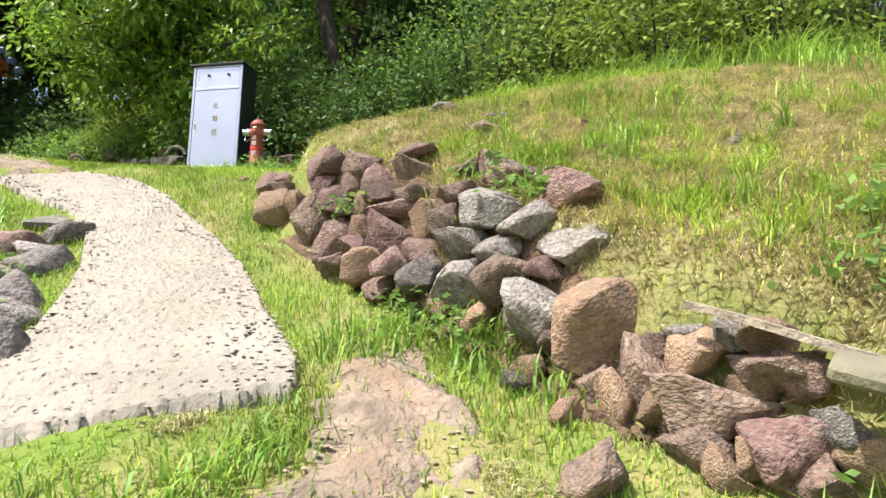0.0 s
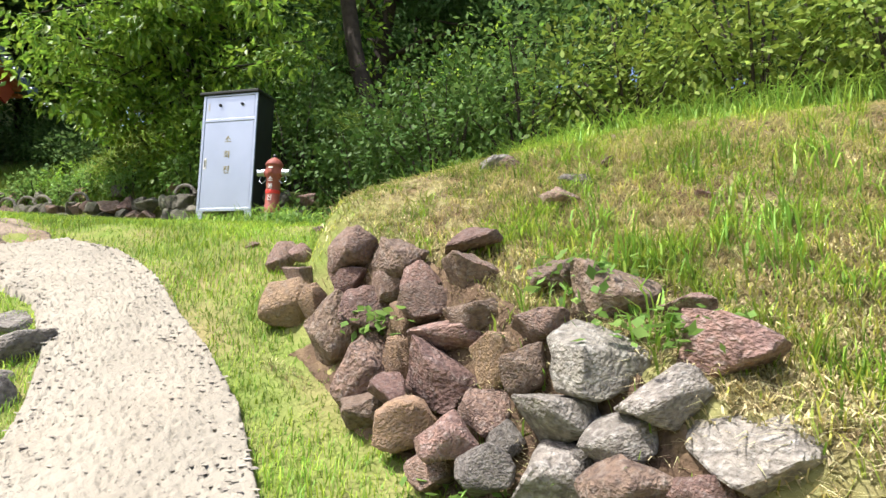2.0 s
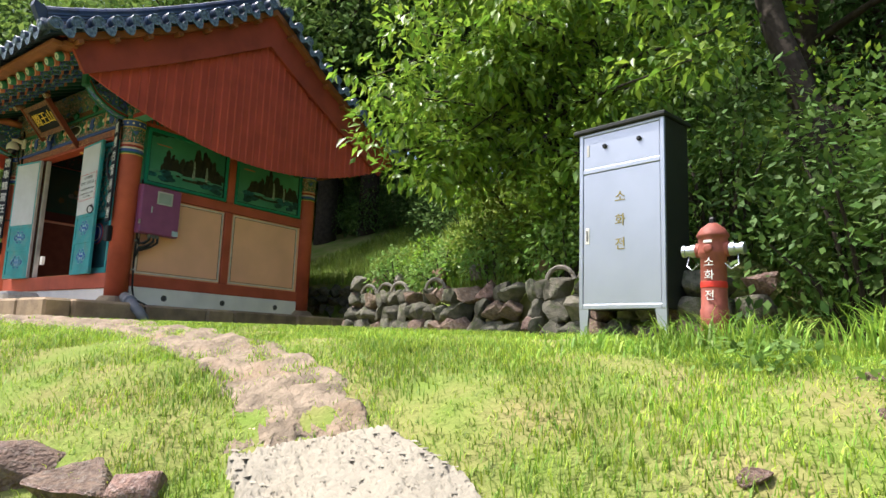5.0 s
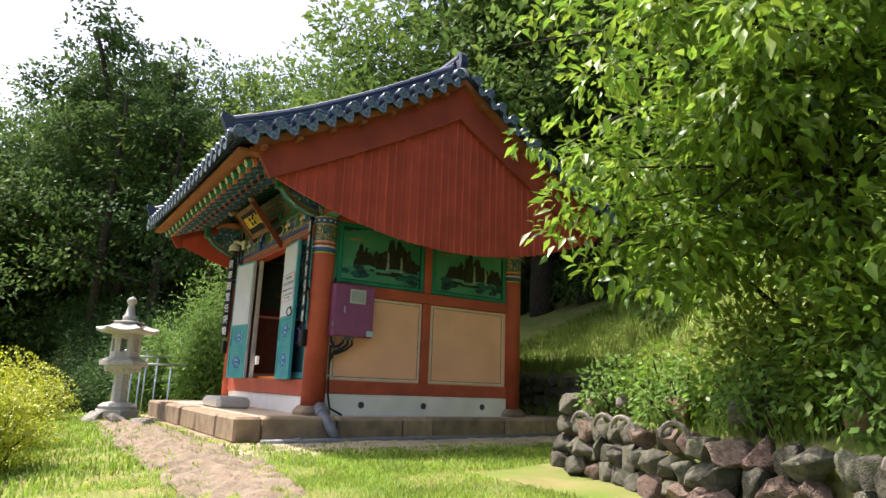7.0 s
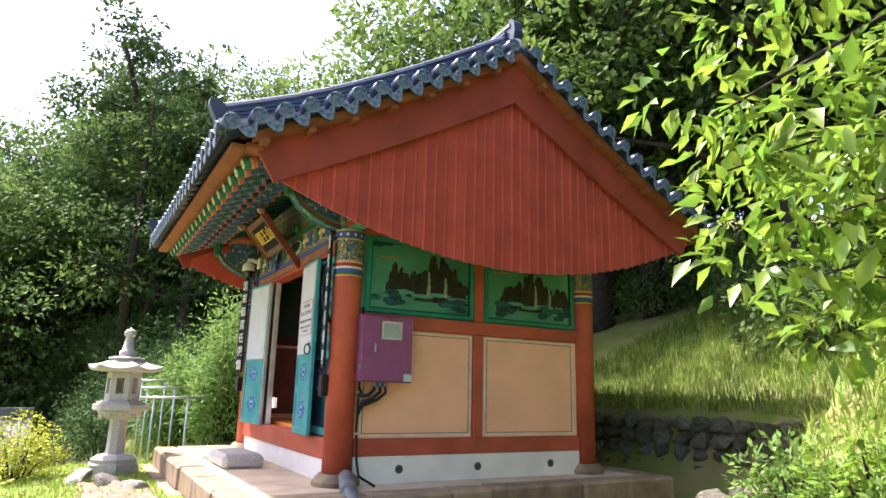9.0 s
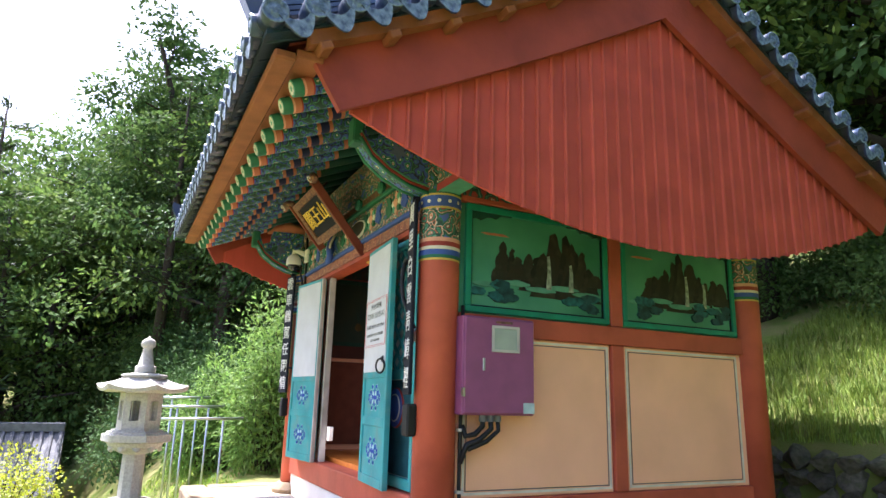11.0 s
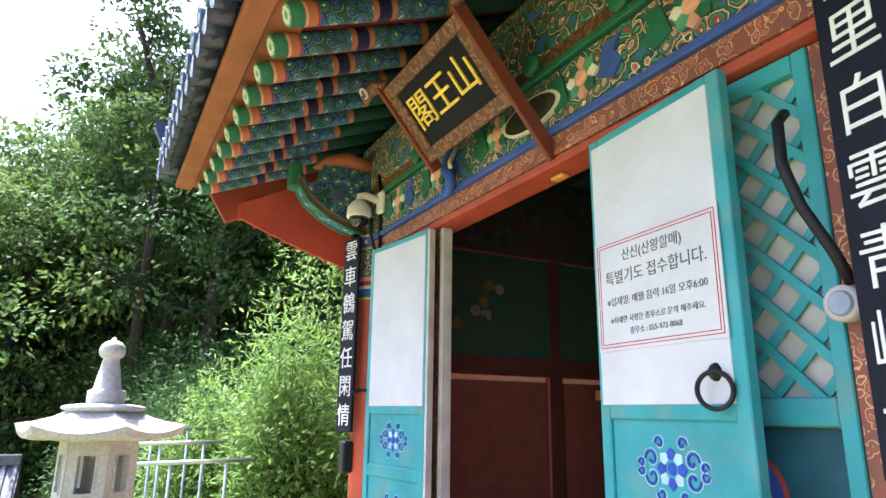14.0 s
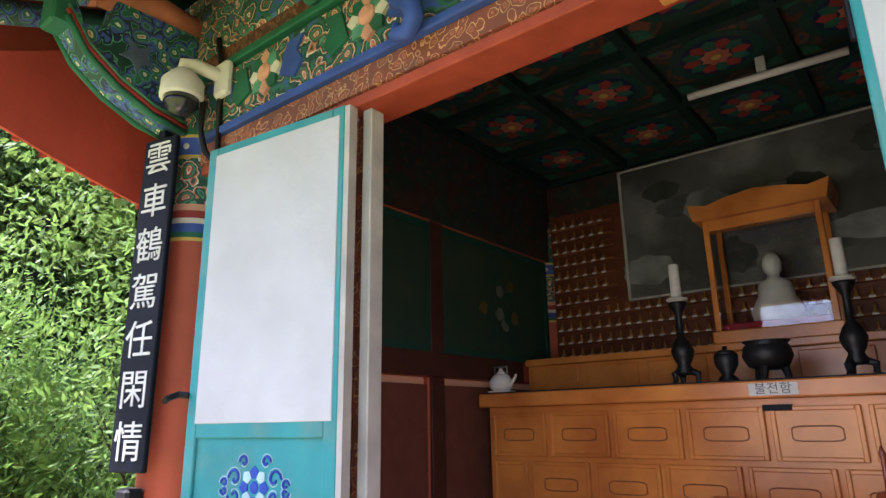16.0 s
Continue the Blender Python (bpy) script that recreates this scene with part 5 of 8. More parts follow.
for cx in (-0.02, -3.80):
    sp = thing("wall_speaker", "small black weatherproof speaker on the column", "speaker", "wall speakers", m=S @ Matrix.Translation((cx, -0.15, 4.43)))
    part("body", box(-0.05, 0.05, -0.075, 0.0, -0.11, 0.11, 0.012), M_RUBBER, sp)
    part("clamp", box(-0.03, 0.03, 0.0, 0.02, -0.03, 0.03), M_IRON, sp)
pipe = thing("drain_pipe", "grey plastic drain pipe along the platform foot", "pipe", m=S)
part("long_run", tube([(0.98, -0.95, 3.20), (0.96, 0.2, 3.21), (0.95, 1.6, 3.22), (0.95, 3.5, 3.24)], 0.045, 12), M_PIPE, pipe, "", True)
part("downpipe", tube([(0.22, 0.02, 3.56), (0.40, -0.05, 3.54), (0.66, -0.12, 3.48), (0.84, -0.10, 3.36), (0.94, -0.06, 3.24)], [0.075, 0.07, 0.065, 0.065, 0.06], 14), M_PIPE, pipe, "", True)
part("collar", tube([(0.54, -0.09, 3.515), (0.66, -0.12, 3.485)], 0.078, 14), M_PIPE, pipe, "", True)
bm = bmesh.new()
for y in (-0.55, 0.9, 2.3):
    tube([(0.962, y, 3.208), (0.961, y + 0.06, 3.208)], 0.052, 12, bm)
part("coupling", bm, M_PIPE, pipe, "", True)
step = thing("step_stone", "flat granite stepping stone before the door", "step", m=S @ Matrix.Translation((-2.0, -0.55, 0)))
bm = box(-0.45, 0.45, -0.24, 0.24, 3.44, 3.62, 0.05)
part("slab", bm, M_GRANITE, step)

# ---- inside the hall ----
IN = S
door_sky = new("door_daylight", bpy.data.lights.new("door_daylight", "AREA"))
door_sky.data.shape, door_sky.data.size, door_sky.data.size_y, door_sky.data.energy, door_sky.data.color = "RECTANGLE", 1.40, 1.60, 3.3, (1.0, 0.92, 0.80)
door_sky.matrix_world = S @ look((-1.90, 0.12, 4.75), (-1.90, 3.0, 4.0))
altar = thing("altar", "panelled pine altar table across the hall", "altar", m=IN)
AX0, AX1, AY = -3.69, -0.16, 2.08
part("body", box(AX0 + 0.05, AX1, AY + 0.03, 2.70, 3.94, 4.86), M_PALTAR, altar)
part("top", box(AX0, AX1, AY - 0.03, 2.72, 4.862, 4.95, 0.008), M_PALTAR, altar, "thick pine altar top")
part("runner", box(AX0 + 0.02, AX1, AY - 0.02, 2.70, 4.952, 4.958), M_SIGN, altar)
rows = [(3.98, 4.24), (4.27, 4.53), (4.56, 4.82)]
for r, (z0, z1) in enumerate(rows):
    x = AX0 + 0.08 - (0.14 if r % 2 else 0)
    while x < AX1 - 0.1:
        a, b = max(x, AX0 + 0.08), min(x + 0.40, AX1 - 0.02)
        pn = part("altar_panel", box(a + 0.02, b - 0.02, AY + 0.012, AY + 0.032, z0 + 0.015, z1 - 0.015, 0.004), M_PALTAR, altar)
        bm = bmesh.new()
        for q in ((a + 0.005, a + 0.028, z0, z1), (b - 0.028, b - 0.005, z0, z1), (a + 0.028, b - 0.028, z0, z0 + 0.022), (a + 0.028, b - 0.028, z1 - 0.022, z1)):
            add_box(bm, q[0], q[1], AY, AY + 0.026, q[2], q[3], 0.004)
        part("moulding", bm, M_PALTAR, pn)
        if b - a > 0.3:
            cxp, czp = (a + b) / 2, (z0 + z1) / 2
            bm = tube([(cxp + 0.11 * math.copysign(min(1, abs(1.25 * math.cos(q))), math.cos(q)), AY + 0.011, czp + 0.035 * math.copysign(min(1, abs(1.25 * math.sin(q))), math.sin(q))) for q in np.linspace(0, 2 * math.pi, 25)], 0.0035, 5)
            part("carved_line", bm, mat("dark_pine", (0.24, 0.08, 0.02), 0.5), pn)
        x += 0.42
part("label_plate", box(-2.00, -1.775, AY - 0.034, AY - 0.0305, 4.875, 4.935), M_WHITE, altar, "white plate with black lettering")
letters("lettering", "불전함", 0.06, M_GREY, altar, Matrix.Translation((-1.888, AY - 0.0345, 4.905)) @ NX, 0.001, 1.1)
part("coin_slot", box(-1.955, -1.82, AY - 0.003, AY + 0.02, 4.80, 4.83, 0.003), M_SIGN, altar)
shelf = thing("altar_step", "raised pine step behind the altar top", "altar", m=IN)
part("body", box(-3.69, AX1, 2.72, 3.12, 3.94, 5.165), M_PALTAR, shelf)
part("top", box(-3.69, AX1, 2.67, 3.12, 5.167, 5.215, 0.006), M_PALTAR, shelf)
for k in range(8):
    part("front_panel", box(-3.66 + 0.45 * k, -3.28 + 0.45 * k, 2.70, 2.722, 4.985, 5.145, 0.006), M_PALTAR, shelf)
# rows of tiny votive figures on shelves
rack = thing("votive_rack", "wooden rack with rows of tiny gilt votive figures", "rack", m=IN)
part("back_board", box(-3.68, -0.2, 3.185, 3.215, 5.215, 6.46), mat("dark_red_wood", (0.16, 0.045, 0.018), 0.5), rack)
M_GILT = mat("gilt_figures", (0.80, 0.42, 0.12), 0.3, metal=0.8, vary=0.2)
fig_me = None
tag_me = None
for r in range(11):
    z = 5.265 + 0.107 * r
    x1 = -0.3 if r < 4 else -3.10
    row_shelf = part("shelf", box(-3.66, x1, 3.125, 3.184, z - 0.014, z, 0.002), M_WOODRED, rack)
    x = -3.61
    while x < (x1 if r > 3 else -1.0) - 0.03:
        m = Matrix.Translation((x, 3.152, z))
        if fig_me is None:
            fig_me = part("votive_figure", lathe([(0.017, 0.0), (0.019, 0.012), (0.012, 0.03), (0.009, 0.04), (0.011, 0.05), (0.004, 0.062)], 6), M_GILT, row_shelf, "", True, m)
            tag_me = part("name_tag", box(-0.018, 0.018, -0.0295, -0.0275, -0.013, 0.001), M_WHITE, row_shelf, "", False, m)
        else:
            share(fig_me, m, row_shelf)
            share(tag_me, m, row_shelf)
        x += 0.082
hang = thing("altar_painting", "large dark mountain painting behind glass above the altar", "painting", m=IN)
part("canvas", box(-3.0, -0.5, 3.14, 3.16, 5.66, 6.68, 0), mat("dim_painting", (0.12, 0.12, 0.11), 0.35, scale=2.0, color2=(0.03, 0.03, 0.03), stain=(0.30, 0.30, 0.28), stain_amt=0.7, stain_scale=2.6, spec=0.5), hang)
bm = bmesh.new()
for a in ((-3.02, -0.46, 6.68, 6.695), (-3.02, -0.46, 5.645, 5.66), (-3.02, -3.0, 5.66, 6.68)):
    add_box(bm, a[0], a[1], 3.13, 3.165, a[2], a[3])
part("frame", bm, M_JAMB, hang)
pr = random.Random(14)
TONES = [mat("ink_pale", (0.26, 0.27, 0.27), 0.5, vary=0.2, scale=6), mat("ink_dark", (0.06, 0.065, 0.06), 0.5, vary=0.2), mat("ink_mid", (0.13, 0.14, 0.14), 0.5, vary=0.25, scale=5)]
for k in range(16):
    ol = blob(-2.85 + 0.16 * k, pr.uniform(5.78, 6.5), pr.uniform(0.10, 0.26), pr.uniform(0.06, 0.14), 26, 60 + k, 0.14)
    part("painted_shape", prism(ol, 0.0004, Matrix(((1, 0, 0, 0), (0, 0, -1, 3.1392 - 0.0005 * k), (0, 1, 0, 0), (0, 0, 0, 1)))), TONES[k % 3], hang)
case = thing("shrine_case", "pine display case with a curved crest and glass front", "display case", m=IN)
KX0, KX1, KY0, KY1, KZ0, KZ1 = -2.31, -1.62, 2.74, 3.08, 5.216, 6.03
for px_ in (KX0, KX1 - 0.035):
    for py_ in (KY0, KY1 - 0.035):
        part("corner_post", box(px_, px_ + 0.035, py_, py_ + 0.035, KZ0 + 0.085, KZ1, 0.004), M_PALTAR, case)
part("case_base", box(KX0 - 0.02, KX1 + 0.02, KY0 - 0.02, KY1 + 0.01, KZ0, KZ0 + 0.083, 0.008), M_PALTAR, case)
part("top_rail", box(KX0 + 0.036, KX1 - 0.036, KY0 + 0.003, KY0 + 0.03, KZ1 - 0.07, KZ1, 0.003), M_PALTAR, case)
cxk = (KX0 + KX1) / 2
cr = [(cxk - 0.39, KZ1 + 0.002), (cxk + 0.39, KZ1 + 0.002), (cxk + 0.42, KZ1 + 0.12), (cxk + 0.30, KZ1 + 0.095), (cxk + 0.18, KZ1 + 0.125), (cxk, KZ1 + 0.15), (cxk - 0.18, KZ1 + 0.125), (cxk - 0.30, KZ1 + 0.095), (cxk - 0.42, KZ1 + 0.12)]
part("crest", prism(cr, 0.40, Matrix(((1, 0, 0, 0), (0, 0, 1, KY0 - 0.04), (0, 1, 0, 0), (0, 0, 0, 1)))), M_PALTAR, case, "curved pine crest")
glass = bpy.data.materials.new("case_glass")
glass.use_nodes = True
g_n, g_l = glass.node_tree.nodes, glass.node_tree.links
gb, tb, gm, fr = g_n.new("ShaderNodeBsdfGlossy"), g_n.new("ShaderNodeBsdfTransparent"), g_n.new("ShaderNodeMixShader"), g_n.new("ShaderNodeFresnel")
gb.inputs["Roughness"].default_value = 0.02
fr.inputs["IOR"].default_value = 1.9
g_l.new(fr.outputs[0], gm.inputs[0])
g_l.new(tb.outputs[0], gm.inputs[1])
g_l.new(gb.outputs[0], gm.inputs[2])
g_l.new(gm.outputs[0], g_n["Material Output"].inputs[0])
pane = part("glass_pane", box(KX0 + 0.036, KX1 - 0.036, KY0 + 0.012, KY0 + 0.018, KZ0 + 0.085, KZ1 - 0.07), glass, case, "reflecting glass front")
pane.visible_shadow = False
part("flower_cloth", box(KX0 + 0.04, KX1 - 0.04, KY0 + 0.025, KY1 - 0.04, KZ0 + 0.084, KZ0 + 0.13, 0.01), mat("crimson_cloth", (0.35, 0.02, 0.04), 0.8), case)
bm = bmesh.new()
lathe([(0.15, 0.0), (0.16, 0.06), (0.11, 0.16), (0.10, 0.24), (0.04, 0.28), (0.035, 0.30), (0.055, 0.33), (0.058, 0.38), (0.045, 0.42), (0.02, 0.45)], 16, bm)
fm = bpy.data.meshes.new("statue")
bm.to_mesh(fm)
bm.free()
fm.materials.append(mat("white_porcelain", (0.72, 0.70, 0.66), 0.35))
smooth_mesh(fm)
figure = tagged(new("statue", fm), "small white seated statue inside the display case", "statue")
figure.matrix_world = IN @ Matrix.Translation((cxk, 2.92, KZ0 + 0.131))
for cx in (-2.38, -1.53):
    cs = thing("candlestick", "dark bronze candlestick with a white candle", "candlestick", "altar candlesticks", m=IN @ Matrix.Translation((cx, 2.27, 4.958)))
    bm = lathe([(0.05, 0.055), (0.055, 0.075), (0.035, 0.11), (0.055, 0.15), (0.065, 0.19), (0.045, 0.24), (0.02, 0.27), (0.018, 0.40), (0.05, 0.46), (0.055, 0.475)], 18)
    part("stem", bm, M_IRON, cs, "", True)
    for k in range(3):
        a = k * 2 * math.pi / 3
        part("foot", tube([(0.04 * math.cos(a), 0.04 * math.sin(a), 0.07), (0.075 * math.cos(a), 0.075 * math.sin(a), 0.055), (0.07 * math.cos(a), 0.07 * math.sin(a), 0.02), (0.085 * math.cos(a), 0.085 * math.sin(a), 0.0)], [0.02, 0.02, 0.014, 0.012], 7), M_IRON, cs)
    part("drip_dish", lathe([(0.045, 0.475), (0.062, 0.49), (0.06, 0.50)], 18), M_JAMB, cs)
    part("candle", lathe([(0.030, 0.50), (0.030, 0.70), (0.026, 0.705)], 16), mat("white_wax", (0.75, 0.73, 0.68), 0.5), cs, "white wax candle", True)
burner = thing("incense_burner", "dark bronze incense burner on short legs", "incense burner", m=IN @ Matrix.Translation((-1.92, 2.20, 4.958)))
part("bowl", lathe([(0.05, 0.05), (0.10, 0.07), (0.125, 0.12), (0.115, 0.17), (0.10, 0.185), (0.12, 0.20), (0.10, 0.195)], 20), M_IRON, burner, "", True)
for k in range(3):
    a = k * 2 * math.pi / 3 + 0.4
    part("leg", tube([(0.07 * math.cos(a), 0.07 * math.sin(a), 0.08), (0.09 * math.cos(a), 0.09 * math.sin(a), 0.0)], [0.025, 0.016], 8), M_IRON, burner)
cup = thing("lidded_cup", "small dark bronze lidded cup", "cup", m=IN @ Matrix.Translation((-2.14, 2.24, 4.958)))
part("cup", lathe([(0.05, 0), (0.055, 0.015), (0.03, 0.04), (0.06, 0.09), (0.065, 0.14), (0.058, 0.15)], 18), M_IRON, cup, "", True)
part("lid", lathe([(0.064, 0.151), (0.04, 0.17), (0.012, 0.175), (0.014, 0.195)], 16), M_IRON, cup, "", True)
pot = thing("tea_kettle", "small white patterned porcelain kettle", "kettle", m=IN @ Matrix.Translation((-3.56, 2.14, 4.958)))
part("pot", lathe([(0.05, 0.012), (0.075, 0.03), (0.08, 0.07), (0.055, 0.11), (0.035, 0.12)], 18), M_WHITE, pot, "", True)
part("saucer", lathe([(0.09, 0), (0.095, 0.01), (0.06, 0.012)], 18), M_WHITE, pot)
part("lid", lathe([(0.036, 0.121), (0.02, 0.14), (0.012, 0.15), (0.012, 0.16)], 14), M_WHITE, pot, "", True)
part("handle", tube([(-0.05, 0, 0.11), (-0.05, 0, 0.17), (0.05, 0, 0.17), (0.05, 0, 0.11)], 0.006, 7), M_STEEL, pot, "", True)
part("spout", tube([(0.07, 0, 0.05), (0.11, 0, 0.09), (0.12, 0, 0.115)], [0.016, 0.01, 0.008], 8), M_WHITE, pot, "", True)
tubelight = thing("tube_light", "unlit white fluorescent tube under the ceiling", "ceiling light", m=IN)
part("lamp_tube", tube([(-2.12, 2.10, 6.62), (-1.30, 2.14, 6.62)], 0.022, 10), M_WHITE, tubelight, "", True)
part("holder", box(-1.74, -1.69, 2.11, 2.14, 6.645, 6.74, 0.004), M_JAMB, tubelight)
yl = thing("door_bell_lamp", "small amber plastic lamp under the lintel", "lamp", m=IN)
part("body", box(-1.60, -1.51, -0.01, 0.04, 5.842, 5.861, 0.006), mat("amber_plastic", (0.72, 0.38, 0.08), 0.4), yl)
outlet = thing("socket_box", "cream plastic socket box by the threshold", "socket", m=IN)
part("body", box(-2.56, -2.49, 0.0, 0.05, 4.12, 4.26, 0.006), M_WHITE, outlet)
cushion = thing("floor_cushion", "dark cushion lying on the hall floor", "cushion", m=IN @ Matrix.Translation((-2.2, 1.5, 3.94)))
part("pad", box(-0.3, 0.3, -0.3, 0.3, 0, 0.09, 0.04), mat("dark_cloth", (0.06, 0.025, 0.02), 0.9), cushion)
stand = thing("wooden_handbell", "turned wooden prayer striker on the altar front stand", "percussion", m=IN @ Matrix.Translation((-1.45, 1.70, 4.40)))
part("knob", lathe([(0.045, 0.0), (0.055, 0.03), (0.045, 0.065), (0.012, 0.08), (0.010, 0.20), (0.014, 0.22), (0.004, 0.25)], 16), mat("red_brown_lacquer", (0.22, 0.05, 0.02), 0.25, spec=0.6), stand, "", True)
desk = thing("offering_table", "low pine offering table with open papers", "table", m=IN)
part("tabletop", box(-2.2, -1.0, 1.45, 1.95, 4.36, 4.40, 0.006), M_PALTAR, desk)
for lx, ly in ((-2.15, 1.5), (-1.05, 1.5), (-2.15, 1.9), (-1.05, 1.9)):
    part("leg", box(lx - 0.03, lx + 0.03, ly - 0.03, ly + 0.03, 3.94, 4.36, 0.004), M_PALTAR, desk)
papers = thing("open_book", "open white book lying on the offering table", "book", m=IN @ Matrix.Translation((-1.85, 1.66, 4.401)) @ Matrix.Rotation(0.2, 4, "Z"))
for sx in (-1, 1):
    part("page_block", prism([(0, 0), (sx * 0.16, 0.004), (sx * 0.16, 0.012), (sx * 0.05, 0.022), (0, 0.012)][::sx], 0.22, Matrix.Rotation(math.pi / 2, 4, "X")), M_PAPER, papers)
# inner side walls: dark covers shade the red posts and rails; panels with painted flowers
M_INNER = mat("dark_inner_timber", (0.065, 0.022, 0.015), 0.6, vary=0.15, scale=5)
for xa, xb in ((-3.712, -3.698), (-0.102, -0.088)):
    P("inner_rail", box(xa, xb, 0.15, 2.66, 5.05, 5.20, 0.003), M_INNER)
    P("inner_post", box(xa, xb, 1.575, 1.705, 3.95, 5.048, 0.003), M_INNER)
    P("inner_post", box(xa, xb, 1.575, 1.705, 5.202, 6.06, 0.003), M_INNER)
# beam, panel and bloom colours are darkened to hold the hall's dimness
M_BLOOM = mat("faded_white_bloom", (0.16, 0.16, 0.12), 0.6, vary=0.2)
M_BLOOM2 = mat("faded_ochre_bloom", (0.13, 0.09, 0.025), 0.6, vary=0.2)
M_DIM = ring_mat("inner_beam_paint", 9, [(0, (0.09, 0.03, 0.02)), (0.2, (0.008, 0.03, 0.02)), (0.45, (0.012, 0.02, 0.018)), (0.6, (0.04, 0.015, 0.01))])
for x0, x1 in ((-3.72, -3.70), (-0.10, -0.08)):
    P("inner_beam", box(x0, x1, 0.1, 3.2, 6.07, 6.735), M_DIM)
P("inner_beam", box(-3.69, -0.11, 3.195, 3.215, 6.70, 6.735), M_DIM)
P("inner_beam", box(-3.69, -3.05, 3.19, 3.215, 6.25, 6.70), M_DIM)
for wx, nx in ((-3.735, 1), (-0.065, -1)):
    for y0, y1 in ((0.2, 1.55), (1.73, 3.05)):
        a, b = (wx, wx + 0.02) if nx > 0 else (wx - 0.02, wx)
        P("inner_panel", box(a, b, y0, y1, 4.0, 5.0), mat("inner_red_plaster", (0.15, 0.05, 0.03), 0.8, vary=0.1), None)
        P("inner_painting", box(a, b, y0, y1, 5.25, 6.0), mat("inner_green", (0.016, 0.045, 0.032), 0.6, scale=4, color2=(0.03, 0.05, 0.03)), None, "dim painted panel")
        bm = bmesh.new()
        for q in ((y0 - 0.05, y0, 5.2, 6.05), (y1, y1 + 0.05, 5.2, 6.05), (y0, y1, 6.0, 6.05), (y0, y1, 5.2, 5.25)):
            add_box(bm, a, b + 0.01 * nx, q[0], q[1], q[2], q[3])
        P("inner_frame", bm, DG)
        fr_ = random.Random(int(y0 * 10))
        xf, tf = (b, 0.003) if nx > 0 else (a - 0.003, 0.003)
        for k in range(9):
            ym, zm = (y0 + y1) / 2 + fr_.uniform(-0.22, 0.22), 5.42 + fr_.uniform(0, 0.36)
            flat_yz(blob(ym, zm, 0.05, 0.045, 11, 300 + k, 0.2), xf, tf + 0.0004 * k, [M_BLOOM, M_BLOOM2, DG][k % 3], "painted_bloom", shrine)
        for k in range(5):
            ym = (y0 + y1) / 2 + 0.07 * (k - 2)
            flat_yz([(ym - 0.006, 5.30), (ym + 0.006, 5.30), (ym + 0.05 * (k - 2) + 0.004, 5.70), (ym + 0.05 * (k - 2) - 0.004, 5.70)], xf, 0.0022, DG, "painted_stem", shrine)

# ---- the concrete path ----
PATH_R = [(-0.50, 2.30), (-0.53, 2.48), (-0.79, 2.93), (-1.08, 3.48), (-1.38, 3.86), (-1.62, 4.10), (-1.98, 4.5), (-2.36, 4.80), (-2.85, 4.98)]
PATH_L = [(-1.85, 1.72), (-1.72, 2.20), (-1.64, 2.66), (-1.78, 3.10), (-1.92, 3.43), (-2.12, 3.80), (-2.45, 4.18), (-2.85, 4.40), (-3.32, 4.66)]


def along(line, q):
    p = np.array(line)
    s = np.concatenate([[0], np.cumsum(np.hypot(*np.diff(p, axis=0).T))])
    return np.stack([np.interp(q * s[-1], s, p[:, 0]), np.interp(q * s[-1], s, p[:, 1])], -1)


def ribbon(name, left, right, nu, nv, lift, crown, material, wob, label, category, seed, patchy=0.0):
    """A thin slab between two edge lines, lying on the land, with a rim that goes into the ground."""
    rng = np.random.default_rng(seed)
    u = np.linspace(0, 1, nu)
    L, R_ = along(left, u), along(right, u)
    v = np.linspace(0, 1, nv)
    pts = L[:, None] * (1 - v[None, :, None]) + R_[:, None] * v[None, :, None]
    edge = np.zeros((nu, nv))
    edge[:, 0] = edge[:, -1] = edge[0] = edge[-1] = 1
    pts = pts + edge[..., None] * rng.normal(0, wob, (nu, nv, 2))
    z = land(pts[..., 0], pts[..., 1]) + lift + crown * np.sin(np.pi * v)[None, :] + rng.normal(0, 0.004, (nu, nv)) - (0.016 * (rng.random((nu, nv)) < 0.10) if crown else 0)
    z += patchy * (np.sin(pts[..., 0] * 11 + 2.2 * np.sin(pts[..., 1] * 8)) * np.sin(pts[..., 1] * 13 + 2 * np.sin(pts[..., 0] * 6)) - 0.35 * np.abs(2 * v - 1)[None, :])
    z -= edge * (lift + 0.05)
    V = np.concatenate([pts, z[..., None]], -1).reshape(-1, 3)
    i = np.arange(nu * nv).reshape(nu, nv)
    F = np.stack([i[:-1, :-1], i[:-1, 1:], i[1:, 1:], i[1:, :-1]], -1).reshape(-1, 4)[:, ::-1]
    return tagged(new(name, smooth_mesh(mesh_np(name, V, F, material))), label, category, kind="structure")


ribbon("footpath", PATH_L, PATH_R, 240, 80, 0.045, 0.01, M_CONC, 0.014, "pale rough concrete footpath set with small stones", "path", 3)
ribbon("dirt_track", [(-3.30, 4.66), (-3.75, 4.98), (-4.4, 5.18), (-5.6, 5.40), (-7.4, 5.45), (-9.2, 5.45), (-13.0, 5.7)], [(-2.85, 4.98), (-3.3, 5.26), (-4.1, 5.62), (-5.3, 5.92), (-7.4, 6.35), (-9.0, 6.45), (-13.0, 6.45)], 120, 34, 0.026, 0.008, M_DIRT, 0.06, "trodden bare earth track towards the shrine", "track", 4, 0.028)
ribbon("bare_earth", [(-0.95, 1.0), (-0.74, 1.45), (-0.60, 1.75), (-0.42, 2.0), (-0.46, 2.35), (-0.40, 2.6), (-0.5, 2.85)], [(0.45, 1.0), (0.24, 1.4), (0.26, 1.65), (0.12, 1.9), (0.12, 2.2), (-0.05, 2.5), (-0.18, 2.95)], 60, 26, 0.010, 0.006, M_DIRT, 0.05, "bare reddish earth beside the path", "earth", 5, 0.03)

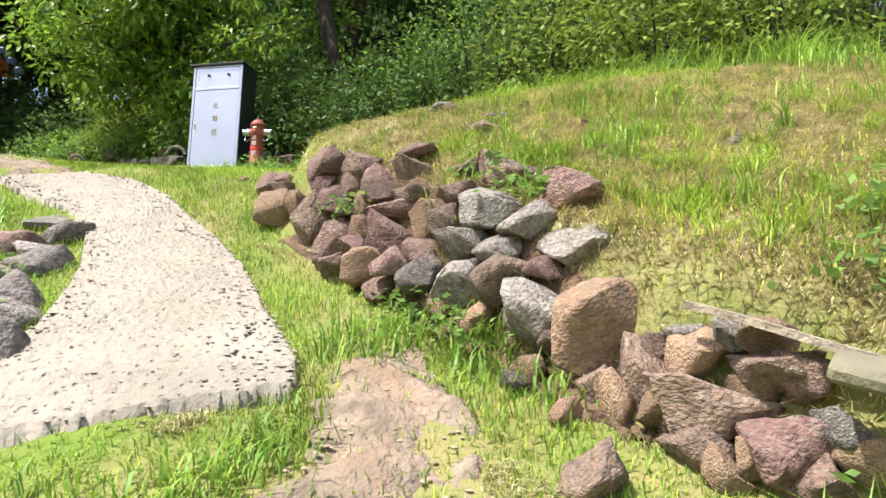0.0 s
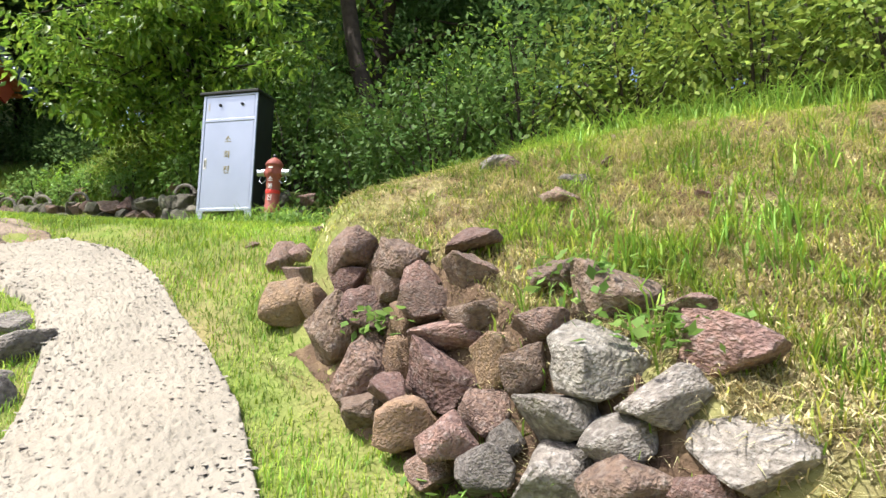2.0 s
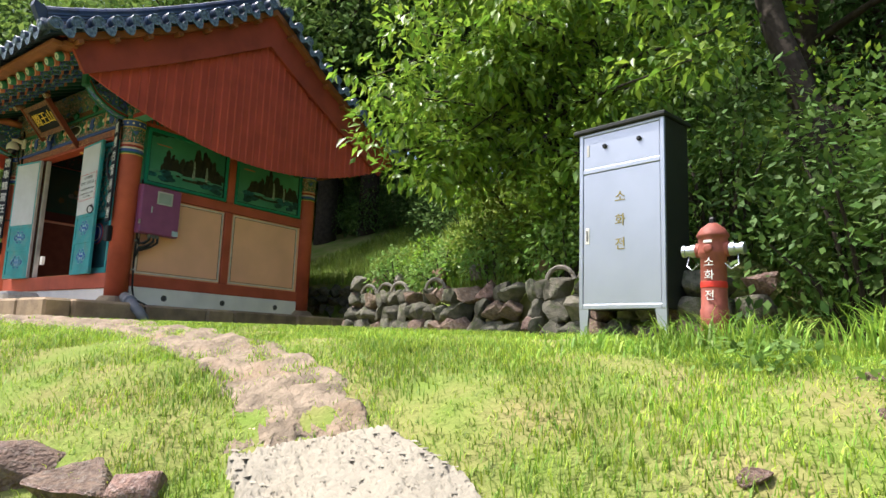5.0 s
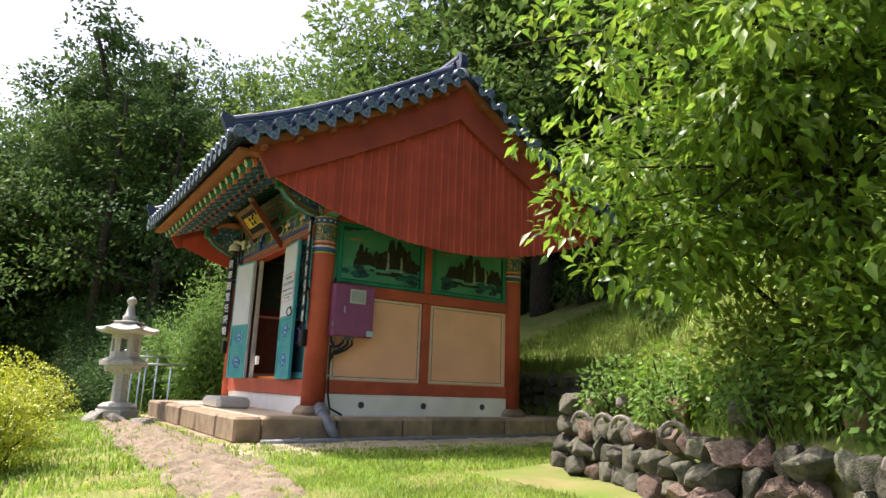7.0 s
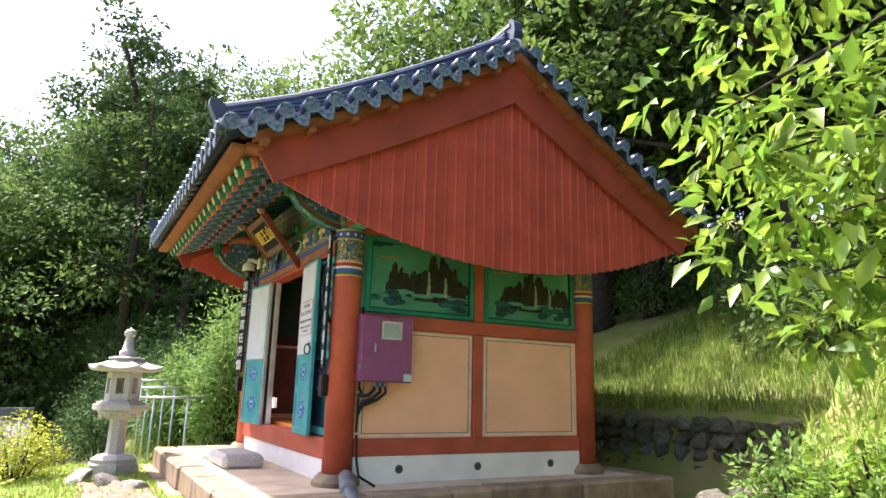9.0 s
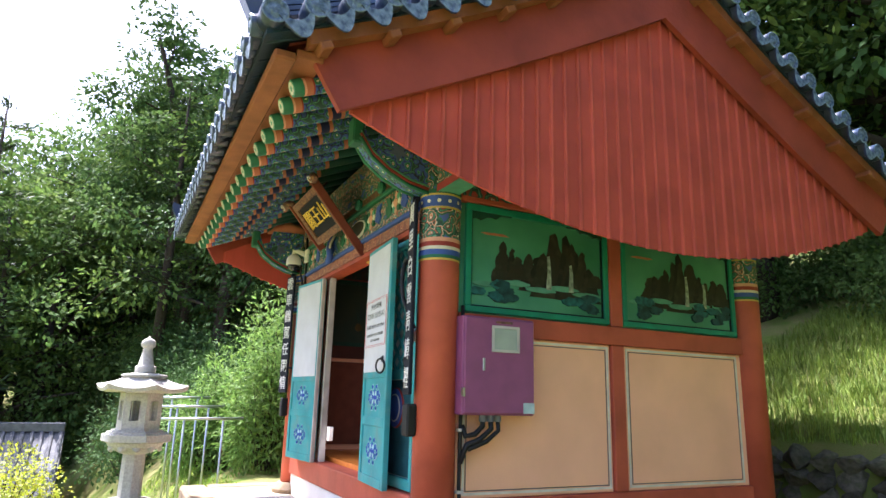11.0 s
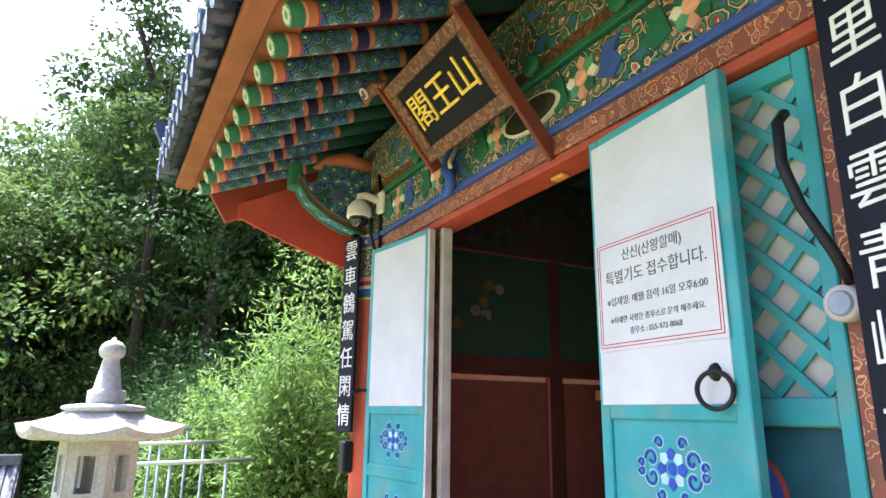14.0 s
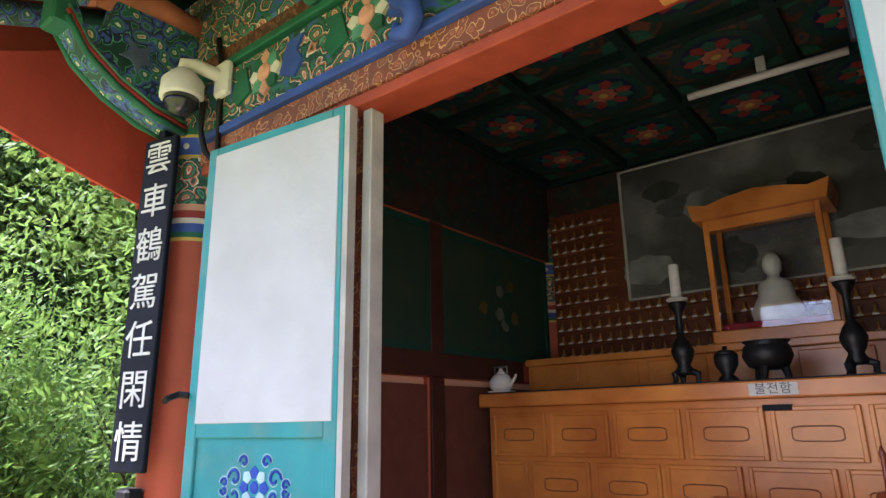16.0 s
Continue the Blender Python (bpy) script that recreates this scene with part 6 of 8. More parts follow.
ribbon("worn_strip", [(-9.25, 6.35), (-9.12, 7.6), (-9.0, 9.0), (-8.9, 10.4), (-8.85, 11.9)], [(-7.6, 6.3), (-7.9, 7.4), (-7.75, 8.6), (-7.95, 10.0), (-8.0, 11.9)], 90, 26, 0.02, 0.006, mat("sandy_worn_earth", (0.45, 0.37, 0.24), 0.95, vary=0.15, scale=4, bump=0.5, stain=(0.16, 0.17, 0.07), stain_amt=0.7, stain_scale=1.6, spec=0.1), 0.06, "sandy worn earth beside the platform", "earth", 6, 0.012)


def inside(px, py, poly):
    ok = np.zeros(px.shape, bool)
    j = len(poly) - 1
    for i in range(len(poly)):
        xi, yi = poly[i]
        xj, yj = poly[j]
        ok ^= ((yi > py) != (yj > py)) & (px < (xj - xi) * (py - yi) / (yj - yi + 1e-12) + xi)
        j = i
    return ok


POLY_PATH = PATH_L + PATH_R[::-1]
POLY_DIRT = [(-3.3, 4.7), (-3.8, 5.05), (-4.4, 5.25), (-5.6, 5.48), (-7.4, 5.55), (-9.2, 5.55), (-13.0, 5.8), (-13.0, 6.4), (-9.0, 6.4), (-7.4, 6.15), (-5.4, 5.60), (-4.2, 5.36), (-3.4, 5.10), (-2.85, 4.95)]
POLY_EARTH = [(-0.78, 1.2), (-0.50, 1.75), (-0.36, 2.2), (-0.42, 2.75), (-0.2, 2.8), (0.0, 2.3), (0.14, 1.8), (0.2, 1.2)]

# ---- stones ----
M_STONE_R = mat("reddish_stone", (0.235, 0.158, 0.115), 0.85, color2=(0.105, 0.07, 0.055), scale=11, bump=1.0, bscale=26, island=0.3, stain=(0.30, 0.25, 0.21), stain_amt=0.7, stain_scale=13)
M_STONE_G = mat("grey_stone", (0.23, 0.205, 0.17), 0.85, color2=(0.10, 0.088, 0.075), scale=11, bump=1.0, bscale=26, island=0.3, stain=(0.36, 0.34, 0.30), stain_amt=0.75, stain_scale=13)
M_STONE_O = mat("ochre_stone", (0.34, 0.23, 0.14), 0.85, color2=(0.14, 0.085, 0.055), scale=11, bump=1.0, bscale=26, island=0.25, stain=(0.5, 0.40, 0.30), stain_amt=0.4, stain_scale=11)
M_STONE_M = mat("mossy_grey_stone", (0.145, 0.135, 0.10), 0.9, color2=(0.06, 0.058, 0.042), scale=6, bump=0.8, bscale=22, island=0.35, stain=(0.09, 0.11, 0.045), stain_amt=0.7, stain_scale=5)


def rock(seed, material, n=14, bev=0.025):
    """An angular field stone about one metre across, from the hull of scattered points, edges worn."""
    rnd = random.Random(seed)
    bm = bmesh.new()
    for k in range(n):
        v = Vector((rnd.gauss(0, 1), rnd.gauss(0, 1), rnd.gauss(0, 1))).normalized()
        bm.verts.new(v * rnd.uniform(0.42, 0.54))
    bmesh.ops.convex_hull(bm, input=bm.verts)
    bmesh.ops.dissolve_limit(bm, angle_limit=radians(16), verts=bm.verts, edges=bm.edges)
    bmesh.ops.bevel(bm, geom=bm.edges[:], offset=bev, segments=1, affect="EDGES", clamp_overlap=True)
    bmesh.ops.triangulate(bm, faces=bm.faces)
    bmesh.ops.subdivide_edges(bm, edges=[e for e in bm.edges if e.calc_length() > 0.16], cuts=2)
    bmesh.ops.triangulate(bm, faces=bm.faces)
    for v in bm.verts:
        v.co += noise.noise_vector(v.co * 2.6 + Vector((seed, 0, 0))) * 0.055 + noise.noise_vector(v.co * 9.0 + Vector((0, seed, 0))) * 0.026
    for e in bm.edges:
        e.smooth = len(e.link_faces) == 2 and e.calc_face_angle() < radians(33)
    for f in bm.faces:
        f.smooth = True
    me = bpy.data.meshes.new("stone")
    bm.to_mesh(me)
    bm.free()
    me.materials.append(material)
    return me


ROCKS = [[rock(10 * j + k, mt_) for k in range(6)] for j, mt_ in enumerate((M_STONE_R, M_STONE_G, M_STONE_O, M_STONE_M))]
PEB = random.Random(5)


def stone(x, y, z, sx, sy, sz, parent=None, kind=None, label="", name="stone"):
    kind = PEB.choice((0, 0, 0, 0, 1, 1, 2)) if kind is None else kind
    o = new(name, PEB.choice(ROCKS[kind]))
    o.parent = parent
    rot = Euler((PEB.uniform(-0.5, 0.5), PEB.uniform(-0.5, 0.5), PEB.uniform(0, 6.3)))
    o.matrix_basis = Matrix.Translation((x, y, z)) @ Matrix.Diagonal((sx, sy, sz, 1)) @ rot.to_matrix().to_4x4()
    return o


bank_wall = thing("dry_stone_wall", "low dry wall of reddish field stones holding the bank", "stone wall")
WT = Vector((0.667, -0.745))
ribbon("wall_earth", [(WALL_A[0] + WT.x * q - WALL_N[0] * 0.07, WALL_A[1] + WT.y * q - WALL_N[1] * 0.07) for q in (-1.3, -0.4, 0.3, 0.8, 1.15)], [(WALL_A[0] + WT.x * q + WALL_N[0] * w, WALL_A[1] + WT.y * q + WALL_N[1] * w) for q, w in ((-1.2, 0.24), (-0.4, 0.27), (0.3, 0.24), (0.8, 0.14), (1.15, 0.08))], 90, 20, 0.035, 0.0, mat("dark_wall_earth", (0.13, 0.085, 0.05), 0.95, vary=0.2, scale=9, bump=0.8, stain=(0.26, 0.19, 0.10), stain_amt=0.6, stain_scale=6), 0.045, "dark earth and straw behind the wall stones", "earth", 8, 0.012)


def lay(stones, grow=1.32):
    """Wall stones: place, width, height, kind of rock."""
    for x, y, z, w, h, k in stones:
        d = max(min(w, h), 0.7 * max(w, h))
        stone(x - 0.02, y - 0.06, z, w * grow, d * grow, h * grow, bank_wall, k)


# the top courses
lay([(-1.28, 4.74, 2.67, 0.15, 0.22, 0), (-1.16, 4.62, 2.68, 0.13, 0.12, 0), (-1.04, 4.18, 2.53, 0.19, 0.13, 0), (-1.07, 4.17, 2.39, 0.26, 0.26, 2), (-0.88, 4.0, 2.38, 0.16, 0.21, 2), (-0.72, 3.98, 2.64, 0.26, 0.23, 0), (-0.53, 3.73, 2.47, 0.19, 0.13, 0), (-0.73, 3.92, 2.5, 0.18, 0.12, 0), (-0.47, 3.75, 2.58, 0.22, 0.23, 0), (-0.18, 3.68, 2.65, 0.22, 0.09, 0), (-0.18, 3.51, 2.52, 0.19, 0.16, 0), (-0.17, 3.38, 2.36, 0.2, 0.12, 0), (-0.75, 3.86, 2.3, 0.23, 0.32, 0)])
# the middle courses
lay([(-0.61, 3.76, 2.35, 0.28, 0.17, 0), (-0.43, 3.57, 2.32, 0.18, 0.13, 2), (-0.27, 3.42, 2.25, 0.27, 0.14, 0), (-0.09, 3.22, 2.21, 0.15, 0.21, 2), (-0.56, 3.63, 2.11, 0.28, 0.33, 0), (-0.44, 3.54, 2.18, 0.14, 0.16, 2), (-0.27, 3.38, 2.13, 0.31, 0.25, 0), (-0.48, 3.45, 1.95, 0.2, 0.14, 2), (-0.12, 3.18, 2.03, 0.18, 0.15, 0), (0.0, 3.13, 2.18, 0.16, 0.15, 0), (0.12, 3.39, 2.51, 0.2, 0.14, 0), (0.3, 3.22, 2.45, 0.34, 0.22, 0)])
# the near end
lay([(0.18, 3.0, 2.22, 0.31, 0.23, 1), (0.49, 3.02, 2.37, 0.18, 0.08, 0), (0.53, 2.85, 2.27, 0.29, 0.16, 0), (0.51, 2.66, 2.07, 0.3, 0.25, 1), (0.34, 2.81, 2.13, 0.24, 0.12, 1), (0.1, 3.0, 2.06, 0.28, 0.16, 1), (-0.06, 3.1, 1.95, 0.1, 0.15, 1), (0.08, 2.96, 1.87, 0.25, 0.28, 1), (0.15, 2.9, 1.95, 0.11, 0.1, 1), (0.26, 2.78, 1.88, 0.26, 0.21, 0), (0.4, 2.66, 1.92, 0.15, 0.1, 0)])
# the foot
lay([(0.24, 2.84, 2.02, 0.21, 0.11, 1), (0.0, 2.95, 1.77, 0.17, 0.1, 2), (0.16, 2.76, 1.69, 0.16, 0.16, 2), (-0.34, 3.53, 2.4, 0.21, 0.14, 0), (-0.38, 3.61, 2.48, 0.14, 0.15, 0), (0.07, 3.15, 2.33, 0.18, 0.12, 0), (0.37, 2.64, 1.75, 0.32, 0.28, 1), (0.41, 2.54, 1.65, 0.14, 0.12, 0), (0.59, 2.43, 1.7, 0.41, 0.3, 2), (0.32, 2.53, 1.54, 0.14, 0.19, 2), (0.26, 2.46, 1.51, 0.09, 0.09, 1), (0.51, 2.37, 1.5, 0.14, 0.16, 0)])
# stones at the foot of the middle courses
lay([(-0.56, 3.45, 2.01, 0.22, 0.15, 0), (-0.39, 3.26, 1.97, 0.24, 0.16, 2), (-0.23, 3.08, 1.95, 0.2, 0.17, 0), (-0.12, 2.96, 1.90, 0.18, 0.15, 1), (-0.28, 3.14, 1.86, 0.17, 0.11, 0), (-0.46, 3.34, 2.08, 0.15, 0.12, 0)], 1.25)
# the loose foot of the tumbled end
lay([(0.75, 2.07, 1.38, 0.2, 0.13, 0), (0.94, 1.92, 1.39, 0.27, 0.16, 0), (0.85, 1.97, 1.36, 0.13, 0.11, 2), (0.97, 1.86, 1.33, 0.21, 0.11, 0), (0.79, 1.98, 1.32, 0.16, 0.11, 2), (0.4, 1.96, 1.3, 0.24, 0.1, 0), (0.69, 2.16, 1.45, 0.15, 0.13, 2), (1.05, 1.85, 1.47, 0.16, 0.13, 1), (1.07, 1.8, 1.4, 0.14, 0.12, 2)], 1.3)
# the tumbled end
lay([(0.56, 2.3, 1.43, 0.2, 0.29, 2), (0.68, 2.29, 1.57, 0.24, 0.34, 0), (0.81, 2.17, 1.61, 0.28, 0.2, 2), (0.79, 2.17, 1.49, 0.49, 0.24, 0), (0.96, 2.04, 1.61, 0.31, 0.15, 0), (0.89, 2.05, 1.54, 0.17, 0.09, 2), (0.78, 2.21, 1.68, 0.17, 0.11, 1), (0.89, 2.13, 1.71, 0.19, 0.11, 1), (0.97, 2.05, 1.68, 0.23, 0.11, 2), (0.42, 2.26, 1.41, 0.15, 0.13, 2), (0.7, 2.28, 1.65, 0.13, 0.11, 0), (1.01, 1.97, 1.6, 0.19, 0.15, 0)], 1.14)
plank = thing("weathered_plank", "long grey weathered timber plank lying on the stones", "plank", m=look((0.74, 1.99, 1.765), (1.20, 1.72, 1.615)) @ Matrix.Rotation(radians(-90), 4, "X"))
pr_ = random.Random(3)
bm = bmesh.new()
rows_ = []
for k in range(12):
    yk = -0.05 + 0.085 * k
    e = 0.6 if k == 0 else 1.0
    rows_.append([bm.verts.new((sx * 0.036 * e + pr_.uniform(-0.002, 0.002), yk, sz * 0.011 + 0.004 * math.sin(k * 0.9))) for sx, sz in ((-1, -1), (-1, 1), (-0.3, 1.25), (0.25, 0.95), (1, 1), (1, -1))])
for r0, r1 in zip(rows_, rows_[1:]):
    for k in range(6):
        bm.faces.new((r0[k], r0[(k + 1) % 6], r1[(k + 1) % 6], r1[k]))
bm.faces.new(rows_[0][::-1])
bm.faces.new(rows_[-1])
part("board", bm, mat("silvered_timber", (0.34, 0.29, 0.21), 0.9, vary=0.2, scale=14, bump=0.8, bscale=40), plank)
# a flat timber board of pale olive tone, not stone
slab = thing("stone_slab", "flat pale olive timber board on the wall end", "stone", m=Matrix.Translation((1.06, 1.60, 1.60)) @ Euler((0.2, 0.22, -0.6)).to_matrix().to_4x4())
part("slab_body", box(-0.16, 0.22, -0.10, 0.10, -0.025, 0.02, 0.012), mat("mossy_slab", (0.20, 0.185, 0.12), 0.9, vary=0.15, scale=5, bump=0.4), slab)
def loose(stones, label, grow=1.0):
    for x, y, sz, k in stones:
        o = stone(x, y, land1(x, y) - sz * 0.10, sz * 0.98 * grow, sz * 0.8 * grow, sz * 0.62 * grow, None, k, "", "loose_stone")
        tagged(o, label, "stone", "loose stones")


loose([(-0.1, 4.45, 0.36, 1), (0.02, 4.38, 0.22, 0), (0.22, 3.95, 0.26, 0), (0.3, 4.1, 0.24, 1), (0.46, 4.2, 0.2, 0), (-1.28, 5.42, 0.19, 0), (-0.95, 4.86, 0.15, 0), (0.87, 4.04, 0.14, 1), (0.83, 3.78, 0.2, 0), (0.62, 4.6, 0.2, 0), (-1.62, 5.02, 0.13, 0), (-1.36, 5.78, 0.16, 0), (0.8, 2.15, 0.08, 1), (1.4, 3.2, 0.18, 1), (1.5, 2.4, 0.12, 2)], "weathered stone half sunk in the grassy bank")
loose([(-2.12, 3.44, 0.26, 1), (-2.26, 3.62, 0.22, 1), (-2.26, 3.86, 0.24, 1), (-2.03, 3.24, 0.28, 1), (-1.94, 3.0, 0.28, 1), (-1.82, 2.82, 0.24, 1), (-1.74, 2.52, 0.36, 1), (-2.34, 3.3, 0.30, 1), (-2.16, 3.05, 0.3, 1), (-2.42, 3.7, 0.24, 0), (-2.5, 4.06, 0.22, 1), (-1.98, 2.66, 0.22, 1)], "weathered grey boulder set into the edge of the path", 1.75)
loose([(-3.5, 4.46, 0.24, 0), (-3.75, 4.38, 0.34, 0), (-4.15, 4.36, 0.4, 0), (-3.3, 4.44, 0.16, 1), (-2.14, 2.5, 0.26, 0), (-0.26, 1.62, 0.12, 1), (-0.36, 1.66, 0.09, 2), (-0.2, 1.55, 0.09, 0), (-1.35, 1.5, 0.16, 2), (-0.5, 2.72, 0.05, 1), (-0.05, 1.5, 0.14, 2)], "rough stone at the edge of the path", 1.35)
bed_wall = thing("bed_wall", "low wall of mixed grey and brown rubble stones", "stone wall")
xs = -6.35
BR = random.Random(9)
while xs < -1.9:
    size = BR.uniform(0.15, 0.30)
    for row in range(3):
        x = xs + BR.uniform(-0.05, 0.05)
        y = float(bed_line(x)) - 0.02 + 0.05 * row
        stone(x, y, land1(x, float(bed_line(x)) - 0.25) + 0.05 + 0.16 * row, size * BR.uniform(1.05, 1.45), size * 1.1, BR.uniform(0.19, 0.27), bed_wall, BR.choice((3, 3, 3, 0)))
    xs += size * 0.82
ys = 8.75
while ys < 12.6:
    for row in range(4):
        stone(-6.42 + 0.04 * row, ys + BR.uniform(-0.05, 0.05), 3.25 + 0.17 * row, 0.28, 0.30, 0.24, bed_wall, BR.choice((3, 3, 0)))
    ys += 0.25
for x, y, sz, k in ((-5.0, 8.42, 0.24, 2), (-4.4, 8.2, 0.26, 1), (-6.1, 8.85, 0.26, 2), (-3.6, 7.9, 0.2, 2), (-5.7, 8.7, 0.2, 1)):
    stone(x, y, float(land(x, y + 0.3)) + 0.05, sz, sz, sz * 0.8, bed_wall, k)
for x in (-5.9, -5.55, -5.3, -4.7, -3.2, -2.9):
    y = float(bed_line(x)) - 0.02
    o = part("old_tile", tube([(0.11 * math.cos(a), 0, 0.11 * math.sin(a)) for a in np.linspace(0.2, 2.95, 9)], 0.018, 6), M_STONE_G, bed_wall, "old curved roof tile", False, Matrix.Translation((x, y - 0.08, land1(x, y - 0.25) + 0.40)))
rear_wall = thing("rear_wall", "dark mossy retaining wall of rubble behind the shrine", "stone wall")
for k in range(26):
    for row in range(5):
        stone(-14.0 + 0.30 * k, 12.55, 3.3 + 0.19 * row, 0.36, 0.30, 0.27, rear_wall, 3)

# clods on the bare earth
rng = np.random.default_rng(21)
base_v = np.array([(0.2, 0.1, 0.42), (1, 0, 0), (0.3, 0.9, 0), (-0.8, 0.6, 0), (-0.8, -0.6, 0), (0.3, -0.9, 0)])
base_f = np.array([(0, 1, 2), (0, 2, 3), (0, 3, 4), (0, 4, 5), (0, 5, 1)])
V, F, cnt = [], [], 0
while cnt < 620:
    if cnt % 3:
        x, y = rng.uniform(-9.5, -2.9), rng.uniform(4.7, 6.4)
        poly = POLY_DIRT
    else:
        x, y = rng.uniform(-0.6, 0.2), rng.uniform(1.2, 2.7)
        poly = POLY_EARTH
    if not inside(np.array([x]), np.array([y]), poly)[0]:
        continue
    r = rng.uniform(0.004, 0.013)
    a = rng.random() * 6.28
    q = base_v * r * np.array([rng.uniform(0.8, 1.5), 1, 1.3])
    q = np.stack([q[:, 0] * math.cos(a) - q[:, 1] * math.sin(a), q[:, 0] * math.sin(a) + q[:, 1] * math.cos(a), q[:, 2]], -1)
    V.append(q + np.array([x, y, land1(x, y) + 0.008]))
    F.append(base_f + 6 * cnt)
    cnt += 1
tagged(new("earth_clods", mesh_np("earth_clods", np.concatenate(V), np.concatenate(F), mat("clod", (0.38, 0.29, 0.20), 0.95, vary=0.2, island=0.3))), "small clods and chips on the bare earth", "clods", kind="stuff")

V, F, cnt = [], [], 0
while cnt < 1500:
    x, y = rng.uniform(-3.3, -0.5), rng.uniform(1.75, 4.95)
    if not inside(np.array([x]), np.array([y]), POLY_PATH)[0]:
        continue
    r = rng.uniform(0.005, 0.016)
    a = rng.random() * 6.28
    q = base_v * r * np.array([rng.uniform(0.8, 1.6), 1, 0.9])
    q = np.stack([q[:, 0] * math.cos(a) - q[:, 1] * math.sin(a), q[:, 0] * math.sin(a) + q[:, 1] * math.cos(a), q[:, 2]], -1)
    V.append(q + np.array([x, y, land1(x, y) + 0.048]))
    F.append(base_f + 6 * cnt)
    cnt += 1
tagged(new("path_chips", mesh_np("path_chips", np.concatenate(V), np.concatenate(F), mat("path_chip", (0.30, 0.272, 0.215), 0.95, vary=0.15, island=0.18))), "small stones showing in the concrete path", "gravel", kind="stuff")

# ---- fire cabinet and hydrant ----
fire = thing("fire_cabinet", "stainless steel fire hose cabinet with dark sides on legs", "fire cabinet", m=Matrix.Translation((-2.35, 6.97, 0)) @ Matrix.Rotation(radians(-13), 4, "Z"))
CW, CZ0, CZ1 = 0.62, 3.36, 4.55
part("carcass", box(-CW, 0, 0.012, 0.30, CZ0, CZ1, 0.004), M_BLACK, fire, "steel carcass with its side shade as a near-black colour")
part("top_cover", box(-CW - 0.035, 0.02, -0.035, 0.32, CZ1 + 0.001, CZ1 + 0.03, 0.006), M_BLACK, fire)
bm = bmesh.new()
for a in ((-CW, -CW + 0.03, CZ0, CZ1), (-0.03, 0, CZ0, CZ1), (-CW + 0.03, -0.03, CZ1 - 0.02, CZ1), (-CW + 0.03, -0.03, CZ0, CZ0 + 0.03), (-CW + 0.03, -0.03, 4.27, 4.30)):
    add_box(bm, a[0], a[1], -0.008, 0.011, a[2], a[3], 0.003)
part("front_frame", bm, M_STEEL, fire, "bright steel frame")
drw = part("upper_door", box(-CW + 0.032, -0.032, -0.004, 0.010, 4.302, CZ1 - 0.022, 0.003), M_STEEL, fire)
low = part("lower_door", box(-CW + 0.032, -0.032, -0.004, 0.010, CZ0 + 0.032, 4.268, 0.003), M_STEEL, fire, "brushed steel door")
for kx in (-0.42, -0.17):
    part("knob", lathe([(0.014, 0), (0.016, 0.01), (0.012, 0.018)], 12, None, Matrix.Translation((kx, -0.004, 4.44)) @ Matrix.Rotation(math.pi / 2, 4, "X")), M_IRON, drw)
part("handle_recess", box(-CW + 0.058, -CW + 0.078, -0.007, -0.003, 4.39, 4.47, 0.002), M_JAMB, drw)
hr = part("handle_recess", box(-CW + 0.05, -CW + 0.08, -0.008, -0.003, 3.79, 3.90, 0.002), M_WHITE, low)
part("handle_slot", box(-CW + 0.058, -CW + 0.072, -0.0095, -0.0075, 3.81, 3.88), M_GREY, hr)
M_OLIVE = mat("olive_gold_lettering", (0.30, 0.24, 0.05), 0.5)
for k, ch in enumerate("소화전"):
    letters("lettering", ch, 0.085, M_OLIVE, low, Matrix.Translation((-CW / 2, -0.006, 4.08 - 0.155 * k)) @ NX, 0.002)
for lx in (-CW, -0.075):
    ol = [(0, 0), (0.075, 0), (0.055 if lx < -0.3 else 0.075, -0.20), (0.015 if lx < -0.3 else 0.035, -0.20)]
    part("leg", prism(ol, 0.02, Matrix.Translation((lx, 0.015, CZ0)) @ NX), M_STEEL, fire, "splayed steel leg")
part("rear_leg", box(-CW + 0.01, -CW + 0.05, 0.26, 0.30, CZ0 - 0.20, CZ0), M_BLACK, fire)
part("rear_leg", box(-0.05, -0.01, 0.26, 0.30, CZ0 - 0.20, CZ0), M_BLACK, fire)
pad = thing("concrete_pad", "small grey concrete pad under the fire cabinet", "pad", m=fire.matrix_world.copy())
part("pad_body", box(-CW - 0.08, 0.06, -0.10, 0.36, 2.95, CZ0 - 0.20, 0.01), M_GRANITE, pad)
HB = 3.30
hyd = thing("fire_hydrant", "faded red fire hydrant with two steel outlets", "fire hydrant", m=Matrix.Translation((-2.0, 6.52, HB)) @ Matrix.Rotation(radians(-8), 4, "Z") @ Matrix.Scale(0.80, 4))
part("barrel", lathe([(0.085, -0.2), (0.085, 0.03), (0.078, 0.04), (0.078, 0.36), (0.092, 0.375), (0.092, 0.40), (0.086, 0.44), (0.09, 0.485), (0.098, 0.49), (0.098, 0.505), (0.075, 0.545), (0.035, 0.575), (0.03, 0.58)], 24), M_HYD, hyd, "", True)
part("red_band", lathe([(0.080, 0.165), (0.0805, 0.17), (0.0805, 0.20), (0.080, 0.205)], 24), mat("bright_red_band", (0.6, 0.04, 0.025), 0.5), hyd, "", True)
part("bonnet_nut", lathe([(0.022, 0.58), (0.022, 0.61), (0.014, 0.62)], 6), M_IRON, hyd)
